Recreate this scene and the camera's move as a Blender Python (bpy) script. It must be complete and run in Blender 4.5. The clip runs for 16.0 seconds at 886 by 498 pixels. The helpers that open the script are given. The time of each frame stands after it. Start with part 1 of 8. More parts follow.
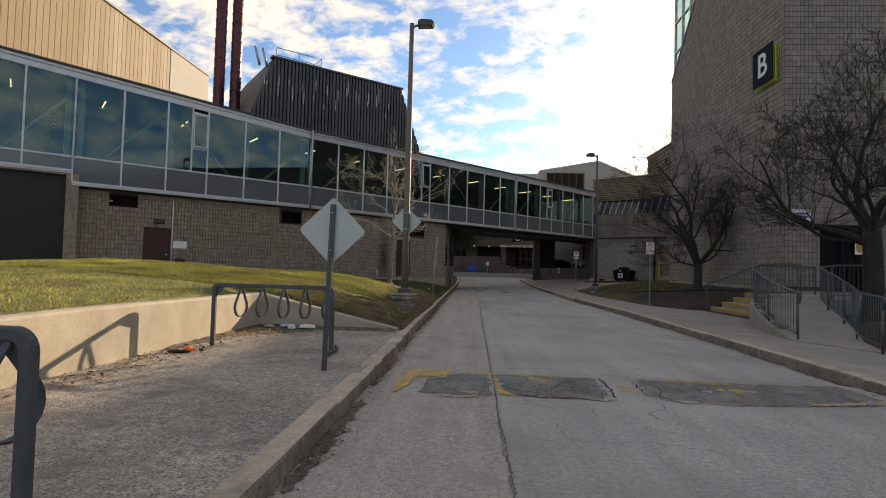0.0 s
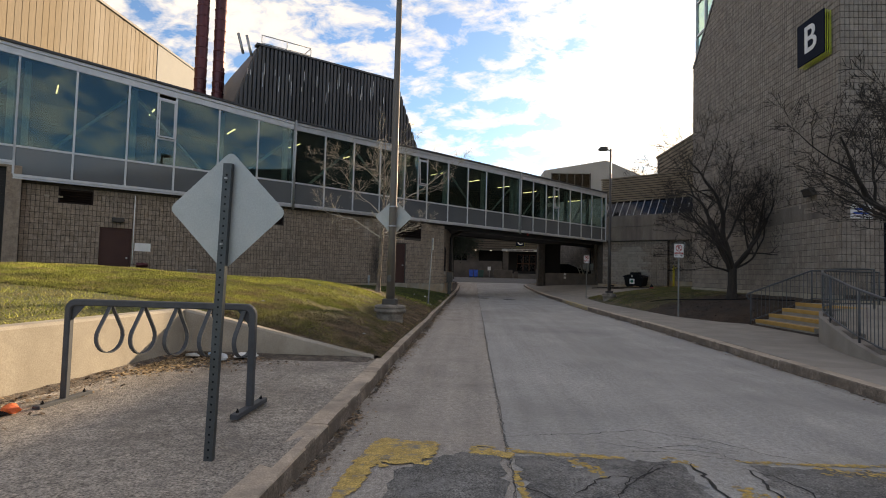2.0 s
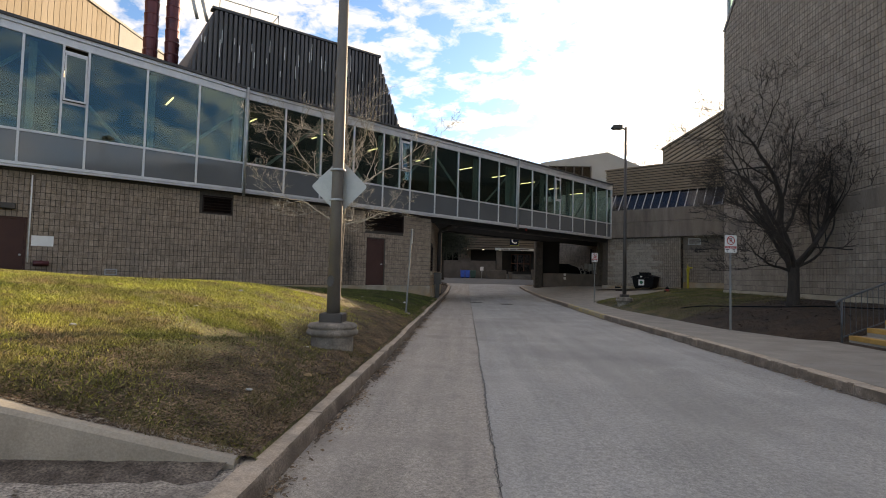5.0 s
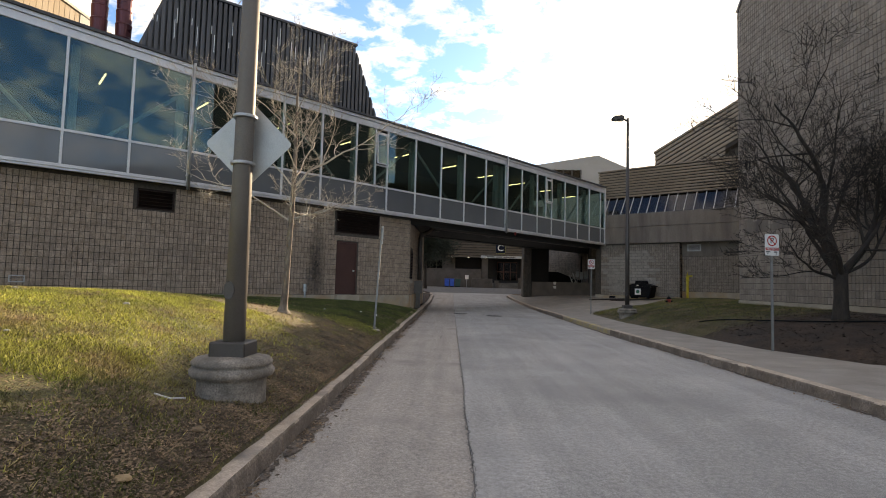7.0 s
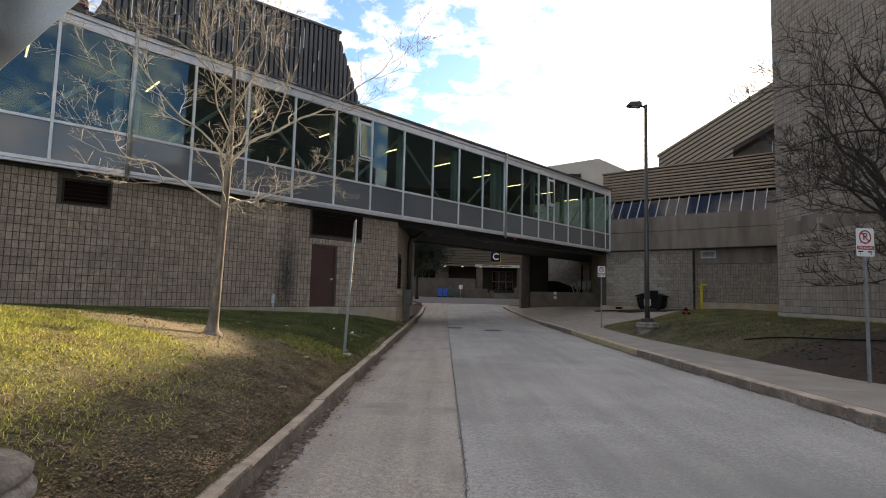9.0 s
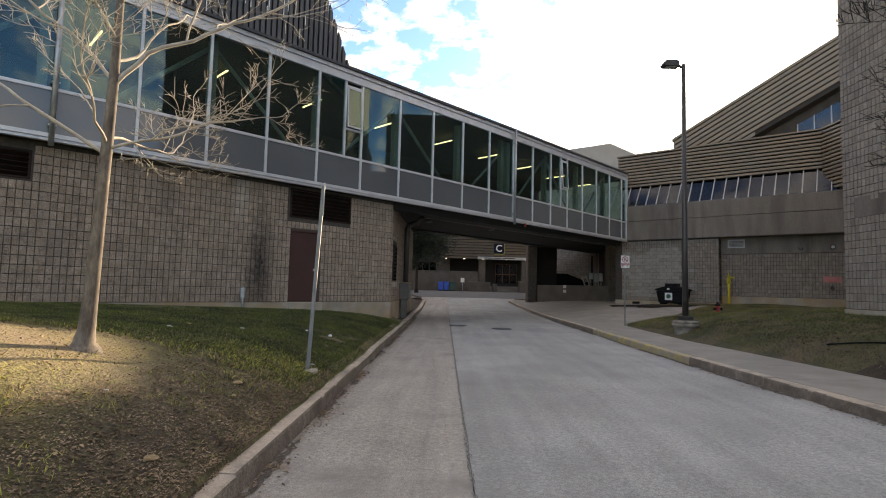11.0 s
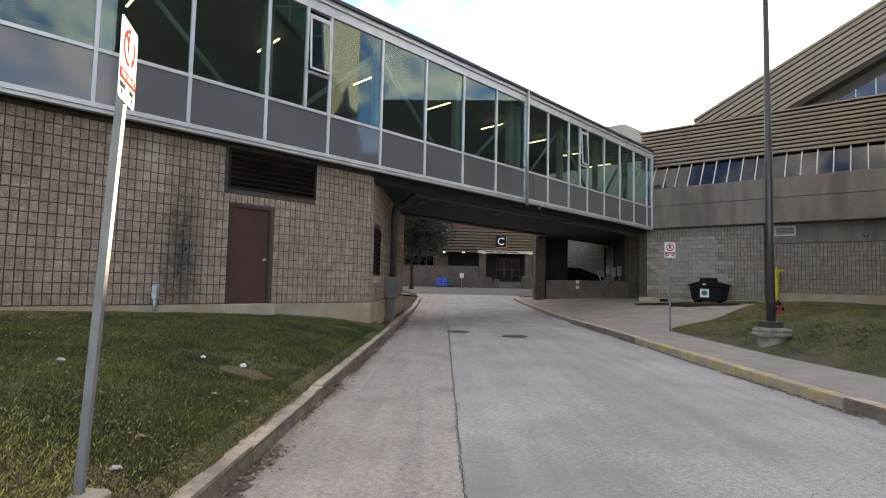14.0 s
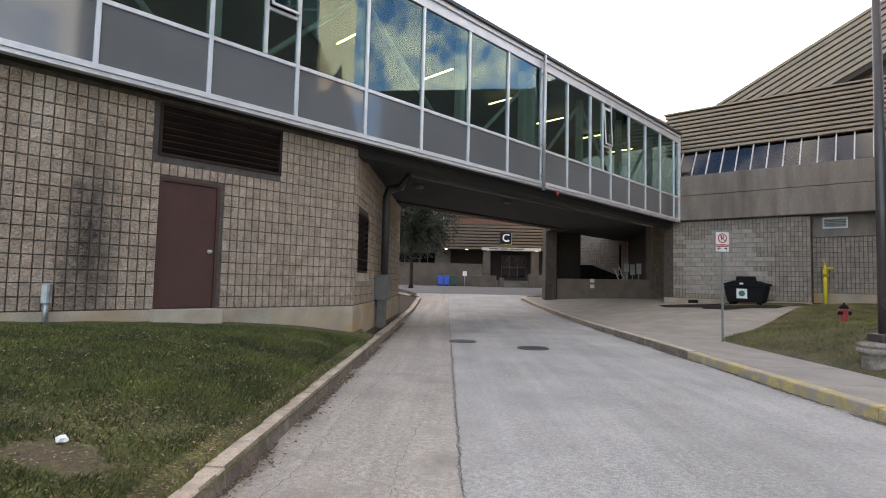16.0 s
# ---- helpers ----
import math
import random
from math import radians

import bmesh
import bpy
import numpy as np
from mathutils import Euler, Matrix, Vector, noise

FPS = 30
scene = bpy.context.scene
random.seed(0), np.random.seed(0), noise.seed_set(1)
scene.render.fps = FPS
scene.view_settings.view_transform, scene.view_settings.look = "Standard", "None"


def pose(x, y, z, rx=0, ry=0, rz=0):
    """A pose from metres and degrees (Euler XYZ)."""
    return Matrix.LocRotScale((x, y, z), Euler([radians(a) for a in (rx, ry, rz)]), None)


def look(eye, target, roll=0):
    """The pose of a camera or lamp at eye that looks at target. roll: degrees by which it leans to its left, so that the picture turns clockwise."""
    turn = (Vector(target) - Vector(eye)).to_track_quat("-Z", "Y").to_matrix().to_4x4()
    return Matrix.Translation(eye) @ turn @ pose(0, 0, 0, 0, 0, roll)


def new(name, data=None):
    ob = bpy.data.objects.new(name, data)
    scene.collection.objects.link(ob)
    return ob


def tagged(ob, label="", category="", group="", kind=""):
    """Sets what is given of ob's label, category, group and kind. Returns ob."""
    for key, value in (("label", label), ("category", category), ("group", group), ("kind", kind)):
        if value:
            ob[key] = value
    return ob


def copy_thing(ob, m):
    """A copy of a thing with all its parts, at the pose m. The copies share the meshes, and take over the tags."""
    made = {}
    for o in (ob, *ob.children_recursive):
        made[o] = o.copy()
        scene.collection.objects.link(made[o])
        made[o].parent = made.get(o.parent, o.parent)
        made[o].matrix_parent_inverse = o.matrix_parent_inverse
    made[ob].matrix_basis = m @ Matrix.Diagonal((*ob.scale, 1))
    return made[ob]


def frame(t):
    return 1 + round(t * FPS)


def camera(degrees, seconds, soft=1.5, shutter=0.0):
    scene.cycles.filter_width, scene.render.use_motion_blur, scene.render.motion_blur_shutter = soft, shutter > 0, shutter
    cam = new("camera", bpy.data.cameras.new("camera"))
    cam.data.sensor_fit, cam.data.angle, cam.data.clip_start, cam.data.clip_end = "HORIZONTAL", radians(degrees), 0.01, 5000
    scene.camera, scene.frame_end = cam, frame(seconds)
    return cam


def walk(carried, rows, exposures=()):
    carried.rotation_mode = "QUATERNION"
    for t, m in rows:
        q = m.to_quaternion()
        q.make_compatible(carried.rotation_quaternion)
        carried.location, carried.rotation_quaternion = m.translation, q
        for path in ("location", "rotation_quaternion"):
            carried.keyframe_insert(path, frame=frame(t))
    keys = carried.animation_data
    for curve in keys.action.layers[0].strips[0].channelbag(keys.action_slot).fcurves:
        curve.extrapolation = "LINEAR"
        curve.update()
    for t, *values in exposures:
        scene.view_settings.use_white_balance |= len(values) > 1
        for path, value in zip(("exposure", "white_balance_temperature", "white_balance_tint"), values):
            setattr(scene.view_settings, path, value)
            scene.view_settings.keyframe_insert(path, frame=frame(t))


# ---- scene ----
cam = camera(79.50, 16.0, soft=1.0)
# seconds, x, y, z, and the turns about x, y and z in degrees
ROWS = [
    (0.0, 0.310, -0.137, 1.413, 92.14, -1.52, 3.24),
    (0.5, 0.299, 0.575, 1.411, 92.15, -1.51, 3.30),
    (1.0, 0.286, 1.259, 1.432, 92.15, -1.48, 3.32),
    (1.5, 0.310, 1.976, 1.436, 92.33, -1.49, 3.38),
    (2.0, 0.294, 2.687, 1.444, 92.66, -1.49, 3.35),
    (2.5, 0.292, 3.409, 1.434, 93.13, -1.53, 3.47),
    (3.0, 0.259, 4.134, 1.446, 93.41, -1.51, 3.46),
    (3.5, 0.293, 4.896, 1.442, 93.23, -1.45, 3.44),
    (4.0, 0.290, 5.651, 1.446, 92.70, -1.37, 3.28),
    (6.5, 0.395, 9.178, 1.432, 93.36, -1.54, 1.13),
    (7.0, 0.393, 9.909, 1.421, 93.74, -1.50, 0.86),
    (7.5, 0.398, 10.633, 1.430, 94.08, -1.54, 0.50),
    (8.0, 0.426, 11.340, 1.432, 94.75, -1.42, 0.10),
    (10.5, 0.349, 14.893, 1.414, 94.87, -1.41, 0.21),
    (11.0, 0.366, 15.579, 1.413, 94.15, -1.43, 0.22),
    (11.5, 0.334, 16.311, 1.409, 93.75, -1.44, 0.25),
    (12.0, 0.359, 17.021, 1.405, 93.50, -1.41, 0.15),
    (12.5, 0.385, 17.733, 1.410, 93.64, -1.37, 0.09),
    (13.0, 0.385, 18.448, 1.405, 93.82, -1.32, 0.07),
    (13.5, 0.404, 19.145, 1.416, 93.88, -1.33, 0.11),
    (14.0, 0.427, 19.851, 1.413, 93.72, -1.27, 0.07),
    (14.5, 0.492, 20.553, 1.424, 93.55, -1.24, 0.14),
    (15.0, 0.482, 21.279, 1.430, 93.54, -1.23, 0.21),
    (15.5, 0.500, 22.007, 1.425, 93.54, -1.27, 0.27),
    (16.0, 0.452, 22.738, 1.426, 93.55, -1.34, 0.32),
]
EXPOSURES = [(t, stops + 0.04, 8750, 13) for t, stops in ((0.0, 0.52), (2.0, 0.63), (4.0, 0.80), (7.0, 1.12), (8.5, 1.15), (11.0, 1.30), (12.5, 1.70), (14.5, 2.06), (16.0, 2.30))]
walk(cam, [(row[0], pose(*row[1:])) for row in ROWS], EXPOSURES)

SKY_STRENGTH, SUN_STRENGTH = 0.10, 5.0
CLOUD_LOW, CLOUD_HIGH, CLOUD_FAR, CLOUD_NEAR = 0.43, 0.64, 7.8, 12.0
LAWN_BUMP = 0.42

# ---------------------------------------------------------------- light
SUN_WAY = Vector((0.447, 0.845, 0.285)).normalized()
SUN_HEIGHT = math.asin(SUN_WAY.z)
SUN_TURN = math.atan2(SUN_WAY.x, SUN_WAY.y)

world = bpy.data.worlds.new("sky")
scene.world = world
world.use_nodes = True
wn, wl = world.node_tree.nodes, world.node_tree.links
wn.clear()
w_out = wn.new("ShaderNodeOutputWorld")
w_bg = wn.new("ShaderNodeBackground")
w_sky = wn.new("ShaderNodeTexSky")
w_sky.sky_type = "NISHITA"
w_sky.sun_disc = False
w_sky.sun_elevation = SUN_HEIGHT
w_sky.sun_rotation = SUN_TURN
w_sky.altitude = 100
w_sky.air_density = 1.0
w_sky.dust_density = 0.5
w_sky.ozone_density = 3.0
w_co = wn.new("ShaderNodeTexCoord")
w_sep = wn.new("ShaderNodeSeparateXYZ")
wl.new(w_co.outputs["Generated"], w_sep.inputs[0])
w_z = wn.new("ShaderNodeMath")
w_z.operation = "MAXIMUM"
wl.new(w_sep.outputs[2], w_z.inputs[0])
w_z.inputs[1].default_value = 0.03
w_z2 = wn.new("ShaderNodeMath")
w_z2.operation = "ADD"
wl.new(w_z.outputs[0], w_z2.inputs[0])
w_z2.inputs[1].default_value = 0.34
w_dx = wn.new("ShaderNodeMath")
w_dx.operation = "DIVIDE"
wl.new(w_sep.outputs[0], w_dx.inputs[0])
wl.new(w_z2.outputs[0], w_dx.inputs[1])
w_dy = wn.new("ShaderNodeMath")
w_dy.operation = "DIVIDE"
wl.new(w_sep.outputs[1], w_dy.inputs[0])
wl.new(w_z2.outputs[0], w_dy.inputs[1])
w_com = wn.new("ShaderNodeCombineXYZ")
wl.new(w_dx.outputs[0], w_com.inputs[0])
wl.new(w_dy.outputs[0], w_com.inputs[1])
w_noise = wn.new("ShaderNodeTexNoise")
w_noise.inputs["Scale"].default_value = 10.5
w_noise.inputs["Detail"].default_value = 5.0
w_noise.inputs["Roughness"].default_value = 0.62
w_noise.inputs["Distortion"].default_value = 0.25
w_map = wn.new("ShaderNodeMapping")
w_map.inputs["Rotation"].default_value = (0, 0, radians(35))
w_map.inputs["Scale"].default_value = (0.85, 1.15, 1)
wl.new(w_com.outputs[0], w_map.inputs[0])
wl.new(w_map.outputs[0], w_noise.inputs["Vector"])
w_ramp = wn.new("ShaderNodeValToRGB")
w_ramp.color_ramp.elements[0].position = CLOUD_LOW
w_ramp.color_ramp.elements[1].position = CLOUD_HIGH
# broad banks of cloud over the small ones
w_bank = wn.new("ShaderNodeTexNoise")
w_bank.inputs["Scale"].default_value = 2.4
w_bank.inputs["Detail"].default_value = 2.0
wl.new(w_map.outputs[0], w_bank.inputs["Vector"])
w_thick = wn.new("ShaderNodeMapRange")
w_thick.inputs["From Min"].default_value = 0.3
w_thick.inputs["From Max"].default_value = 0.7
w_thick.inputs["To Min"].default_value = -0.11
w_thick.inputs["To Max"].default_value = 0.11
wl.new(w_bank.outputs["Fac"], w_thick.inputs["Value"])
w_sum = wn.new("ShaderNodeMath")
w_sum.operation = "ADD"
wl.new(w_noise.outputs["Fac"], w_sum.inputs[0])
wl.new(w_thick.outputs[0], w_sum.inputs[1])
# cloud thickens and brightens towards the sun, as thin cloud does
w_dot = wn.new("ShaderNodeVectorMath")
w_dot.operation = "DOT_PRODUCT"
wl.new(w_co.outputs["Generated"], w_dot.inputs[0])
w_dot.inputs[1].default_value = SUN_WAY
w_veil = wn.new("ShaderNodeMapRange")
w_veil.inputs["From Min"].default_value = 0.95
w_veil.inputs["From Max"].default_value = 0.985
w_veil.inputs["To Min"].default_value = 0.0
w_veil.inputs["To Max"].default_value = 0.16
wl.new(w_dot.outputs["Value"], w_veil.inputs["Value"])
w_sum2 = wn.new("ShaderNodeMath")
w_sum2.operation = "ADD"
wl.new(w_sum.outputs[0], w_sum2.inputs[0])
wl.new(w_veil.outputs[0], w_sum2.inputs[1])
wl.new(w_sum2.outputs[0], w_ramp.inputs[0])
w_glow = wn.new("ShaderNodeMapRange")
w_glow.inputs["From Min"].default_value = 0.90
w_glow.inputs["From Max"].default_value = 1.0
w_glow.inputs["To Min"].default_value = CLOUD_FAR
w_glow.inputs["To Max"].default_value = CLOUD_NEAR
wl.new(w_dot.outputs["Value"], w_glow.inputs["Value"])
w_cc = wn.new("ShaderNodeCombineColor")
for i in range(3):
    wl.new(w_glow.outputs[0], w_cc.inputs[i])
w_mix = wn.new("ShaderNodeMix")
w_mix.data_type = "RGBA"
w_side = wn.new("ShaderNodeMapRange")
w_side.inputs["From Min"].default_value = -0.25
w_side.inputs["From Max"].default_value = 0.5
w_side.inputs["To Min"].default_value = 0.70
w_side.inputs["To Max"].default_value = 1.0
wl.new(w_dot.outputs["Value"], w_side.inputs["Value"])
w_cover = wn.new("ShaderNodeMath")
w_cover.operation = "MULTIPLY"
wl.new(w_ramp.outputs["Color"], w_cover.inputs[0])
wl.new(w_side.outputs[0], w_cover.inputs[1])
wl.new(w_cover.outputs[0], w_mix.inputs["Factor"])
w_tint = wn.new("ShaderNodeMix")
w_tint.data_type = "RGBA"
w_tint.blend_type = "MULTIPLY"
w_tint.inputs["Factor"].default_value = 1.0
w_tint.inputs[7].default_value = (0.88, 1.20, 1.55, 1)
wl.new(w_sky.outputs[0], w_tint.inputs[6])
wl.new(w_tint.outputs[2], w_mix.inputs[6])
wl.new(w_cc.outputs[0], w_mix.inputs[7])
wl.new(w_mix.outputs[2], w_bg.inputs["Color"])
w_bg.inputs["Strength"].default_value = SKY_STRENGTH
wl.new(w_bg.outputs[0], w_out.inputs[0])

sun_data = bpy.data.lights.new("sun", "SUN")
sun_data.energy = SUN_STRENGTH
sun_data.angle = radians(0.6)
sun_data.color = (1.0, 0.90, 0.76)
sun = new("sun", sun_data)
sun.matrix_world = look(SUN_WAY * 100, (0, 0, 0))

# ---------------------------------------------------------------- materials
def node_material(name):
    m = bpy.data.materials.new(name)
    m.use_nodes = True
    n = m.node_tree.nodes
    return m, n, m.node_tree.links, n["Principled BSDF"]


def noise_node(n, l, vec, scale, detail=4.0, rough=0.55):
    t = n.new("ShaderNodeTexNoise")
    t.inputs["Scale"].default_value = scale
    t.inputs["Detail"].default_value = detail
    t.inputs["Roughness"].default_value = rough
    l.new(vec, t.inputs["Vector"])
    return t


def ramp_node(n, l, fac, stops):
    r = n.new("ShaderNodeValToRGB")
    e = r.color_ramp.elements
    while len(e) < len(stops):
        e.new(0.5)
    for k, (p, c) in enumerate(stops):
        e[k].position = p
        e[k].color = (*c, 1.0)
    l.new(fac, r.inputs[0])
    return r


def mix_node(n, l, kind, fac, a, b):
    m = n.new("ShaderNodeMix")
    m.data_type = "RGBA"
    m.blend_type = kind
    if isinstance(fac, float):
        m.inputs["Factor"].default_value = fac
    else:
        l.new(fac, m.inputs["Factor"])
    l.new(a, m.inputs[6])
    l.new(b, m.inputs[7])
    return m.outputs[2]


def surface(name, dark, light, scale=8.0, rough=0.85, metal=0.0, bump=0.3, fine=90.0, stain=None, stain_scale=0.7,
            stain_at=(0.5, 0.7), vary=0.0, stretch=(1, 1, 1), bump_step=0.004, speck=0.25, marks=(), spec=0.5, streak=0.0):
    """A worn surface: broad mottling, fine grain, optional stains of their own colour, and piece-to-piece change."""
    m, n, l, b = node_material(name)
    co = n.new("ShaderNodeNewGeometry")
    mp = n.new("ShaderNodeMapping")
    mp.inputs["Scale"].default_value = stretch
    l.new(co.outputs["Position"], mp.inputs[0])
    vec = mp.outputs[0]
    broad = noise_node(n, l, vec, scale, 6.0)
    col = ramp_node(n, l, broad.outputs["Fac"], [(0.32, dark), (0.68, light)]).outputs[0]
    grain = noise_node(n, l, vec, fine, 3.0, 0.6)
    low = 0.28 if speck > 0.8 else 0.45
    g = ramp_node(n, l, grain.outputs["Fac"], [(0.3, (low,) * 3), (0.7, (1.9 - low,) * 3)]).outputs[0]
    col = mix_node(n, l, "MULTIPLY", speck, col, g)
    if speck > 0.4:
        mid = noise_node(n, l, vec, fine * 0.24, 4.0, 0.65)
        mg = ramp_node(n, l, mid.outputs["Fac"], [(0.33, (0.62, 0.62, 0.62)), (0.67, (1.32, 1.32, 1.32))]).outputs[0]
        col = mix_node(n, l, "MULTIPLY", min(1.0, speck * 0.8), col, mg)
    if stain:
        s = noise_node(n, l, vec, stain_scale, 7.0, 0.6)
        f = ramp_node(n, l, s.outputs["Fac"], [(stain_at[0], (0, 0, 0)), (stain_at[1], (1, 1, 1))]).outputs[0]
        rgb = n.new("ShaderNodeRGB")
        rgb.outputs[0].default_value = (*stain, 1)
        col = mix_node(n, l, "MIX", f, col, rgb.outputs[0])
    if vary:
        oi = n.new("ShaderNodeObjectInfo")
        ge = n.new("ShaderNodeNewGeometry")
        ad = n.new("ShaderNodeMath")
        ad.operation = "ADD"
        l.new(oi.outputs["Random"], ad.inputs[0])
        l.new(ge.outputs["Random Per Island"], ad.inputs[1])
        fr = n.new("ShaderNodeMath")
        fr.operation = "FRACT"
        l.new(ad.outputs[0], fr.inputs[0])
        v = ramp_node(n, l, fr.outputs[0], [(0.0, (1 - vary,) * 3), (1.0, (1 + vary,) * 3)]).outputs[0]
        col = mix_node(n, l, "MULTIPLY", 1.0, col, v)
    if streak:
        sm = n.new("ShaderNodeMapping")
        sm.inputs["Scale"].default_value = (3.2, 0.16, 1)
        l.new(co.outputs["Position"], sm.inputs[0])
        sk = noise_node(n, l, sm.outputs[0], 1.0, 5.0, 0.6)
        sr = ramp_node(n, l, sk.outputs["Fac"], [(0.32, (1 - streak,) * 3), (0.68, (1 + streak,) * 3)]).outputs[0]
        col = mix_node(n, l, "MULTIPLY", 1.0, col, sr)
    for centre, size, tone, strength in marks:
        # a stain or wash of its own shape on the surface, broken by noise
        sub = n.new("ShaderNodeVectorMath")
        sub.operation = "SUBTRACT"
        l.new(co.outputs["Position"], sub.inputs[0])
        sub.inputs[1].default_value = centre
        dv = n.new("ShaderNodeVectorMath")
        dv.operation = "DIVIDE"
        l.new(sub.outputs[0], dv.inputs[0])
        dv.inputs[1].default_value = size
        le = n.new("ShaderNodeVectorMath")
        le.operation = "LENGTH"
        l.new(dv.outputs[0], le.inputs[0])
        sn = noise_node(n, l, co.outputs["Position"], 9.0, 7.0, 0.7)
        ad2 = n.new("ShaderNodeMath")
        ad2.operation = "MULTIPLY_ADD"
        l.new(sn.outputs["Fac"], ad2.inputs[0])
        ad2.inputs[1].default_value = 1.5
        l.new(le.outputs["Value"], ad2.inputs[2])
        mr = n.new("ShaderNodeMapRange")
        mr.inputs["From Min"].default_value = 0.7
        mr.inputs["From Max"].default_value = 1.75
        mr.inputs["To Min"].default_value = strength
        mr.inputs["To Max"].default_value = 0.0
        l.new(ad2.outputs[0], mr.inputs["Value"])
        rgb2 = n.new("ShaderNodeRGB")
        rgb2.outputs[0].default_value = (*tone, 1)
        col = mix_node(n, l, "MIX", mr.outputs[0], col, rgb2.outputs[0])
    l.new(col, b.inputs["Base Color"])
    b.inputs["Metallic"].default_value = metal
    b.inputs["Specular IOR Level"].default_value = spec
    rr = ramp_node(n, l, broad.outputs["Fac"], [(0.3, (max(0.02, rough - 0.1),) * 3), (0.7, (min(1, rough + 0.08),) * 3)])
    l.new(rr.outputs[0], b.inputs["Roughness"])
    if bump:
        bp = n.new("ShaderNodeBump")
        bp.inputs["Strength"].default_value = bump
        bp.inputs["Distance"].default_value = bump_step
        l.new(grain.outputs["Fac"], bp.inputs["Height"])
        l.new(bp.outputs[0], b.inputs["Normal"])
    return m


def glow(name, colour, strength):
    m, n, l, b = node_material(name)
    b.inputs["Base Color"].default_value = (*colour, 1)
    b.inputs["Emission Color"].default_value = (*colour, 1)
    b.inputs["Emission Strength"].default_value = strength
    return m


def pane(name, tint, mirror=0.05, wave=0.0, shine=(0.66, 0.95, 1.0)):
    """Clear or tinted glass: passes light straight on with its tint and mirrors more towards a grazing view."""
    m, n, l, b = node_material(name)
    n.remove(b)
    out = n["Material Output"]
    tr = n.new("ShaderNodeBsdfTransparent")
    tr.inputs[0].default_value = (*tint, 1)
    gl = n.new("ShaderNodeBsdfGlossy")
    gl.inputs["Roughness"].default_value = 0.01
    gl.inputs["Color"].default_value = (*shine, 1)
    lw = n.new("ShaderNodeLayerWeight")
    lw.inputs["Blend"].default_value = 0.5
    po = n.new("ShaderNodeMath")
    po.operation = "POWER"
    l.new(lw.outputs["Facing"], po.inputs[0])
    po.inputs[1].default_value = 5.0
    fr = n.new("ShaderNodeMath")
    fr.operation = "MULTIPLY_ADD"
    l.new(po.outputs[0], fr.inputs[0])
    fr.inputs[1].default_value = 1.0 - mirror
    fr.inputs[2].default_value = mirror
    if wave:
        co = n.new("ShaderNodeTexCoord")
        w = noise_node(n, l, co.outputs["Object"], 0.9, 2.0)
        bp = n.new("ShaderNodeBump")
        bp.inputs["Strength"].default_value = wave
        bp.inputs["Distance"].default_value = 0.01
        l.new(w.outputs["Fac"], bp.inputs["Height"])
        l.new(bp.outputs[0], gl.inputs["Normal"])
    mx = n.new("ShaderNodeMixShader")
    l.new(fr.outputs[0], mx.inputs[0])
    l.new(tr.outputs[0], mx.inputs[1])
    l.new(gl.outputs[0], mx.inputs[2])
    l.new(mx.outputs[0], out.inputs["Surface"])
    return m


M_BLOCK = surface("split_face_block", (0.268, 0.205, 0.158), (0.402, 0.314, 0.248), 5.0, 0.92, bump=1.0, fine=32, vary=0.10, bump_step=0.035,
                  stain=(0.20, 0.165, 0.14), stain_scale=0.35, stain_at=(0.56, 0.8), speck=0.45,
                  marks=(((-4.93, 30.69, 1.9), (0.50, 0.50, 2.0), (0.02, 0.018, 0.017), 1.0), ((-5.36, 30.24, 3.8), (0.30, 0.30, 1.1), (0.55, 0.48, 0.41), 0.55),
                         ((-6.6, 28.8, 3.6), (0.3, 0.3, 0.9), (0.09, 0.075, 0.065), 0.7)))
M_BLOCK_TOWER = surface("tower_block", (0.235, 0.196, 0.165), (0.335, 0.285, 0.24), 3.0, 0.92, bump=0.8, fine=45, vary=0.12, bump_step=0.012,
                        stain=(0.17, 0.145, 0.125), stain_scale=0.2, stain_at=(0.58, 0.85), speck=0.4)
M_BLOCK_HALL = surface("hall_block", (0.21, 0.178, 0.148), (0.30, 0.257, 0.217), 5.0, 0.92, bump=0.9, fine=40, vary=0.12, bump_step=0.02, speck=0.4)
# piers carry the yard's shade in this darker block colour
M_BLOCK_SHADE = surface("shaded_block", (0.085, 0.075, 0.066), (0.135, 0.12, 0.106), 5.0, 0.92, bump=0.9, fine=40, vary=0.12, bump_step=0.02, speck=0.4)
# sun on the young tree's twigs is put into this pale colour
M_TWIG = surface("sunlit_twigs", (0.30, 0.265, 0.22), (0.50, 0.455, 0.39), 9.0, 0.9, bump=0, speck=0.3)
M_BLOCK_GREY = surface("plain_grey_block", (0.245, 0.222, 0.195), (0.33, 0.30, 0.266), 5.0, 0.92, bump=0.6, fine=60, vary=0.12, bump_step=0.008, speck=0.35)
M_BLOCK_STAINED = surface("sooty_block", (0.06, 0.052, 0.045), (0.30, 0.26, 0.22), 6.0, 0.95, bump=0.9, fine=55, vary=0.25, bump_step=0.012, speck=0.5)
M_MORTAR = surface("mortar", (0.045, 0.038, 0.032), (0.09, 0.077, 0.066), 10.0, 0.95, bump=0.3, fine=80)
M_CONCRETE = surface("cast_concrete", (0.32, 0.275, 0.215), (0.44, 0.385, 0.31), 2.2, 0.88, bump=0.35, fine=70, stain=(0.25, 0.22, 0.185), stain_scale=0.9,
                     stain_at=(0.55, 0.8), speck=0.3)
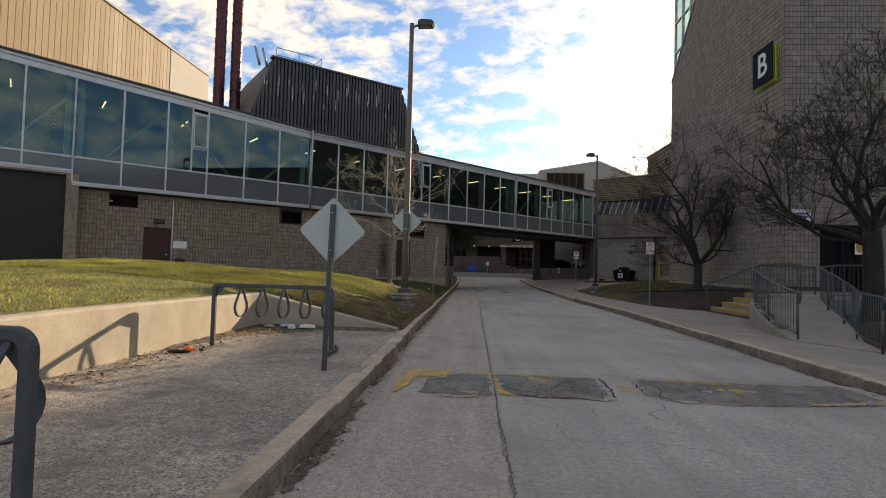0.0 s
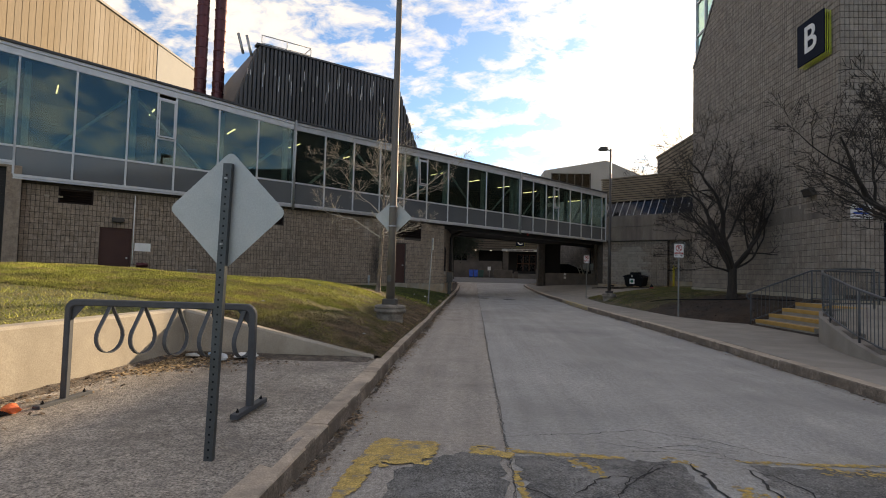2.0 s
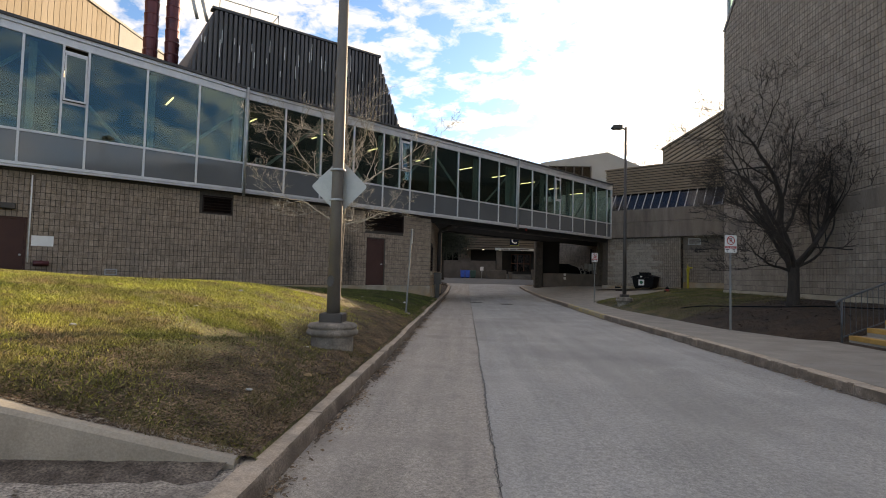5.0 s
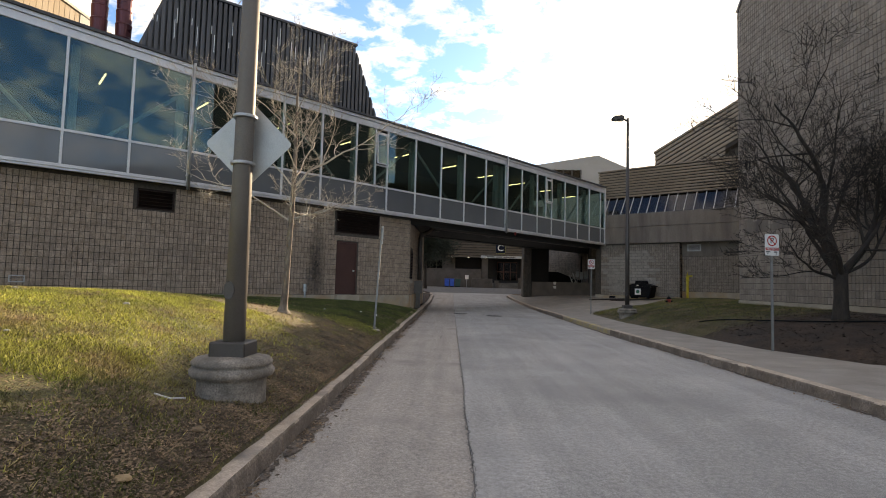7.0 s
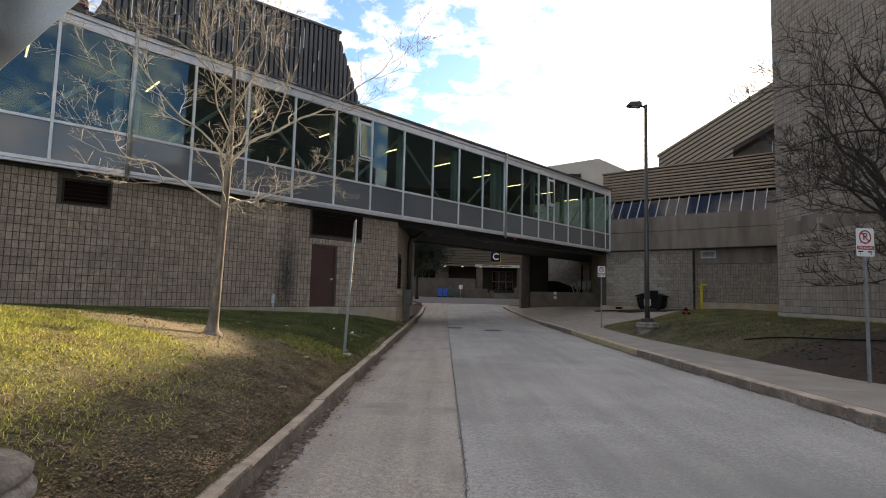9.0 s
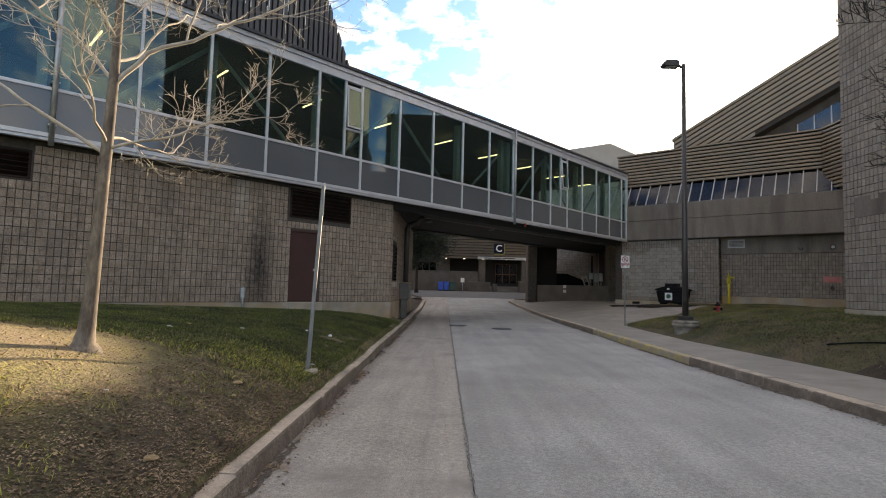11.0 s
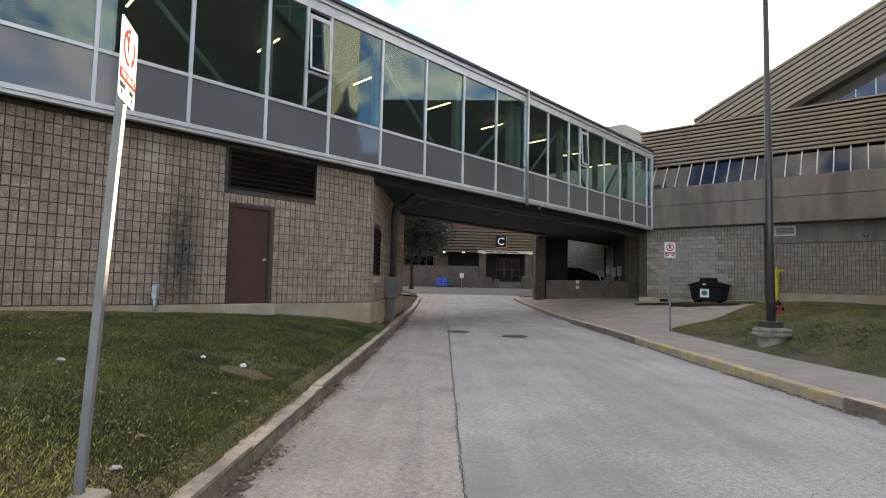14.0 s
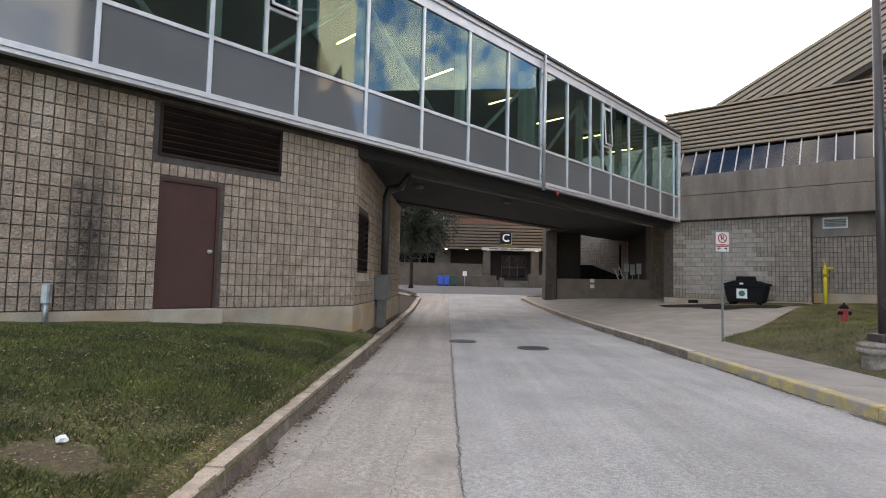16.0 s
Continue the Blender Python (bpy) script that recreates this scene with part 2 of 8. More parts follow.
M_BEAM = surface("beam_concrete", (0.155, 0.13, 0.11), (0.225, 0.193, 0.166), 1.8, 0.9, bump=0.35, fine=60, stain=(0.095, 0.078, 0.067), stain_scale=1.3,
                 stain_at=(0.5, 0.74), stretch=(1, 1, 0.16), speck=0.35)
M_KERB = surface("kerb_concrete", (0.385, 0.305, 0.235), (0.54, 0.44, 0.345), 3.0, 0.9, bump=0.6, fine=75, stain=(0.2, 0.175, 0.15), stain_scale=2.2,
                 stain_at=(0.5, 0.72), speck=0.45, bump_step=0.006)
M_LAMP_BASE = surface("weathered_base_concrete", (0.16, 0.135, 0.11), (0.34, 0.295, 0.245), 5.0, 0.92, bump=0.6, fine=60, stain=(0.11, 0.095, 0.078), stain_scale=2.6,
                      stain_at=(0.46, 0.7), speck=0.6, bump_step=0.006)
M_WALK = surface("pavement_concrete", (0.235, 0.208, 0.18), (0.335, 0.302, 0.264), 1.6, 0.9, bump=0.4, fine=85, stain=(0.22, 0.2, 0.18), stain_scale=0.5,
                 stain_at=(0.52, 0.8), speck=0.35)
M_ROAD = surface("worn_asphalt", (0.32, 0.308, 0.288), (0.435, 0.419, 0.392), 0.55, 0.9, bump=1.0, fine=95, stain=(0.26, 0.25, 0.235), stain_scale=0.33,
                 stain_at=(0.48, 0.72), speck=0.72, bump_step=0.009, streak=0.10)
M_ROAD_SIDE = surface("worn_asphalt_side", (0.325, 0.288, 0.25), (0.465, 0.415, 0.364), 0.8, 0.92, bump=1.0, fine=85, stain=(0.25, 0.222, 0.195), stain_scale=0.8,
                      stain_at=(0.5, 0.72), speck=0.76, bump_step=0.009, streak=0.14)
M_ROAD_DARK = surface("patched_asphalt", (0.125, 0.12, 0.113), (0.235, 0.225, 0.211), 2.2, 0.93, bump=1.0, fine=75, speck=1.0, bump_step=0.014,
                      stain=(0.28, 0.27, 0.253), stain_scale=1.7, stain_at=(0.52, 0.68))
M_GUTTER = surface("gutter_dirt", (0.07, 0.053, 0.041), (0.19, 0.155, 0.125), 7.0, 0.96, bump=1.0, fine=60, speck=1.0, bump_step=0.012)
M_PAD = surface("gritty_asphalt", (0.265, 0.232, 0.198), (0.45, 0.396, 0.338), 1.1, 0.94, bump=1.0, fine=58, speck=1.0, bump_step=0.022,
                stain=(0.19, 0.168, 0.148), stain_scale=1.7, stain_at=(0.52, 0.7))
M_CRACK = surface("crack_tar", (0.02, 0.019, 0.018), (0.045, 0.042, 0.04), 8.0, 0.95, bump=0)
M_YELLOW = surface("worn_yellow_paint", (0.44, 0.29, 0.075), (0.62, 0.43, 0.14), 6.0, 0.8, bump=0.5, fine=70, stain=(0.22, 0.2, 0.17), stain_scale=9.0,
                   stain_at=(0.55, 0.66), speck=0.8)
M_YELLOW_STEP = surface("yellow_step_paint", (0.38, 0.215, 0.055), (0.50, 0.30, 0.09), 4.0, 0.7, bump=0.3, fine=70, speck=0.35)
# the first mark puts the shade along the wing wall into the soil
M_GRASS_GROUND = surface("lawn_soil", (0.10, 0.10, 0.028), (0.235, 0.215, 0.065), 1.6, 0.97, bump=1.0, fine=32, stain=(0.13, 0.10, 0.055), stain_scale=0.55,
                         stain_at=(0.5, 0.7), speck=1.0, bump_step=0.04,
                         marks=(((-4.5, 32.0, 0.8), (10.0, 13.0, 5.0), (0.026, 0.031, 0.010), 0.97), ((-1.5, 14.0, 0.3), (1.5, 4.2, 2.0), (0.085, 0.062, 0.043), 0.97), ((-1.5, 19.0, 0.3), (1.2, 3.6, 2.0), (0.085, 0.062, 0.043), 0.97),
                                ((-3.3, 20.3, 0.9), (2.2, 1.5, 1.4), (0.27, 0.20, 0.128), 0.95), ((-1.76, 25.85, 0.4), (0.55, 0.45, 1.2), (0.12, 0.085, 0.058), 1.0)))
M_BANK_TURF = surface("bank_turf", (0.045, 0.044, 0.016), (0.115, 0.096, 0.038), 1.4, 0.97, bump=1.0, fine=34, stain=(0.12, 0.085, 0.05), stain_scale=0.7,
                      stain_at=(0.46, 0.64), speck=1.0, bump_step=0.035)
M_BLADE_BANK = surface("bank_grass_blades", (0.045, 0.058, 0.013), (0.175, 0.175, 0.042), 0.9, 0.85, bump=0, fine=20, vary=0.5, stain=(0.24, 0.175, 0.09), stain_scale=1.2,
                       stain_at=(0.46, 0.66))
M_SOIL = surface("leaf_mulch", (0.024, 0.015, 0.010), (0.07, 0.044, 0.029), 2.0, 0.97, bump=1.0, fine=45, speck=0.75, bump_step=0.03)
# bright blades for the sunlit lawn, darker green ones for the shaded part
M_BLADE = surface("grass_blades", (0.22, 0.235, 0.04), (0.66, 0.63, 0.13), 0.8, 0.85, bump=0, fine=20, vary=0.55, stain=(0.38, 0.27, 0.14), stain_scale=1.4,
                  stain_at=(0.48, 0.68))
M_BLADE_GREEN = surface("green_shaded_grass_blades", (0.030, 0.044, 0.010), (0.125, 0.148, 0.033), 1.1, 0.85, bump=0, fine=20, vary=0.55, stain=(0.17, 0.14, 0.06), stain_scale=1.3,
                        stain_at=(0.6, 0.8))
M_LEAF = surface("dead_leaves", (0.14, 0.085, 0.045), (0.34, 0.24, 0.14), 3.0, 0.9, bump=0, vary=0.5)
M_ALU = surface("white_aluminium", (0.52, 0.53, 0.55), (0.64, 0.65, 0.67), 3.0, 0.42, metal=0.35, bump=0.05, fine=60, speck=0.12)
M_ALU_DULL = surface("weathered_aluminium", (0.36, 0.35, 0.35), (0.47, 0.46, 0.46), 3.0, 0.5, metal=0.3, bump=0.05, fine=60, speck=0.2)
M_SPANDREL = surface("grey_spandrel", (0.10, 0.107, 0.115), (0.125, 0.134, 0.143), 0.4, 0.045, bump=0.0, speck=0.05, spec=0.75)
M_ROOFCAP = surface("dark_roof_edge", (0.045, 0.045, 0.05), (0.08, 0.08, 0.085), 2.0, 0.6, metal=0.3, bump=0.1)
# near-black colour holds the shade under the walkway and yard deck
M_SOFFIT = surface("shaded_soffit", (0.012, 0.011, 0.0105), (0.025, 0.0235, 0.022), 1.5, 0.85, bump=0.2)
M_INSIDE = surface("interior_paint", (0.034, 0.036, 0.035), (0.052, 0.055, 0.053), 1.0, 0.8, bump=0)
M_INSIDE_STEEL = surface("interior_steel_paint", (0.34, 0.35, 0.35), (0.44, 0.45, 0.45), 2.0, 0.5, bump=0)
M_TUBE = glow("fluorescent_tube", (1.0, 0.76, 0.44), 2.5)
M_CANOPY_LAMP = glow("canopy_lamp_lens", (1.0, 0.93, 0.80), 0.8)
M_GLASS = pane("teal_glass", (0.55, 0.67, 0.63), 0.075, 0.0, (0.74, 0.96, 1.0))
M_GLASS_DARK = pane("dark_window_glass", (0.46, 0.46, 0.48), 0.05, 0.02, (0.93, 0.94, 1.0))
M_GLASS_SHADE = pane("shaded_window_glass", (0.12, 0.13, 0.14), 0.012, 0.02, (1.0, 0.95, 0.92))
M_FRAME_DARK = surface("dark_bronze_frame", (0.06, 0.055, 0.05), (0.09, 0.08, 0.075), 3.0, 0.5, metal=0.5, bump=0.05)
M_DOOR = surface("brown_door_paint", (0.062, 0.031, 0.027), (0.082, 0.043, 0.037), 1.2, 0.7, bump=0.08, fine=40, speck=0.15, spec=0.2)
M_LOUVRE = surface("brown_louvre_paint", (0.016, 0.009, 0.008), (0.03, 0.018, 0.015), 2.0, 0.7, bump=0.1, spec=0.2)
M_ROLLER = surface("dark_roller_paint", (0.012, 0.011, 0.011), (0.022, 0.02, 0.019), 2.0, 0.6, bump=0.1)
M_STAIN = surface("oily_stain", (0.014, 0.012, 0.011), (0.055, 0.048, 0.042), 2.5, 0.95, bump=0.2, spec=0.02)
M_LEAF_DARK = surface("dark_dead_leaves", (0.075, 0.049, 0.031), (0.33, 0.23, 0.145), 3.0, 0.9, bump=0, vary=0.6)
M_SLAT = surface("charcoal_cladding", (0.062, 0.062, 0.066), (0.10, 0.10, 0.106), 0.6, 0.55, metal=0.3, bump=0.05, vary=0.16)
M_SLAT_SIDE = surface("charcoal_side_cladding", (0.10, 0.10, 0.105), (0.14, 0.14, 0.146), 0.6, 0.6, bump=0.1)
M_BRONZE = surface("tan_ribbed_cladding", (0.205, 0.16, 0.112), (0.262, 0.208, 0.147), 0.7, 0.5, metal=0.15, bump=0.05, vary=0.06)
# shade between walkway and entrance is put into this darker rib colour
M_BRONZE_SHADE = surface("shaded_ribbed_cladding", (0.085, 0.067, 0.049), (0.115, 0.093, 0.068), 0.7, 0.6, metal=0.1, bump=0.05, vary=0.06)
# concrete darkened in colour for the shade under and beyond the walkway
M_CONCRETE_DARK = surface("shaded_concrete", (0.06, 0.053, 0.046), (0.105, 0.094, 0.082), 1.4, 0.9, bump=0.35, fine=60, stain=(0.09, 0.08, 0.07), stain_scale=0.8,
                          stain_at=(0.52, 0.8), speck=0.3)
# far road and forecourt darkened in colour for the shade there
M_ROAD_SHADE = surface("shaded_asphalt", (0.105, 0.10, 0.093), (0.16, 0.152, 0.142), 0.8, 0.92, bump=0.8, fine=90, speck=0.7)
M_STEEL_WORN = surface("worn_post_steel", (0.17, 0.175, 0.175), (0.26, 0.265, 0.26), 6.0, 0.62, metal=0.3, bump=0.1, speck=0.2)
M_BRONZE_GAP = surface("rib_shadow_gap", (0.025, 0.02, 0.016), (0.04, 0.032, 0.025), 1.0, 0.8, bump=0)
M_GOLD = surface("sunlit_tan_sheet", (0.215, 0.156, 0.095), (0.265, 0.195, 0.12), 0.4, 0.7, spec=0.25, metal=0.0, bump=0.05, fine=12, stretch=(1, 1, 0.12), vary=0.05)
M_PALE = surface("pale_render", (0.36, 0.335, 0.295), (0.44, 0.41, 0.365), 0.5, 0.85, bump=0.1)
M_STACK = surface("maroon_stack", (0.075, 0.022, 0.026), (0.13, 0.036, 0.042), 1.0, 0.35, metal=0.5, bump=0.1)
M_STEEL = surface("galvanised_steel", (0.33, 0.34, 0.345), (0.47, 0.48, 0.485), 6.0, 0.45, metal=0.7, bump=0.1, speck=0.2)
M_STEEL_DULL = surface("dull_grey_steel", (0.10, 0.098, 0.094), (0.15, 0.147, 0.14), 3.0, 0.6, metal=0.2, bump=0.1)
M_SIGNBACK = surface("sign_back", (0.37, 0.38, 0.37), (0.48, 0.49, 0.475), 3.0, 0.5, metal=0.4, bump=0.05, speck=0.15)
M_POST = surface("dark_perforated_post", (0.06, 0.068, 0.07), (0.10, 0.11, 0.115), 5.0, 0.5, metal=0.5, bump=0.1)
M_RACK = surface("grey_rack_paint", (0.05, 0.054, 0.06), (0.085, 0.09, 0.098), 5.0, 0.8, metal=0.0, bump=0.1)
M_LAMP = surface("bronze_pole_paint", (0.12, 0.105, 0.09), (0.17, 0.15, 0.13), 1.5, 0.62, metal=0.15, bump=0.05)
M_LAMP_DARK = surface("dark_bronze_pole_paint", (0.055, 0.048, 0.045), (0.085, 0.075, 0.07), 1.5, 0.45, metal=0.4, bump=0.05)
M_RAIL = surface("grey_rail_paint", (0.065, 0.072, 0.08), (0.105, 0.112, 0.12), 4.0, 0.4, metal=0.5, bump=0.05)
M_SIGN_WHITE = surface("sign_white", (0.60, 0.60, 0.58), (0.70, 0.70, 0.68), 3.0, 0.9, bump=0, speck=0.06, spec=0.03)
M_SIGN_RED = surface("sign_red", (0.36, 0.02, 0.018), (0.46, 0.03, 0.026), 4.0, 0.9, bump=0, speck=0.06, spec=0.03)
M_SIGN_BLACK = surface("sign_black", (0.015, 0.015, 0.016), (0.03, 0.03, 0.03), 3.0, 0.9, bump=0, spec=0.03)
M_BLACK = surface("black_plastic", (0.006, 0.006, 0.007), (0.013, 0.013, 0.014), 3.0, 0.8, bump=0.1, spec=0.15)
M_NAVY = surface("navy_sign_face", (0.008, 0.011, 0.022), (0.014, 0.018, 0.032), 2.0, 0.8, bump=0, spec=0.1)
M_LIME = surface("lime_sign_edge", (0.42, 0.46, 0.04), (0.52, 0.56, 0.07), 3.0, 0.5, bump=0)
M_WHITE = surface("white_paint", (0.70, 0.70, 0.69), (0.82, 0.82, 0.81), 3.0, 0.5, bump=0.02, speck=0.08)
M_RED = surface("red_paint", (0.26, 0.024, 0.02), (0.40, 0.04, 0.034), 4.0, 0.5, bump=0.05)
M_RED_FADED = surface("faded_red_paint", (0.40, 0.13, 0.12), (0.52, 0.2, 0.18), 4.0, 0.7, bump=0.05)
M_YELLOW_PIPE = surface("yellow_pipe_paint", (0.40, 0.32, 0.015), (0.56, 0.45, 0.035), 4.0, 0.5, bump=0.05)
M_BLUE = surface("blue_plastic", (0.012, 0.07, 0.40), (0.03, 0.12, 0.55), 3.0, 0.45, bump=0)
M_GREEN_BIN = surface("green_plastic", (0.02, 0.06, 0.05), (0.035, 0.09, 0.075), 3.0, 0.5, bump=0)
M_GREEN_MARK = surface("green_mark", (0.012, 0.10, 0.06), (0.02, 0.16, 0.095), 3.0, 0.5, bump=0)
M_BARK_PALE = surface("pale_bark", (0.072, 0.055, 0.046), (0.24, 0.20, 0.158), 11.0, 0.9, bump=0.7, fine=60, stretch=(1, 1, 0.3), speck=0.5)
M_BARK = surface("dark_bark", (0.018, 0.014, 0.011), (0.05, 0.039, 0.032), 8.0, 0.95, bump=0.8, fine=50, stretch=(1, 1, 0.3), speck=0.5)
M_NEEDLE = surface("dark_foliage", (0.007, 0.014, 0.007), (0.022, 0.034, 0.016), 3.0, 0.8, bump=0, vary=0.4)
M_BRICK_RED = surface("red_brown_brick", (0.11, 0.056, 0.038), (0.165, 0.086, 0.058), 2.0, 0.9, bump=0.3)
M_PLASTIC_CLEAR = surface("pale_litter", (0.55, 0.58, 0.6), (0.75, 0.77, 0.78), 9.0, 0.4, bump=0.3)
M_BLUE_BOTTLE = surface("pale_blue_plastic", (0.20, 0.36, 0.58), (0.40, 0.56, 0.74), 9.0, 0.35, bump=0.2)
M_ORANGE = surface("orange_litter", (0.75, 0.10, 0.03), (0.9, 0.2, 0.06), 9.0, 0.5, bump=0.2)
M_WOODCHIP = surface("wood_chips", (0.30, 0.20, 0.10), (0.50, 0.36, 0.2), 9.0, 0.9, bump=0.3, vary=0.3)
M_RUST_STREAK = surface("foundation_concrete", (0.28, 0.24, 0.19), (0.40, 0.35, 0.28), 2.0, 0.92, bump=0.4, fine=60, stain=(0.36, 0.225, 0.11), stain_scale=0.8,
                        stain_at=(0.42, 0.66), speck=0.35)
M_EARTH = surface("far_ground", (0.13, 0.125, 0.115), (0.19, 0.18, 0.165), 0.1, 0.95, bump=0.3, fine=30)

# ---------------------------------------------------------------- building tools
def mesh_of(name, bm):
    me = bpy.data.meshes.new(name)
    bm.normal_update()
    bm.to_mesh(me)
    bm.free()
    return me


def under(ob, parent):
    """Hangs a mesh made in world places under a thing."""
    ob.parent = parent
    if parent.type == "EMPTY":
        ob.matrix_parent_inverse = Matrix.Translation(parent.location).inverted()
    return ob


def part(name, bm, material, parent=None, label=""):
    """One bmesh as one mesh object, under a thing or a part."""
    me = mesh_of(name, bm)
    for mm in material if isinstance(material, (list, tuple)) else [material]:
        me.materials.append(mm)
    ob = new(name, me)
    if parent:
        under(ob, parent)
    if label:
        tagged(ob, label)
    return ob


def part_arrays(name, verts, faces, material, parent=None, label=""):
    me = bpy.data.meshes.new(name)
    me.from_pydata(verts, [], faces)
    me.materials.append(material)
    ob = new(name, me)
    if parent:
        under(ob, parent)
    if label:
        tagged(ob, label)
    return ob


def thing(name, at, label, category, group="", kind=""):
    e = new(name)
    e.empty_display_size = 0.2
    e.location = at
    tagged(e, label, category, group, kind)
    return e


def structure(ob, label, category):
    return tagged(ob, label, category, kind="structure")


def box(bm, x0, x1, y0, y1, z0, z1, m=None, bevel=0.0, mat=0):
    vs = [bm.verts.new((x, y, z)) for x in (x0, x1) for y in (y0, y1) for z in (z0, z1)]
    fs = [(0, 1, 3, 2), (4, 6, 7, 5), (0, 4, 5, 1), (2, 3, 7, 6), (0, 2, 6, 4), (1, 5, 7, 3)]
    made = [bm.faces.new([vs[i] for i in f]) for f in fs]
    for f in made:
        f.material_index = mat
    if bevel:
        es = list({e for f in made for e in f.edges})
        r = bmesh.ops.bevel(bm, geom=es, offset=bevel, segments=1, affect="EDGES", clamp_overlap=True)
        vs = list({v for v in vs if v.is_valid} | {v for f in r["faces"] for v in f.verts})
    if m is not None:
        for v in vs:
            v.co = m @ v.co
    return vs


def tube(bm, path, radii, sides=8, cap=True):
    """A round bar along a path of points with a radius at each."""
    path = [Vector(p) for p in path]
    if not isinstance(radii, (list, tuple)):
        radii = [radii] * len(path)
    rings = []
    ref = None
    for i, p in enumerate(path):
        a = path[max(0, i - 1)]
        b = path[min(len(path) - 1, i + 1)]
        d = (b - a).normalized()
        if ref is None:
            ref = d.orthogonal().normalized()
        ref = (ref - d * ref.dot(d))
        ref = ref.normalized() if ref.length > 1e-6 else d.orthogonal().normalized()
        side = d.cross(ref)
        rings.append([bm.verts.new(p + (ref * math.cos(2 * math.pi * k / sides) + side * math.sin(2 * math.pi * k / sides)) * radii[i]) for k in range(sides)])
    for a, b in zip(rings, rings[1:]):
        for k in range(sides):
            bm.faces.new((a[k], a[(k + 1) % sides], b[(k + 1) % sides], b[k])).smooth = True
    if cap:
        bm.faces.new(rings[0][::-1])
        bm.faces.new(rings[-1])


def lathe(bm, profile, at, sides=28):
    """A turned form: profile of (radius, height) about the upright through at."""
    at = Vector(at)
    rings = [[bm.verts.new(at + Vector((r * math.cos(2 * math.pi * k / sides), r * math.sin(2 * math.pi * k / sides), z))) for k in range(sides)] for r, z in profile]
    for a, b in zip(rings, rings[1:]):
        for k in range(sides):
            bm.faces.new((a[k], a[(k + 1) % sides], b[(k + 1) % sides], b[k]))
    bm.faces.new(rings[0][::-1])
    bm.faces.new(rings[-1])


def prism(bm, outline, m, depth):
    """A flat outline in m's x and z, given depth along m's y."""
    a = [bm.verts.new(m @ Vector((x, 0, z))) for x, z in outline]
    b = [bm.verts.new(m @ Vector((x, depth, z))) for x, z in outline]
    bm.faces.new(a)
    bm.faces.new(b[::-1])
    k = len(a)
    for i in range(k):
        bm.faces.new((a[i], b[i], b[(i + 1) % k], a[(i + 1) % k]))


def wall_frame(a, b):
    """Matrix whose x runs from a to b on the ground, z is up and -y points out of the wall (to its right-hand viewer)."""
    u = Vector((b[0] - a[0], b[1] - a[1], 0))
    length = u.length
    u.normalize()
    back = Vector((-u.y, u.x, 0))
    m = Matrix(((u.x, back.x, 0, a[0]), (u.y, back.y, 0, a[1]), (0, 0, 1, 0), (0, 0, 0, 1)))
    return m, length


def pierced(bm, m, length, z0, z1, y0, y1, holes):
    """A wall of real thickness with rectangular openings (s0, s1, z0, z1) through it."""
    ss = sorted({0.0, length, *[h[0] for h in holes], *[h[1] for h in holes]})
    zs = sorted({z0, z1, *[h[2] for h in holes], *[h[3] for h in holes]})
    ss = [s for s in ss if 0 <= s <= length]
    zs = [z for z in zs if z0 <= z <= z1]
    solid = {}
    for i in range(len(ss) - 1):
        for j in range(len(zs) - 1):
            cs, cz = (ss[i] + ss[i + 1]) / 2, (zs[j] + zs[j + 1]) / 2
            solid[i, j] = not any(h[0] < cs < h[1] and h[2] < cz < h[3] for h in holes)
    cache = {}

    def vert(i, j, y):
        key = (i, j, y)
        if key not in cache:
            cache[key] = bm.verts.new(m @ Vector((ss[i], y, zs[j])))
        return cache[key]

    for (i, j), s in solid.items():
        if not s:
            continue
        bm.faces.new((vert(i, j, y0), vert(i + 1, j, y0), vert(i + 1, j + 1, y0), vert(i, j + 1, y0)))
        bm.faces.new((vert(i, j, y1), vert(i, j + 1, y1), vert(i + 1, j + 1, y1), vert(i + 1, j, y1)))
        for di, dj, p, q in ((-1, 0, (i, j), (i, j + 1)), (1, 0, (i + 1, j + 1), (i + 1, j)), (0, -1, (i + 1, j), (i, j)), (0, 1, (i, j + 1), (i + 1, j + 1))):
            if not solid.get((i + di, j + dj), False):
                bm.faces.new((vert(*p, y0), vert(*q, y0), vert(*q, y1), vert(*p, y1)))


def cell_arrays(s0, s1, z0, z1, proud, edge):
    """A pillow of block face: rim at the mortar, face proud of it."""
    v = [(s0, 0, z0), (s1, 0, z0), (s1, 0, z1), (s0, 0, z1), (s0 + edge, -proud, z0 + edge), (s1 - edge, -proud, z0 + edge), (s1 - edge, -proud, z1 - edge), (s0 + edge, -proud, z1 - edge)]
    f = [(4, 5, 6, 7), (0, 1, 5, 4), (1, 2, 6, 5), (2, 3, 7, 6), (3, 0, 4, 7)]
    return v, f


CELL, COURSE, GAP = 0.4 / 3, 0.2, 0.0115


def block_data(name, material, cells=3, proud=0.019):
    verts, faces = [], []
    for c in range(cells):
        v, f = cell_arrays(c * CELL + GAP / 2, (c + 1) * CELL - GAP / 2, GAP / 2, COURSE - GAP / 2, proud, 0.007)
        k = len(verts)
        verts += v
        faces += [tuple(i + k for i in q) for q in f]
    me = bpy.data.meshes.new(name)
    me.from_pydata(verts, [], faces)
    me.materials.append(material)
    return me


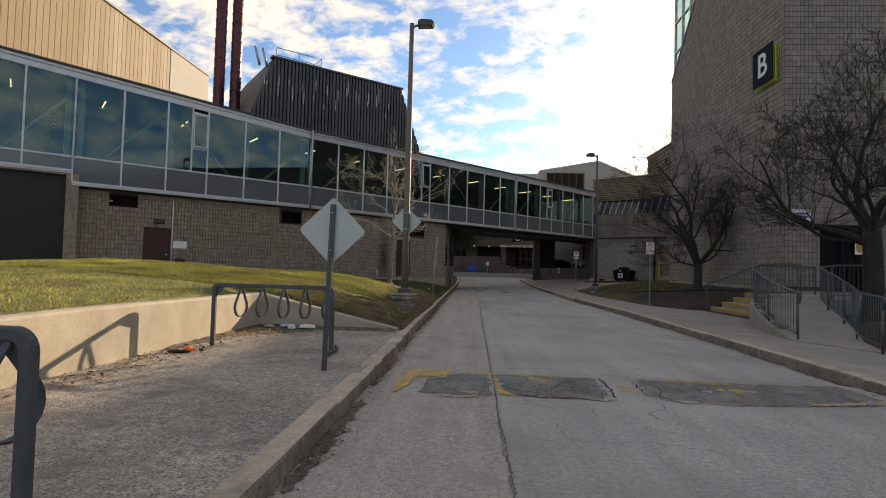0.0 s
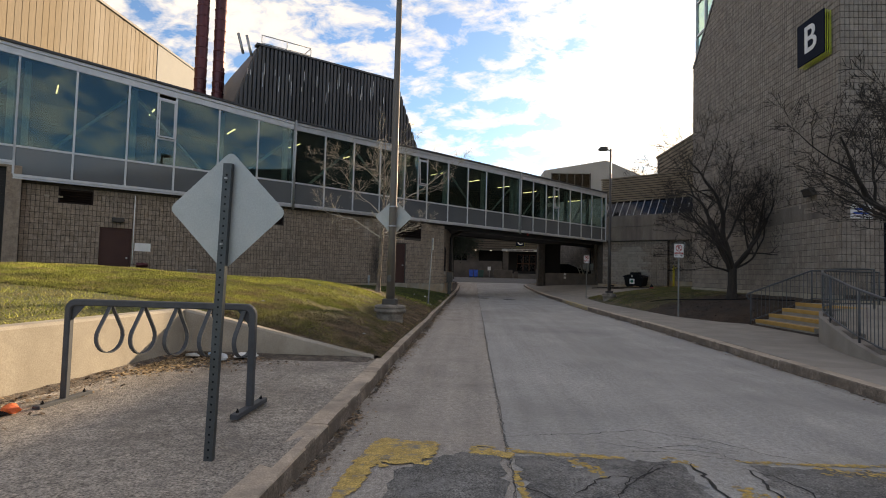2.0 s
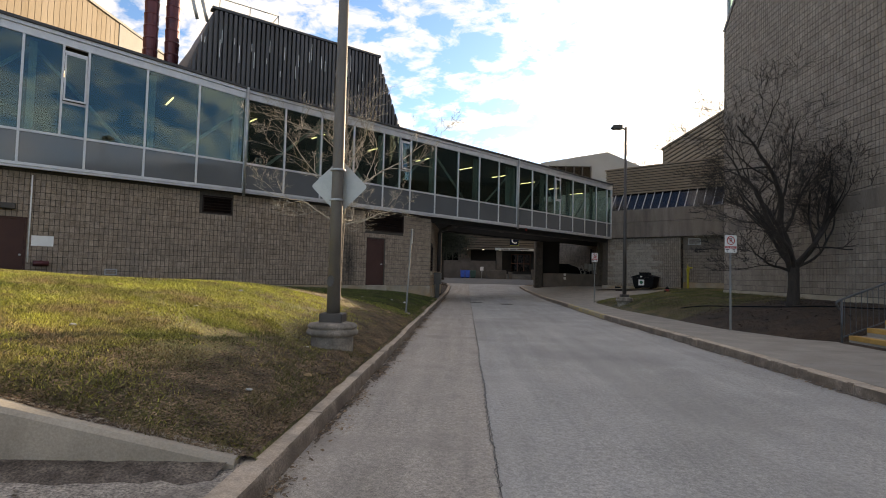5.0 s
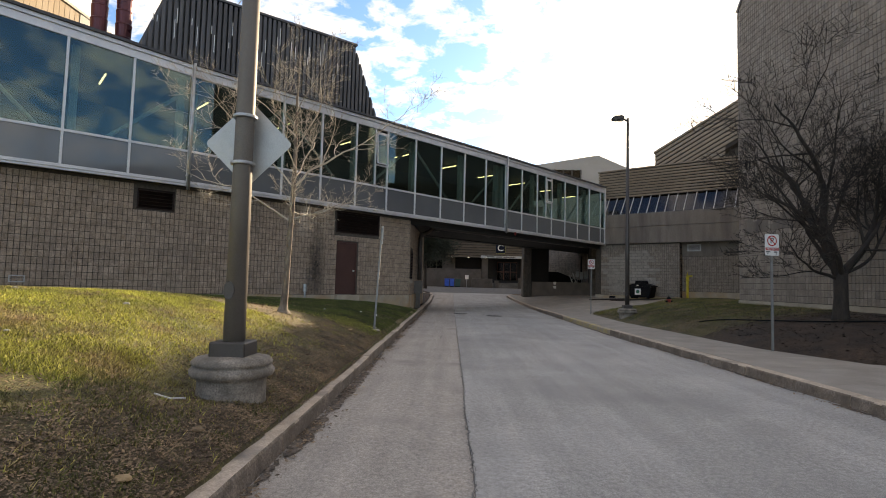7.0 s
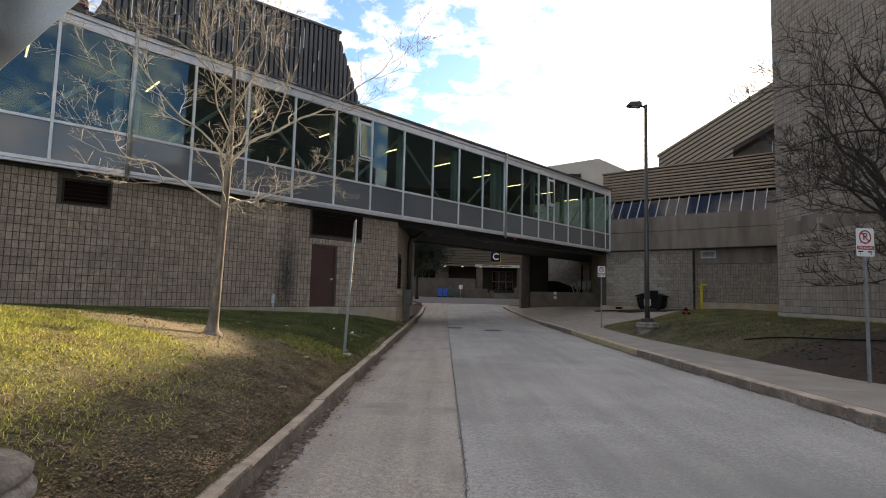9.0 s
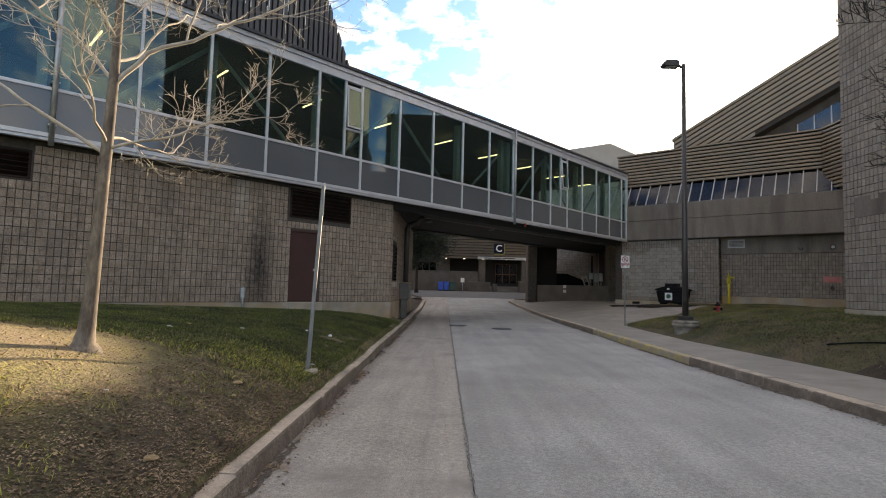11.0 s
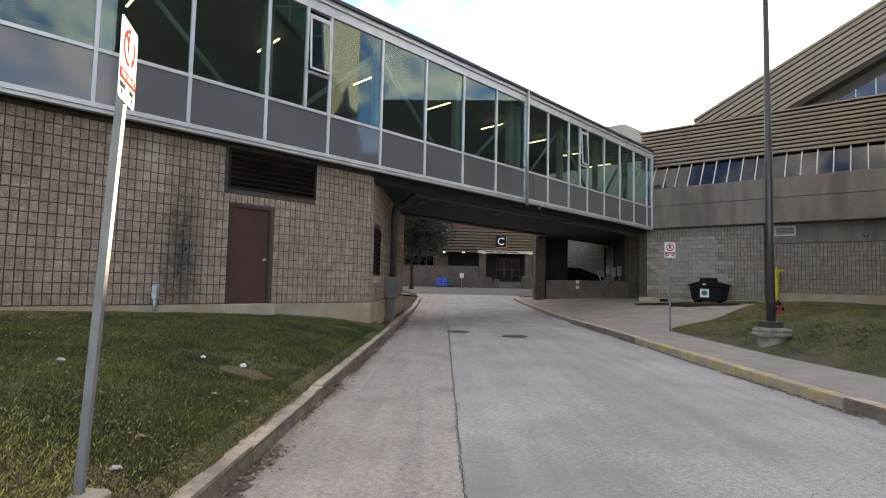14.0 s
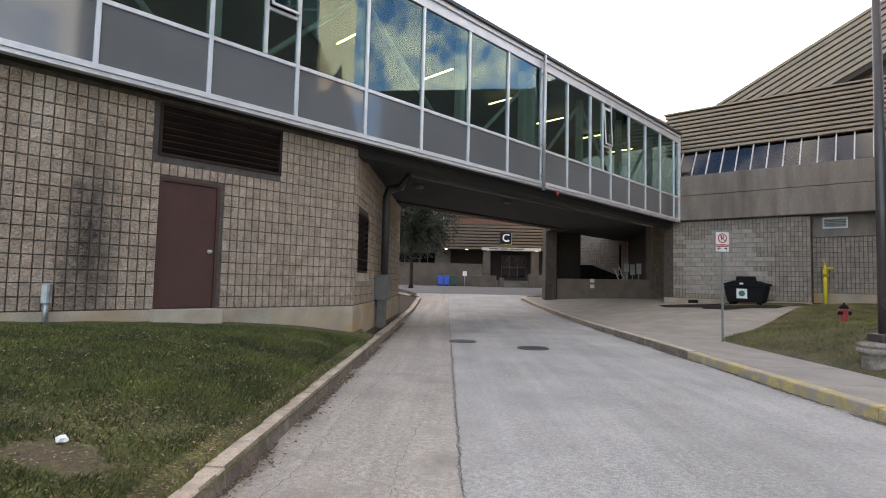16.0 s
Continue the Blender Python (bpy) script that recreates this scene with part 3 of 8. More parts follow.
def block_wall(owner, m, length, z0, rows, holes, material, near=None, stained=None, keep=None, label="scored split-face concrete blocks", plain=None):
    """Scored blocks in stack bond. near: (s0, s1) in which each block is an object of its own; the rest is one mesh."""
    whole = block_data("block", material) if near else None
    dirty = block_data("block", M_BLOCK_STAINED) if stained else None
    verts, faces = [], []
    count = int(length / (CELL * 3))
    for r in range(rows):
        z = z0 + r * COURSE
        for c in range(count + 1):
            s = c * CELL * 3
            cells = []
            ends = {}
            for k in range(3):
                a, b = s + k * CELL, s + (k + 1) * CELL
                if b > length + 0.02:
                    if length - a < 0.04:
                        continue
                    ends[k] = length
                if any(a < h[1] - 0.03 and b > h[0] + 0.03 and z < h[3] - 0.03 and z + COURSE > h[2] + 0.03 for h in holes):
                    continue
                if keep and not keep((a + b) / 2, z + COURSE / 2):
                    continue
                if plain and plain((a + b) / 2, z + COURSE / 2):
                    continue
                cells.append(k)
            if near and len(cells) == 3 and not ends and near[0] <= s <= near[1]:
                ob = new("block", dirty if stained and stained(s + 0.2, z + 0.1) else whole)
                ob.matrix_world = m @ Matrix.Translation((s, 0, z))
                ob.parent = owner
                continue
            for k in cells:
                pr = 0.019 + random.uniform(-0.004, 0.004)
                v, f = cell_arrays(s + k * CELL + GAP / 2, ends.get(k, s + (k + 1) * CELL) - GAP / 2, z + GAP / 2, z + COURSE - GAP / 2, pr, 0.007)
                n = len(verts)
                verts += [m @ Vector(p) for p in v]
                faces += [tuple(i + n for i in q) for q in f]
    if verts:
        rest = part_arrays("blockwork", verts, faces, material, owner, label)
        tagged(rest, kind="stuff")


def letters(name, text, size, m, material, parent, depth=0.01):
    cu = bpy.data.curves.new(name, "FONT")
    cu.body = text
    cu.size = size
    cu.extrude = depth
    cu.offset = 0.012 * size
    cu.align_x, cu.align_y = "CENTER", "CENTER"
    tmp = new(name, cu)
    me = bpy.data.meshes.new_from_object(tmp.evaluated_get(bpy.context.evaluated_depsgraph_get()))
    bpy.data.objects.remove(tmp)
    me.materials.clear()
    me.materials.append(material)
    ob = new(name, me)
    ob.matrix_world = m @ pose(0, 0, 0, 90, 0, 0)
    ob.parent = parent
    if parent and parent.type == "EMPTY":
        ob.matrix_parent_inverse = Matrix.Translation(parent.location).inverted()
    return ob

# ---------------------------------------------------------------- ground
def road_z(y):
    """The road is level, then climbs beyond the overpass."""
    d = max(0.0, y - 36.0)
    return 0.00088 * d * d if d < 20 else 0.352 + 0.0352 * (d - 20)


def lerp_line(points, y):
    if y <= points[0][0]:
        return points[0][1]
    for (a, p), (b, q) in zip(points, points[1:]):
        if y <= b:
            return p + (q - p) * (y - a) / (b - a)
    return points[-1][1]


KERB_L = [(-12, -0.90), (8, -0.90), (12, -0.955), (20, -0.98), (27, -1.0), (40, -1.0), (46, -0.95), (55, -1.05), (58.5, -1.3), (60.5, -2.0), (61.8, -4.0), (62.4, -7.0)]
KERB_R = [(-12, 5.25), (8, 5.33), (14, 5.45), (20, 5.45), (26, 5.28), (30, 5.3), (36, 5.38), (46, 5.32), (57, 5.3), (59.5, 5.9), (61, 7.5), (61.8, 10.0)]
WALK_IN = [(-12, 7.2), (9, 7.2), (10.5, 7.9), (11.2, 8.2), (11.4, 7.0), (14, 7.6), (16, 8.75), (19.3, 8.75), (19.5, 8.1), (22, 7.35), (30, 6.95), (36, 7.2)]
SEAM = 0.60


def mound(x, y):
    """The height of the lawn beside the road."""
    d = max(0.0, -1.09 - x)
    # the turf creeps over the back of the kerb
    edge = lerp_line(KERB_L, y) - 0.14 + 0.03 * noise.noise((x * 0.2, y * 2.6, 6))
    z = road_z(y) + (0.164 if x < edge else 0.12) + 0.85 * (1 - math.exp(-d / 1.9))
    z += LAWN_BUMP * math.exp(-(((x + 9.5) / 4.5) ** 2 + ((y - 14.5) / 4.6) ** 2))
    z += 0.20 * math.exp(-(((x + 4.4) / 1.9) ** 2 + ((y - 18.4) / 3.2) ** 2))
    z += 0.022 * noise.noise((x * 1.3, y * 1.3, 0)) * min(1.0, d)
    # it falls away towards the wing's wall
    k = min(1.0, max(0.0, (y - 20.5) / 5.0))
    z -= 0.19 * k * k * (3 - 2 * k) * (1 - math.exp(-d / 1.3)) * math.exp(-(((x + 5.0) / 4.5) ** 2))
    # the turf is level round the foot of the lamp
    r = math.hypot(x + 1.61, y - 14.87)
    if r < 1.0:
        k = min(1.0, (1.0 - r) / 0.55)
        z += min(0.0, 0.34 - 0.06 * (x + 1.61) - z) * k * k * (3 - 2 * k)
    if x > -4.4 and y < 13:
        # the turf meets the head of the wing wall
        head = 0.84 - 0.64 * min(1.0, max(0.0, (x + 3.86) / 2.7))
        z = min(z, head - 0.012 + 0.30 * max(0.0, y - 10.42 - 0.137 * (x + 3.86)))
    return z


def pave_in(y):
    """The inner edge of the pavement, opening to the hall's forecourt."""
    if y <= 36:
        return lerp_line(WALK_IN, y)
    return 7.2 + (y - 36) * 0.96 if y < 44.2 else 11.2


def pave_z(x, y):
    """The pavement, climbing to the foot of the hall."""
    d = max(0.0, x - lerp_line(KERB_R, y) - 1.5)
    k = min(1.0, max(0.0, (y - 36) / 7))
    return road_z(y) + 0.15 + 0.02 * min(1.0, d) + 0.62 * (1 - math.exp(-((d / 3.0) ** 1.3))) * k * k * (3 - 2 * k)


def bank(x, y):
    """The height of the planted bank by the tower."""
    inner = pave_in(y)
    d = max(0.0, x - inner)
    return pave_z(min(x, inner), y) + (0.02 if x > inner - 0.06 else -0.03) + 0.95 * (1 - math.exp(-d / 2.2)) * (1.0 if y < 33 else max(0.26, 1 - (y - 33) / 9)) + 0.03 * noise.noise((x * 0.9, y * 0.9, 3)) * min(1.0, d)


def sheet(name, xs, ys, zfun, material, inside=None):
    verts, faces, index = [], [], {}
    for j, y in enumerate(ys):
        for i, x in enumerate(xs):
            index[i, j] = len(verts)
            verts.append((x, y, zfun(x, y)))
    for j in range(len(ys) - 1):
        for i in range(len(xs) - 1):
            if inside is None or inside((xs[i] + xs[i + 1]) / 2, (ys[j] + ys[j + 1]) / 2):
                faces.append((index[i, j], index[i + 1, j], index[i + 1, j + 1], index[i, j + 1]))
    ob = part_arrays(name, verts, faces, material)
    for p in ob.data.polygons:
        p.use_smooth = True
    return ob


def strip(name, left, right, ys, zfun, material, skirt=0.0, across=6):
    """A ribbon of ground between two lines of x over y."""
    verts, faces = [], []
    for y in ys:
        a, b = left(y), right(y)
        for k in range(across + 1):
            x = a + (b - a) * k / across
            verts.append((x, y, zfun(x, y)))
    w = across + 1
    for j in range(len(ys) - 1):
        for k in range(across):
            faces.append((j * w + k, j * w + k + 1, (j + 1) * w + k + 1, (j + 1) * w + k))
    return part_arrays(name, verts, faces, material)


def steps(a, b, d):
    k = max(1, round((b - a) / d))
    return [a + (b - a) * i / k for i in range(k + 1)]


# the far ground, one sheet to the horizon, a little below what is laid on it
bm = bmesh.new()
vs = [bm.verts.new(p) for p in ((-900, -900, -0.35), (900, -900, -0.35), (900, 900, -0.35), (-900, 900, -0.35))]
bm.faces.new(vs)
structure(part("ground", bm, M_EARTH), "grey open ground reaching to the horizon", "ground")


def wiggle(y):
    return 0.018 * noise.noise((0.3, y * 0.9, 5)) + 0.010 * noise.noise((1.3, y * 4.0, 5))


def hump(x, y):
    """The worn speed hump across the road."""
    t = (y - 6.75) / 0.62
    return 0.045 * max(0.0, 1 - t * t) * min(1.0, max(0.0, (x + 0.75) / 0.3)) if abs(t) < 1 else 0.0


def road_top(x, y):
    return road_z(y) + hump(x, y) + 0.012 * noise.noise((x * 0.35, y * 0.35, 1)) + 0.003 * noise.noise((x * 2.5, y * 2.5, 7))


ROAD_Y = steps(-14, 5.9, 0.5)[:-1] + steps(5.9, 7.6, 0.08)[:-1] + steps(7.6, 62.3, 0.5)
structure(strip("road", lambda y: SEAM + 0.0015 + wiggle(y), lambda y: lerp_line(KERB_R, y), ROAD_Y, road_top, M_ROAD, across=16),
          "worn light grey asphalt road lane", "road")
structure(strip("road_edge", lambda y: lerp_line(KERB_L, y), lambda y: SEAM - 0.0015 + wiggle(y), ROAD_Y, lambda x, y: road_top(x, y) - 0.004, M_ROAD_SIDE, across=6),
          "older gritty asphalt strip beside the kerb", "road")
structure(strip("road_seam", lambda y: SEAM - 0.06, lambda y: SEAM + 0.06, ROAD_Y, lambda x, y: road_top(x, y) - 0.03, M_CRACK, across=1),
          "dark open joint along the asphalt road", "road seam")
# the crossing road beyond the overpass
structure(sheet("road_far", steps(-45, 45, 3), steps(61, 76, 1.5), lambda x, y: road_z(y) - 0.006, M_ROAD_SHADE), "grey asphalt crossing road beyond the overpass", "road")


def kerb(name, line, side, y0, y1, owner_label, yellow=None):
    """A run of cast kerb stones, each a piece of its own, with open joints."""
    owner = None
    y = y0
    k = 0
    while y < y1 - 0.1:
        e = min(y + 2.4, y1)
        bm = bmesh.new()
        rows = []
        jit = random.uniform(-0.006, 0.006)
        for yy in steps(y + 0.006, e - 0.006, 0.12):
            x = lerp_line(line, yy)
            z = road_z(yy)
            chip = 0.006 * noise.noise((x * 3, yy * 3, 2))
            wear = 0.007 * max(0.0, noise.noise((x * 5, yy * 4, 8)))
            prof = [(0.012, -0.08), (0.0, 0.0), (-0.008 - wear, 0.132 + chip - wear), (-0.019 - wear, 0.147 + jit), (-0.20, 0.152 + jit), (-0.215, 0.14), (-0.215, -0.08)]
            rows.append([bm.verts.new((x + side * px, yy, z + pz)) for px, pz in prof])
        for a, b in zip(rows, rows[1:]):
            for i in range(len(a) - 1):
                f = bm.faces.new((a[i], a[i + 1], b[i + 1], b[i]) if side > 0 else (a[i], b[i], b[i + 1], a[i + 1]))
        bm.faces.new(rows[0])
        bm.faces.new(rows[-1][::-1])
        bmesh.ops.recalc_face_normals(bm, faces=bm.faces)
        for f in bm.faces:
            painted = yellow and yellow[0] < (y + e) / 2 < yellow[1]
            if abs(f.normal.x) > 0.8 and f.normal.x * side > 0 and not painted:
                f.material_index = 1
        mat = M_KERB
        if yellow and yellow[0] < (y + e) / 2 < yellow[1]:
            mat = M_KERB_YELLOW
        if owner is None:
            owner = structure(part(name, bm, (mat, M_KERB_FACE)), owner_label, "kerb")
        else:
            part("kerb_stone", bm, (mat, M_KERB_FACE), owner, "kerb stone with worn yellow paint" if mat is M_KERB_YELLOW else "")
        y = e


# face colour holds both the dirt and the shade on the upright side
M_KERB_FACE = surface("dirty_shaded_kerb_face", (0.155, 0.118, 0.09), (0.29, 0.235, 0.19), 4.0, 0.95, bump=0.8, fine=60, stain=(0.13, 0.10, 0.078), stain_scale=2.4,
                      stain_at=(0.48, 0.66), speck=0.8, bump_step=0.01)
M_KERB_YELLOW = surface("kerb_worn_yellow", (0.40, 0.305, 0.13), (0.54, 0.43, 0.20), 3.5, 0.85, bump=0.6, fine=75, stain=(0.34, 0.29, 0.23), stain_scale=3.6,
                        stain_at=(0.43, 0.54), speck=0.5)
kerb("kerb_west", KERB_L, 1, -12, 60, "worn cast concrete kerb along the lawn")
kerb("kerb_east", KERB_R, -1, -12, 61, "worn cast concrete kerb along the pavement", yellow=(25.5, 33.5))

# pavement on the tower side: slabs with joints
PAVE_Y = steps(-12, 58.2, 1.55)
SLAB_Q = [q / 10 for q in range(11)]
owner = None
for a, b in zip(PAVE_Y, PAVE_Y[1:]):
    ys = [a + 0.006, (a + b) / 2, b - 0.006]
    bm = bmesh.new()
    top = []
    for yy in ys:
        x0 = lerp_line(KERB_R, yy) + 0.22
        x1 = pave_in(yy) if yy < 43.6 else (14.6 if yy < 44.9 else 12.0)
        top.append([bm.verts.new((x0 + (x1 - x0) * q, yy, pave_z(x0 + (x1 - x0) * q, yy))) for q in SLAB_Q])
    low = [[bm.verts.new(v.co - Vector((0, 0, 0.2))) for v in r] for r in top]
    for a1, b1 in zip(top, top[1:]):
        for i in range(10):
            bm.faces.new((a1[i], a1[i + 1], b1[i + 1], b1[i]))
    for r, q in ((0, 0), (2, 2)):
        for i in range(10):
            bm.faces.new((low[r][i], low[r][i + 1], top[r][i + 1], top[r][i]))
    for i in range(2):
        bm.faces.new((low[i][0], top[i][0], top[i + 1][0], low[i + 1][0]))
        bm.faces.new((low[i][10], low[i + 1][10], top[i + 1][10], top[i][10]))
    bmesh.ops.recalc_face_normals(bm, faces=bm.faces)
    if owner is None:
        owner = structure(part("pavement", bm, M_WALK), "grey concrete pavement in long slabs", "pavement")
    else:
        part("slab", bm, M_WALK, owner)

# gritty asphalt stand for the cycle racks
structure(sheet("cycle_stand_paving", steps(-9, -1.0, 0.4), steps(-12, 11.1, 0.4), lambda x, y: 0.145 + 0.02 * max(0, -1.2 - x) + 0.01 * noise.noise((x, y, 2)), M_PAD,
                lambda x, y: x > -4.35), "gritty dark asphalt stand beside the road", "pavement")


# ---- retaining wall round the cycle stand
def lawn_inside(x, y):
    if x > -4.05:
        return y > 10.18 + (x + 3.86) * 0.137 + 0.10
    return y > -14


def bar_wall(bm, a, b, h0a, h1a, h0b, h1b, thick, rounding=0.03):
    u = Vector((b[0] - a[0], b[1] - a[1], 0)).normalized()
    nrm = Vector((-u.y, u.x, 0)) * thick
    rows = []
    for p, lo, hi in ((a, h0a, h1a), (b, h0b, h1b)):
        q = Vector((p[0], p[1], 0))
        rows.append([bm.verts.new(c) for c in (q + Vector((0, 0, lo)), q + Vector((0, 0, hi - rounding)), q + nrm * 0.12 + Vector((0, 0, hi)), q + nrm * 0.88 + Vector((0, 0, hi)),
                                               q + nrm + Vector((0, 0, hi - rounding)), q + nrm + Vector((0, 0, lo)))])
    for i in range(5):
        bm.faces.new((rows[0][i], rows[0][i + 1], rows[1][i + 1], rows[1][i]))
    bm.faces.new(rows[0])
    bm.faces.new(rows[1][::-1])
    bmesh.ops.recalc_face_normals(bm, faces=bm.faces)


retaining = thing("retaining_wall", (-3.9, 10.2, 0.2), "low cast concrete retaining wall along the lawn", "wall")
for ya, yb in ((-8, -3.5), (-3.498, 1.0), (1.002, 5.6), (5.602, 10.42)):
    bm = bmesh.new()
    za, zb = (0.80 + 0.012 * ya, 0.80 + 0.012 * yb)
    bar_wall(bm, (-3.98, ya), (-3.86, yb) if yb > 10 else (-3.98, yb), 0.0, za, 0.0, zb if yb < 10 else 0.84, 0.24)
    part("wall_panel", bm, M_CONCRETE, retaining)
bm = bmesh.new()
bar_wall(bm, (-3.86, 10.18), (-1.16, 10.55), 0.0, 0.84, 0.0, 0.20, 0.24)
part("sloped_wing", bm, M_CONCRETE, retaining, "wing of the wall sloping down to the kerb")

# ---- lawns
LAWN_X = steps(-40, -9, 1.2)[:-1] + steps(-9, -1.20, 0.24) + [-1.18, -1.16, -1.14, -1.12, -1.10, -1.08, -1.06, -1.04, -1.02, -0.99]
LAWN_Y = steps(-14, 9, 0.8)[:-1] + steps(9, 12, 0.1)[:-1] + steps(12, 36, 0.27)[:-1] + steps(36, 60, 1.0)


def lawn_zone(x, y):
    if x > -1.5 and y > 35.0:
        return y > 35 and False
    if y > 35.2:
        return False
    return lawn_inside(x, y)


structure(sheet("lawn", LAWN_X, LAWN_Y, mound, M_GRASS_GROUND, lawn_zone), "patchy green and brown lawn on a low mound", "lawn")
structure(strip("verge", lambda y: -3.2, lambda y: lerp_line(KERB_L, y) - 0.25, steps(34, 56, 0.6), lambda x, y: road_z(y) + 0.15 + 0.08 * max(0, -1.2 - x), M_SOIL),
          "bare brown earth verge under the overpass", "verge")
structure(strip("bank", lambda y: pave_in(y) - 0.10, lambda y: 22.0, steps(19.3, 24.6, 0.5), bank, M_SOIL, across=40),
          "brown mulched bank rising to the tower", "bank")
structure(strip("bank_lawn", lambda y: pave_in(y) - 0.10, lambda y: 22.0, steps(24.6, 44.2, 0.5), bank, M_BANK_TURF, across=40),
          "patchy olive and brown turf rising to the hall", "bank")
structure(sheet("planting_bed", steps(7.0, 30, 0.5), steps(-12, 19.2, 0.5), lambda x, y: 0.10 + 0.5 * (1 - math.exp(-max(0.0, x - 8.2) / 2.0)), M_SOIL,
                lambda x, y: x > 8.0 or y < 10.5), "bare brown planting bed beside the ramp", "bed")

# ---------------------------------------------------------------- the glazed walkway and the wing below it
P0, J1, J2, END = (-15.75, 20.1), (-8.24, 26.85), (3.22, 38.65), (10.91, 46.75)
SILL, MID, HEAD, EAVE = 4.36, 5.50, 7.98, 8.34
DEEP = 6.2


def walkway_run(a, b, panes, casements, low=SILL, ghost=0.0, rise=(0.0, 0.0)):
    """One straight run of the walkway: frame, panes, spandrels, interior bracing."""
    m, length = wall_frame(a, b)
    mid = m @ Vector((length / 2, 0, low))
    run = thing("walkway_bay", (mid.x, mid.y, low), "raised glazed walkway with white aluminium frames and grey panels", "walkway", "bays of the glazed walkway")
    step = (length - ghost) / panes

    back = m.inverted()

    def lifted(bm):
        """The head of the glazing climbs along the run."""
        if rise[0] or rise[1]:
            for v in bm.verts:
                q = back @ v.co
                if q.z > MID + 0.05:
                    v.co.z += (rise[0] + (rise[1] - rise[0]) * q.x / length) * min(1.0, (q.z - MID) / (HEAD - MID))
        return bm

    def put(name, mat, *boxes, label="", parent=None, bevel=0.0):
        bm = bmesh.new()
        for bx in boxes:
            box(bm, *bx, m=m, bevel=bevel)
        lifted(bm)
        return part(name, bm, mat, parent or run, label)

    put("sill_rail", M_ALU, (0, length, -0.06, 0.10, low + 0.07, low + 0.16), (0, length, -0.03, 0.10, low, low + 0.066), label="stepped white aluminium sill")
    put("middle_rail", M_ALU, (0, length, -0.03, 0.05, MID - 0.035, MID + 0.035))
    put("head_rail", M_ALU, (0, length, -0.04, 0.08, HEAD, HEAD + 0.24))
    put("eave_trim", M_ALU, (0, length, -0.09, 0.10, HEAD + 0.244, EAVE), label="white metal eave trim")
    put("roof_edge", M_ROOFCAP, (0, length, -0.16, 0.35, EAVE + 0.003, EAVE + 0.09), label="dark roof edge")
    put("roof", M_ROOFCAP, (0, length, 0.354, DEEP, HEAD + 0.3, EAVE + 0.07))
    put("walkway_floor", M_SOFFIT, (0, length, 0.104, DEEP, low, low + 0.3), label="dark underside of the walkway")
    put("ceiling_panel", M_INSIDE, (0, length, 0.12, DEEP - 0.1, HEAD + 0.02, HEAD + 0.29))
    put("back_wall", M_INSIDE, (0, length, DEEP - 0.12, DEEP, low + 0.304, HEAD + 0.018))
    for k in range(panes + 1):
        s = k * step
        put("mullion", M_ALU, (s - 0.034, s + 0.034, -0.045, 0.06, low + 0.162, HEAD - 0.002), bevel=0.006)
    for k in range(panes + (1 if ghost > 0.1 else 0)):
        s0, s1 = k * step + 0.036, min((k + 1) * step, length) - 0.036
        put("spandrel", M_SPANDREL, (s0, s1, 0.0, 0.02, low + 0.163, MID - 0.037), label="grey spandrel panel")
        if k in casements:
            c = s0 + (s1 - s0) * 0.60
            put("mullion", M_ALU, (c - 0.03, c + 0.03, -0.045, 0.06, MID + 0.037, HEAD - 0.002))
            panes_here = [(s0, c - 0.032)]
            z1, z2 = MID + 0.92, HEAD - 0.16
            put("transom", M_ALU, (c + 0.032, s1, -0.03, 0.05, z1 - 0.03, z1 + 0.03))
            put("transom", M_ALU, (c + 0.032, s1, -0.03, 0.05, z2 - 0.03, z2 + 0.03))
            g = put("pane", M_GLASS, (c + 0.032, s1, 0.004, 0.012, MID + 0.037, z1 - 0.032))
            g.visible_shadow = False
            # the open top-hung sash
            bm = bmesh.new()
            w = s1 - c - 0.05
            hh = z2 - z1 - 0.08
            lean = m @ Matrix.Translation((c + 0.04, -0.03, z2 - 0.04)) @ pose(0, 0, 0, -14 if k != casements[0] or len(casements) > 1 else -3, 0, 0)
            for bx in ((0, w, -0.03, 0.0, -hh, -hh + 0.045), (0, w, -0.03, 0.0, -0.045, 0), (0, 0.045, -0.03, 0.0, -hh, 0), (w - 0.045, w, -0.03, 0.0, -hh, 0)):
                box(bm, *bx, m=lean)
            sash = part("open_sash", lifted(bm), M_ALU, run, "open top-hung window sash")
            bm = bmesh.new()
            box(bm, 0.04, w - 0.04, -0.018, -0.012, -hh + 0.04, -0.04, m=lean)
            part("pane", lifted(bm), M_GLASS, sash).visible_shadow = False
        else:
            panes_here = [(s0, s1)]
        for q0, q1 in panes_here:
            g = put("pane", M_GLASS, (q0, q1, 0.004, 0.012, MID + 0.037, HEAD - 0.002))
            g.visible_shadow = False
    # inside: posts, braces and strip lights
    for k in range(0, panes + 1, 2):
        s = min(max(k * step + 0.25, 0.2), length - 0.2)
        put("inner_post", M_INSIDE_STEEL, (s - 0.10, s + 0.10, 0.45, 0.65, low + 0.31, HEAD + 0.018))
        if k < panes - 1:
            bm = bmesh.new()
            up = (k // 2) % 2 == 0
            z0, z1 = (MID - 0.6, HEAD - 0.2) if up else (HEAD - 0.2, MID - 0.6)
            a3, b3 = m @ Vector((s + 0.1, 0.55, z0)), m @ Vector((s + 2 * step - 0.1, 0.55, z1))
            tube(bm, [a3, b3], 0.06, 6)
            part("inner_brace", lifted(bm), M_INSIDE_STEEL, run)
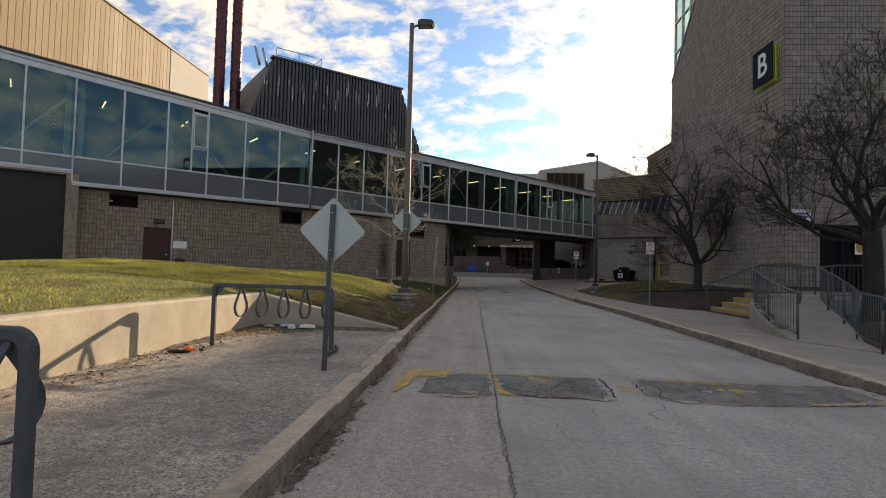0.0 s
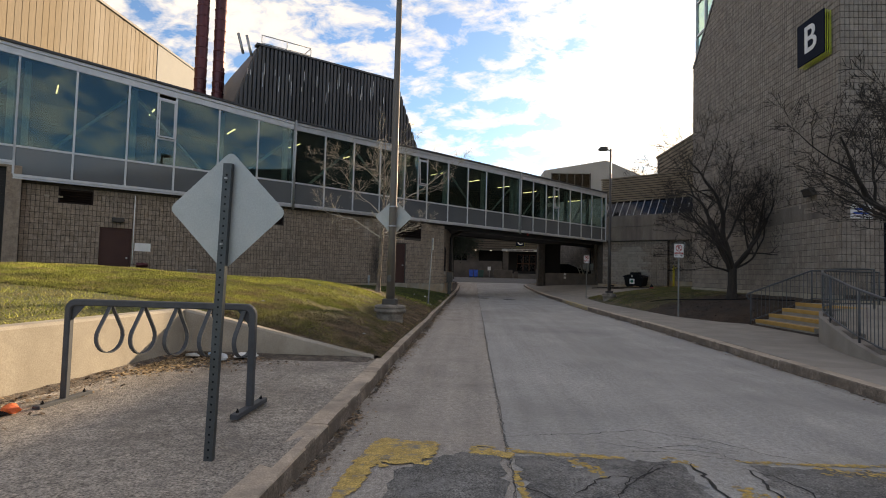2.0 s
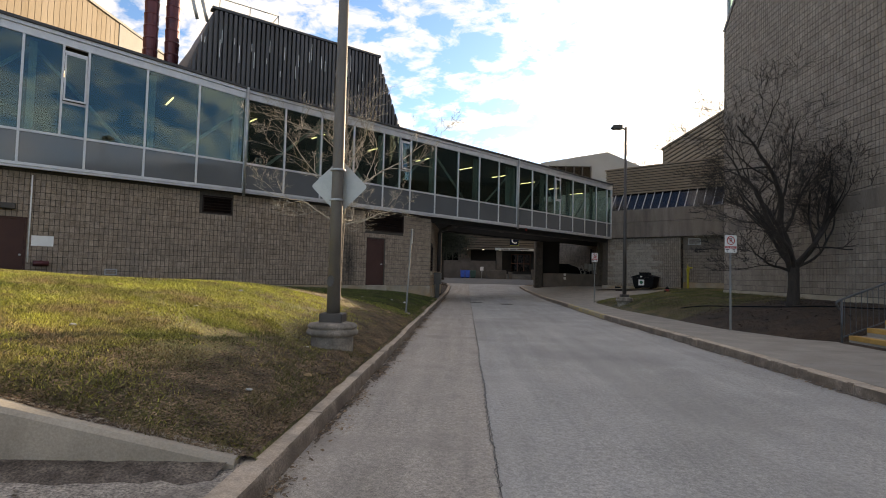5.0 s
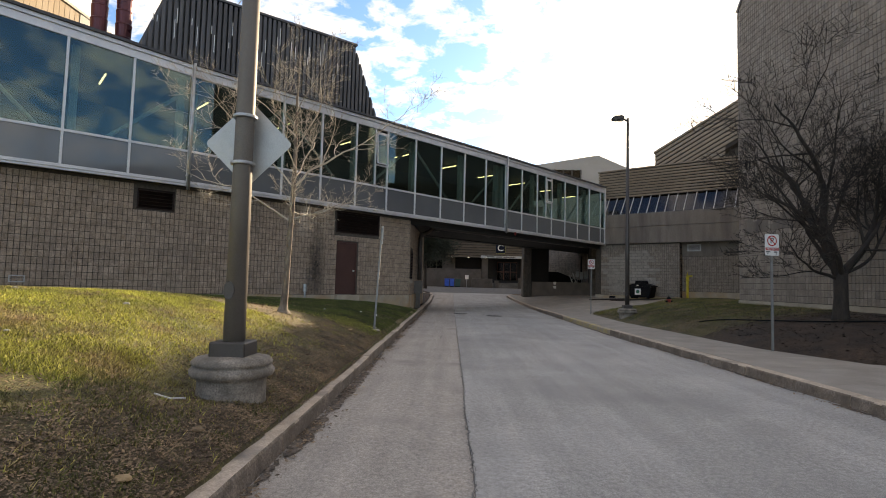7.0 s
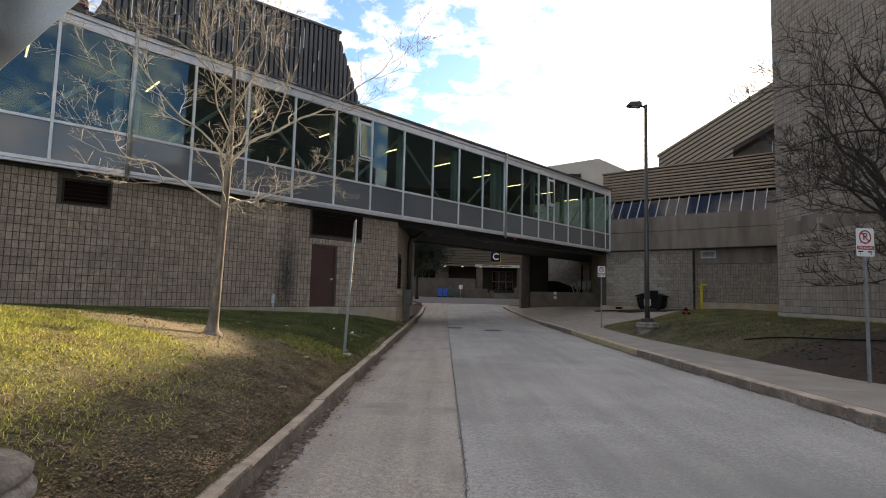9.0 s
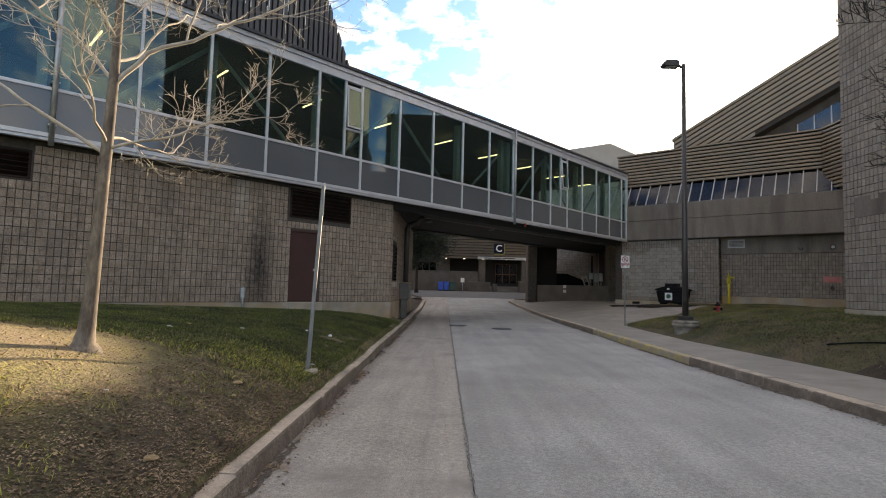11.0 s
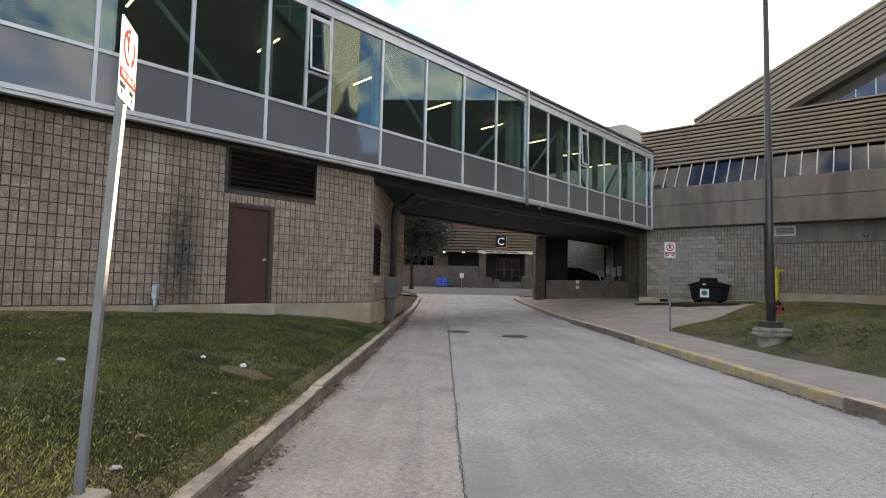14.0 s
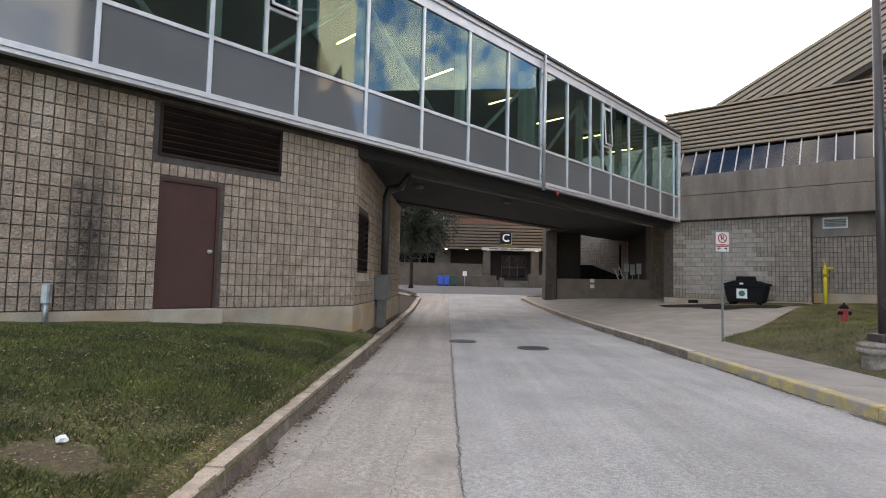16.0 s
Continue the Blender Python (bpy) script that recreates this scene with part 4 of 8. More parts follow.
    for k in range(panes):
        if k % 2 == 0:
            s = (k + 0.7) * step
            put("strip_light", M_TUBE, (s - 0.022, s + 0.022, 1.7, 2.9, HEAD - 0.20, HEAD - 0.165), label="lit fluorescent strip light")
    return m, length, run


m_w, len_w, bay_w = walkway_run((P0[0] - 7.51 * 0.95, P0[1] - 6.75 * 0.95), P0, 6, (), low=4.82, rise=(1.34, 0.69))
m_1, len_1, bay_1 = walkway_run(P0, J1, 6, (2,), rise=(0.69, 0.0))
m_2, len_2, bay_2 = walkway_run(J1, J2, 10, (4,))
m_3, len_3, bay_3 = walkway_run(J2, END, 7, (2,), ghost=0.62)
for mm, name in ((m_2, "J1"), (m_3, "J2")):
    bm = bmesh.new()
    tube(bm, [mm @ Vector((0.0, -0.13, SILL - 0.12)), mm @ Vector((0.0, -0.13, EAVE + 0.05))], 0.055, 10)
    at = mm @ Vector((0, -0.13, SILL))
    dp = thing("downpipe", at, "grey metal rainwater pipe on the walkway joint", "pipe", "rainwater pipes")
    part("pipe", bm, M_STEEL, dp)
    for zz in (SILL + 0.3, MID + 0.1, HEAD - 0.2):
        bm = bmesh.new()
        box(bm, -0.08, 0.08, -0.16, -0.045, zz, zz + 0.04, m=mm)
        part("bracket", bm, M_STEEL, dp)
# corner post and red beacon at the far end
bm = bmesh.new()
box(bm, -0.06, 0.06, -0.07, 0.06, SILL, EAVE, m=wall_frame(END, (END[0] + 1, END[1] + 1))[0])
part("corner_post", bm, M_ALU, bay_3)
bm = bmesh.new()
q = m_3 @ Vector((0.9, -0.05, SILL - 0.09))
lathe(bm, [(0.05, 0.09), (0.055, 0.0), (0.045, -0.05), (0.012, -0.08)][::-1], q, 14)
bc = thing("alarm_beacon", q, "small red alarm lamp under the walkway sill", "lamp")
part("dome", bm, M_RED, bc)

# ---- block wing under the walkway
WALL_SET = 0.30
m_1w, l1 = wall_frame(*[(Vector((p[0], p[1], 0)) + Vector((-m_1[0][1] * -WALL_SET, -m_1[1][1] * -WALL_SET, 0))).to_2d() for p in (P0, J1)])
m_2w, l2 = wall_frame(*[(Vector((p[0], p[1], 0)) + Vector((m_2[0][1] * WALL_SET, m_2[1][1] * WALL_SET, 0))).to_2d() for p in (J1, (-1.34, 33.97))])


def on_wall(m, x, y):
    return (m.inverted() @ Vector((x, y, 0))).x


def snap(s):
    return round(s / CELL) * CELL


BASE1, BASE2 = 0.88, 0.88
a0 = snap(on_wall(m_1w, -13.6, 21.67))
doorA = (a0, a0 + 8 * CELL, 0.4, BASE1 + 10 * COURSE)
v1 = snap(on_wall(m_1w, -14.54, 20.84))
ventA = (v1, v1 + 8 * CELL, BASE1 + 14 * COURSE, BASE1 + 16.6 * COURSE)
holes1 = [doorA, ventA]
c0 = snap(on_wall(m_2w, -4.30, 31.34))
doorC = (c0, c0 + 7.5 * CELL, BASE2, BASE2 + 11 * COURSE - 0.04)
louC = (c0 - 0.4 * CELL, c0 - 0.4 * CELL + 16.5 * CELL, BASE2 + 12.6 * COURSE, BASE2 + 17 * COURSE)
holes2 = [doorC, louC]
wall1_holes = holes1 + [(l1 - 10 * CELL, l1 - 2 * CELL, BASE1 + 13.2 * COURSE, BASE1 + 16.4 * COURSE)]
TOP = BASE2 + 17.4 * COURSE
bm = bmesh.new()
pierced(bm, m_1w, l1, 0.2, TOP, 0.0, 0.3, wall1_holes)
wall_1 = structure(part("wall_south", bm, M_MORTAR), "brown scored concrete block wall below the walkway", "wall")
bm = bmesh.new()
pierced(bm, m_2w, l2, 0.1, TOP, 0.0, 0.3, holes2)
wall_2 = structure(part("wall_east", bm, M_MORTAR), "brown scored concrete block wall beside the overpass", "wall")
# foundation band
for m, ln, ow, nm in ((m_1w, l1, wall_1, "a"), (m_2w, l2, wall_2, "b")):
    bm = bmesh.new()
    cuts = [0, ln] if nm == "a" else [0, doorC[0], doorC[1], ln]
    if nm == "a":
        box(bm, 0, ln, -0.035, -0.002, 0.0, BASE1 - 0.01, m=m)
    else:
        box(bm, 0, ln, -0.035, -0.002, 0.0, BASE2 - 0.01, m=m)
    part("foundation", bm, M_RUST_STREAK, ow, "exposed concrete foundation with rust stains")


def door_leaf(name, m, hole, base, label, knob_right=True):
    at = m @ Vector(((hole[0] + hole[1]) / 2, 0.05, base))
    d = thing(name, at, label, "door", kind="structure")
    bm = bmesh.new()
    f = 0.05
    for bx in ((hole[0], hole[0] + f, -0.005, 0.12, base, hole[3]), (hole[1] - f, hole[1], -0.005, 0.12, base, hole[3]), (hole[0] + f, hole[1] - f, -0.005, 0.12, hole[3] - f, hole[3])):
        box(bm, *bx, m=m)
    part("door_frame", bm, M_DOOR, d)
    bm = bmesh.new()
    box(bm, hole[0] + f + 0.004, hole[1] - f - 0.004, 0.02, 0.065, base + 0.01, hole[3] - f - 0.004, m=m, bevel=0.004)
    leaf = part("door_leaf", bm, M_DOOR, d)
    bm = bmesh.new()
    s = hole[1] - f - 0.09 if knob_right else hole[0] + f + 0.09
    mm = m @ Matrix.Translation((s, 0.02, base + 0.98)) @ pose(0, 0, 0, 90, 0, 0)
    vs0 = len(bm.verts)
    lathe(bm, [(0.035, 0.0), (0.035, 0.008), (0.014, 0.012), (0.014, 0.04), (0.030, 0.05), (0.032, 0.065), (0.018, 0.08)], (0, 0, 0), 14)
    for v in bm.verts:
        v.co = mm @ v.co
    part("door_knob", bm, M_STEEL, leaf, "round steel knob")
    return d


door_leaf("door_1", m_2w, doorC, BASE2, "closed brown painted steel door in the block wall")
door_leaf("door_2", m_1w, doorA, 0.75, "closed dark brown steel door beyond the lawn")


def louvre(name, m, hole, label, blades=8, mat=None, frame=0.05):
    at = m @ Vector(((hole[0] + hole[1]) / 2, 0, hole[2]))
    t = thing(name, at, label, "vent", "wall vents")
    bm = bmesh.new()
    for bx in ((hole[0], hole[1], -0.02, 0.1, hole[2], hole[2] + frame), (hole[0], hole[1], -0.02, 0.1, hole[3] - frame, hole[3]),
               (hole[0], hole[0] + frame, -0.02, 0.1, hole[2] + frame, hole[3] - frame), (hole[1] - frame, hole[1], -0.02, 0.1, hole[2] + frame, hole[3] - frame)):
        box(bm, *bx, m=m)
    part("frame", bm, mat or M_LOUVRE, t)
    bm = bmesh.new()
    box(bm, hole[0] + 0.01, hole[1] - 0.01, 0.16, 0.2, hole[2] + 0.01, hole[3] - 0.01, m=m)
    part("backing", bm, M_BLACK, t)
    h = (hole[3] - hole[2] - 2 * frame) / blades
    for k in range(blades):
        bm = bmesh.new()
        mm = m @ Matrix.Translation((0, 0.035, hole[2] + frame + (k + 0.5) * h)) @ pose(0, 0, 0, 52, 0, 0)
        box(bm, hole[0] + frame, hole[1] - frame, -0.008, 0.008, -h * 0.55, h * 0.55, m=mm)
        part("slat", bm, mat or M_LOUVRE, t)
    return t


louvre("wall_louvre", m_2w, louC, "wide brown metal louvre above the door", 7)
louvre("wall_louvre", m_1w, ventA, "dark brown square louvre under the walkway", 5)
louvre("wall_louvre", m_1w, wall1_holes[2], "dark brown square louvre under the walkway", 5)

# door step and little wall fittings
bm = bmesh.new()
box(bm, doorC[0] - 0.05, doorC[1] + 0.05, -0.22, 0.1, 0.4, BASE2 - 0.005, m=m_2w, bevel=0.01)
structure(part("doorstep", bm, M_CONCRETE), "rough concrete doorstep", "step")

# roller door and wall west of the wing
m_g, lg = wall_frame((P0[0] - 9, P0[1] - 8.1), (P0[0] + 0.28, P0[1] + 0.06))
bm = bmesh.new()
pierced(bm, m_g, lg, 0.2, 4.82, 0.12, 0.5, [(0.5, lg - 0.42, 0.3, 4.75)])
structure(part("wall_west", bm, M_BLOCK), "brown block wall round the roller door", "wall")
bm = bmesh.new()
for k in range(47):
    z = 0.3 + k * 0.095
    box(bm, 0.5, lg - 0.42, 0.30, 0.34, z, z + 0.07, m=m_g)
    box(bm, 0.5, lg - 0.42, 0.315, 0.34, z + 0.07, z + 0.095, m=m_g)
rd = part("roller_door", bm, M_ROLLER)
structure(rd, "closed dark brown slatted roller door", "roller door")

# ---- passage below the walkway
CN = (m_2w @ Vector((l2, 0, 0))).to_2d()
m_p, lp = wall_frame((CN[0], CN[1]), (-1.38, 43.2))
pas_hole = (3 * CELL, 13 * CELL, BASE2 + 3.6 * COURSE, BASE2 + 10.4 * COURSE)
bm = bmesh.new()
pierced(bm, m_p, lp, 0.1, TOP, 0.003, 0.3, [pas_hole])
wall_p = structure(part("wall_passage", bm, M_MORTAR), "block wall along the covered road", "wall")
bm = bmesh.new()
box(bm, -0.03, lp, -0.035, -0.002, 0.0, BASE2 - 0.01, m=m_p)
part("foundation", bm, M_RUST_STREAK, wall_p)
louvre("wall_louvre", m_p, pas_hole, "tall brown louvre in the passage wall", 9)
bm = bmesh.new()
box(bm, pas_hole[0] - 0.1, pas_hole[1] + 0.1, -0.05, 0.05, pas_hole[2] - 0.2, pas_hole[2] - 0.01, m=m_p)
part("vent_sill", bm, M_CONCRETE, wall_p)
# enclosing plain walls behind the wing
bm = bmesh.new()
bk = [(-1.38, 43.2), (-7.5, 37.0), (-24, 22)]
for a, b in zip(bk, bk[1:]):
    mm, ll = wall_frame(a, b)
    box(bm, 0, ll, -0.3, 0.0, 0, TOP, m=mm)
structure(part("wall_rear", bm, M_BLOCK), "plain block wall closing the wing", "wall")
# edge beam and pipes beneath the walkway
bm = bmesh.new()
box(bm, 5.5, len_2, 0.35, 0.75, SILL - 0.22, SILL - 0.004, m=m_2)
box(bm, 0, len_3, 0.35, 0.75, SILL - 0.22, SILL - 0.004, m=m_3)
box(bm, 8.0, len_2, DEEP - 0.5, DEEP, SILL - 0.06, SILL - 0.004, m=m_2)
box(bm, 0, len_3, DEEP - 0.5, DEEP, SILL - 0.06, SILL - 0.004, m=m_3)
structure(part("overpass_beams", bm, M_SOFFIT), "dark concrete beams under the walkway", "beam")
bm = bmesh.new()
pts = [m_p @ Vector((3.2, -0.25, 1.6)), m_p @ Vector((3.2, -0.25, 3.75)), m_p @ Vector((3.25, -0.3, 3.95)), m_p @ Vector((3.5, -0.6, 4.08))]
far = m_3 @ Vector((len_3 - 0.5, 1.0, SILL - 0.12))
pts += [m_2 @ Vector((12.2, 1.1, SILL - 0.13)), m_2 @ Vector((len_2, 1.1, SILL - 0.13)), far]
tube(bm, pts, 0.11, 10)
dp = thing("service_pipe", pts[0], "grey pipe rising and running under the walkway", "pipe")
# grey pipe given dark paint to put the passage shade into its colour
part("pipe", bm, M_LAMP_DARK, dp)
for s, nm in ((3.2, "meter_box"),):
    bm = bmesh.new()
    box(bm, 2.9, 3.6, -0.4, -0.01, 0.9, 1.55, m=m_p, bevel=0.02)
    box(bm, 3.0, 3.15, -0.3, -0.1, 0.15, 0.9, m=m_p)
    box(bm, 3.3, 3.45, -0.3, -0.1, 0.15, 0.9, m=m_p)
    t = thing("service_cabinet", m_p @ Vector((3.2, -0.2, 0.2)), "grey steel service cabinet on the passage wall", "cabinet")
    part("cabinet_body", bm, M_STEEL_DULL, t)
for k, (s, d) in enumerate(((14.0, 2.7), (len_2 + 1.5, 2.4))):
    q = (m_2 @ Vector((s, d, SILL - 0.02)))
    bm = bmesh.new()
    lathe(bm, [(0.16, 0.0), (0.16, -0.05), (0.12, -0.09)][::-1], q, 16)
    t = thing("soffit_light", q, "round unlit light under the walkway", "lamp", "soffit lights")
    part("lens", bm, M_STEEL_DULL, t)

# ---- pier, low wall and the covered yard on the pavement side
PX, PY = 6.50, 55.3
PZ = road_z(PY)
m_pi, _ = wall_frame((PX, PY), (PX + 5, PY))
pier = thing("pier", (PX + 0.3, PY + 0.4, PZ), "scored block pier beside the covered yard", "pier")
bm = bmesh.new()
box(bm, 0, 0.69, 0, 1.0, PZ - 0.2, 4.95, m=m_pi)
core = part("core", bm, M_MORTAR, pier)
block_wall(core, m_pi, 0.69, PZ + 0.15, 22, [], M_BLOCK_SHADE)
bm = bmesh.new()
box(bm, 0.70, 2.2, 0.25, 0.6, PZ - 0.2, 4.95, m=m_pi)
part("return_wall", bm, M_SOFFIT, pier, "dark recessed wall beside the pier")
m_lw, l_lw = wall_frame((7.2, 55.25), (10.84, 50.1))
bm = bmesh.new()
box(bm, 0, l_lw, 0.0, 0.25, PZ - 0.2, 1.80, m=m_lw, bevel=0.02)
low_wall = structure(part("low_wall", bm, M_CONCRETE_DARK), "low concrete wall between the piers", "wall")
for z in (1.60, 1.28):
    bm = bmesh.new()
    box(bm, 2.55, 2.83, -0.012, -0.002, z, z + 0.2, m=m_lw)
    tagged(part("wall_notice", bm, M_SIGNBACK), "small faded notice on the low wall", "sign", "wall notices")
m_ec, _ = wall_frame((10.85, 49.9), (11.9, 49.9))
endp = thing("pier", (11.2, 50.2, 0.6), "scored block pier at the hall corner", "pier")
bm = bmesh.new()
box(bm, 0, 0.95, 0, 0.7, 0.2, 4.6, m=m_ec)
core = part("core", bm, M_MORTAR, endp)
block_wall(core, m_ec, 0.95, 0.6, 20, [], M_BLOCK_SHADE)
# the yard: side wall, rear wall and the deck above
# the yard's deep shade is put into the side wall's near-black colour
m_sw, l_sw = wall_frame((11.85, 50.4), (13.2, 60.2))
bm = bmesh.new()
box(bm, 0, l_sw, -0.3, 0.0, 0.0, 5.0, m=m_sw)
structure(part("wall_yard_side", bm, M_SOFFIT), "side wall of the covered yard, coloured dark for shade", "wall")
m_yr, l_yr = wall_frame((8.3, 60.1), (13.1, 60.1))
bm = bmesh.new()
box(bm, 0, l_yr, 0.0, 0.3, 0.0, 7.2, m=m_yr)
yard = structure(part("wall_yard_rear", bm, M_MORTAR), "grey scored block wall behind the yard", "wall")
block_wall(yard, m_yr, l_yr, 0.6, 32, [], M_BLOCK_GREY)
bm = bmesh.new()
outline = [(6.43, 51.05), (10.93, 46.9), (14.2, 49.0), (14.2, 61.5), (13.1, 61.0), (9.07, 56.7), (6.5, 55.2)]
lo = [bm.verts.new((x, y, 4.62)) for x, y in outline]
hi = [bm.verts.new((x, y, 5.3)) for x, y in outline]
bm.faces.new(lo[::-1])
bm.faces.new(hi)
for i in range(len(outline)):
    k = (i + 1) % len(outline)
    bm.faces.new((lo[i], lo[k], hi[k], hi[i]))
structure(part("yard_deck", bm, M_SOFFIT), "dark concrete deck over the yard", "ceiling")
structure(sheet("yard_paving", steps(7.2, 14.0, 1.7), steps(50, 60, 2.0), lambda x, y: 0.42 + 0.012 * (y - 50), M_ROAD_SHADE, lambda x, y: y > 55.4 - (x - 7.2) * 1.4), "concrete yard floor behind the low wall", "pavement")
bm = bmesh.new()
tube(bm, [(12.45, 59.6, 0.6), (12.45, 59.6, 4.3)], 0.07, 8)
t = thing("downpipe", (12.45, 59.6, 0.6), "dark pipe up the yard wall", "pipe", "rainwater pipes")
part("pipe", bm, M_BLACK, t)
bm = bmesh.new()
prism(bm, [(7.75, 0.85), (11.55, 0.85), (11.75, 1.95), (9.7, 2.72), (7.7, 2.72)], Matrix.Translation((0, 56.6, 0)), 1.7)
t = thing("covered_skip", (9.6, 57.3, 0.5), "black covered skip behind the low wall", "skip")
part("skip_body", bm, M_BLACK, t)
bm = bmesh.new()
box(bm, 7.9, 11.4, 56.7, 58.2, 0.49, 0.845)
part("skip_base", bm, M_BLACK, t)
for k, (x, z0, z1) in enumerate(((10.24, 2.22, 2.66), (10.58, 2.05, 2.62), (10.94, 2.1, 2.68))):
    y = 51.75 + k * 0.03
    t = thing("board_sign", (x, y, 0.45), "pale board on a thin post behind the low wall", "sign", "board signs")
    bm = bmesh.new()
    box(bm, x - 0.13, x + 0.13, y - 0.012, y + 0.012, z0, z1, bevel=0.004)
    part("board", bm, M_SIGNBACK, t)
    bm = bmesh.new()
    tube(bm, [(x, y + 0.035, 0.42), (x, y + 0.035, z1 - 0.05)], 0.02, 6)
    part("post", bm, M_STEEL, t)
bm = bmesh.new()
for off in (0.0, 0.26):
    tube(bm, [(9.72 + off, 52.25, 2.40 + off * 0.5), (10.55 + off, 52.25, 0.45 + off * 0.2)], 0.035, 6)
for k in range(7):
    f = 0.06 + k * 0.14
    tube(bm, [(9.72 + 0.83 * f, 52.25, 2.4 - 1.95 * f), (9.98 + 0.83 * f, 52.25, 2.53 - 1.95 * f)], 0.025, 6)
t = thing("ladder", (10.5, 52.25, 0.45), "pale ladder leaning behind the low wall", "ladder")
part("ladder_frame", bm, M_SIGNBACK, t)

# ---------------------------------------------------------------- the long building on the pavement side
TX, TY = 11.20, 19.2
CUT_Y, CUT_Z = 30.05, 12.2
R_A, R_U = Vector((10.8, 47.1, 0)), Vector((0.77, -0.638, 0)).normalized()


def r_at(s):
    return (R_A.x + R_U.x * s, R_A.y + R_U.y * s)


m_r, l_r = wall_frame(r_at(0), r_at(13.5))
STEP_S = 5.22
R_BASE = 0.98
hall = thing("hall_building", m_r @ Vector((6, 0, 0)), "concrete and tan ribbed hall with a sloping window strip", "building")
bm = bmesh.new()
pierced(bm, m_r @ Matrix.Translation((-0.4, 0, 0)), STEP_S + 0.4, 0.0, 4.42, 0.0, 0.4, [])
rw = part("lower_wall", bm, M_MORTAR, hall, "scored block wall with a patch of plain grey blocks")


def grey_patch(s, z):
    row = int((z - R_BASE) / COURSE)
    edge = 0.5 + 0.25 * math.sin(row * 2.3)
    return edge - 0.2 < s < 3.6 + 0.35 * math.sin(row * 1.7 + 1) and 1.2 < z < 3.9 - 0.3 * math.sin(s * 2)


GREY = []
for r in range(1, 15):
    for c in range(14):
        s = round((c * 0.4 + (0.4 / 3 if r % 2 else 0)) / CELL) * CELL
        if s + 0.4 < STEP_S and grey_patch(s + 0.2, R_BASE + (r + 0.5) * COURSE):
            GREY.append((s, R_BASE + r * COURSE))


def is_grey(s, z):
    return any(a < s < a + 0.4 and b < z < b + COURSE for a, b in GREY)


block_wall(rw, m_r, STEP_S, R_BASE, 17, [], M_BLOCK_HALL, plain=is_grey)
verts, faces = [], []
for s, z in GREY:
    v, f = cell_arrays(s + 0.004, s + 0.396, z + 0.004, z + 0.196, 0.012, 0.005)
    n = len(verts)
    verts += [m_r @ Vector(p) for p in v]
    faces += [tuple(i + n for i in q) for q in f]
tagged(part_arrays("grey_blockwork", verts, faces, M_BLOCK_GREY, rw, "plain grey replacement blocks"), kind="stuff")
bm = bmesh.new()
box(bm, -0.4, STEP_S, -0.03, -0.002, 0.0, R_BASE - 0.01, m=m_r)
part("foundation", bm, M_RUST_STREAK, rw)
# recessed bay with loading wall
m_rr, l_rr = wall_frame((m_r @ Vector((STEP_S, 0.45, 0))).to_2d(), (m_r @ Vector((13.5, 0.45, 0))).to_2d())
bm = bmesh.new()
pierced(bm, m_rr, l_rr, 0.0, 4.42, 0.0, 0.4, [])
rb = part("recessed_wall", bm, M_MORTAR, hall, "recessed block wall under a concrete lintel")
block_wall(rb, m_rr, l_rr, 1.35, 11, [], M_BLOCK_HALL)
bm = bmesh.new()
box(bm, 0, l_rr, -0.05, -0.002, 0.0, 1.34, m=m_rr)
part("foundation", bm, M_RUST_STREAK, rb)
bm = bmesh.new()
box(bm, 0, l_rr, -0.08, -0.002, 3.56, 4.42, m=m_rr)
part("lintel", bm, M_BEAM, rb)
bm = bmesh.new()
box(bm, STEP_S - 0.02, STEP_S + 0.0, 0.003, 0.45, 0.2, 4.41, m=m_r)
part("reveal", bm, M_BLOCK, rb)
# concrete beam in two lifts
for z0, z1, y in ((4.43, 5.52, -0.22), (5.54, 6.42, -0.20)):
    bm = bmesh.new()
    box(bm, -0.0, 13.5, y, 0.5, z0, z1, m=m_r, bevel=0.015)
    part("concrete_beam", bm, M_BEAM, hall, "stained cast concrete beam")
# sloping glazing
G0, G1, GB0, GB1 = 6.43, 7.72, -0.1, 0.80
lean = math.degrees(math.atan2(GB1 - GB0, G1 - G0))
hgl = math.hypot(GB1 - GB0, G1 - G0)
m_gl = m_r @ Matrix.Translation((0, GB0, G0)) @ pose(0, 0, 0, -lean, 0, 0)
bm = bmesh.new()
box(bm, 0.05, 10.8, 0.012, 0.02, 0.03, hgl - 0.02, m=m_gl)
gp = part("window_strip", bm, M_GLASS_DARK, hall, "sloping dark window strip")
gp.visible_shadow = False
bm = bmesh.new()
box(bm, 0.0, 13.5, 1.3, 1.35, 6.2, 7.8, m=m_r)
part("blind", bm, M_PALE, hall)
for k in range(24):
    bm = bmesh.new()
    s = 0.25 + k * 0.58
    if s > 10.85:
        bm.free()
        break
    box(bm, s - 0.024, s + 0.024, -0.04, 0.011, 0.0, hgl, m=m_gl)
    part("glazing_bar", bm, M_ALU_DULL, gp)
bm = bmesh.new()
box(bm, 0.0, 10.84, -0.03, 0.05, -0.03, 0.028, m=m_gl)
part("window_sill", bm, M_ROOFCAP, gp, "dark metal sill")
bm = bmesh.new()
box(bm, 10.86, 13.5, 0.45, 1.3, 6.421, 7.715, m=m_r)
part("end_panel", bm, M_BRONZE, hall)
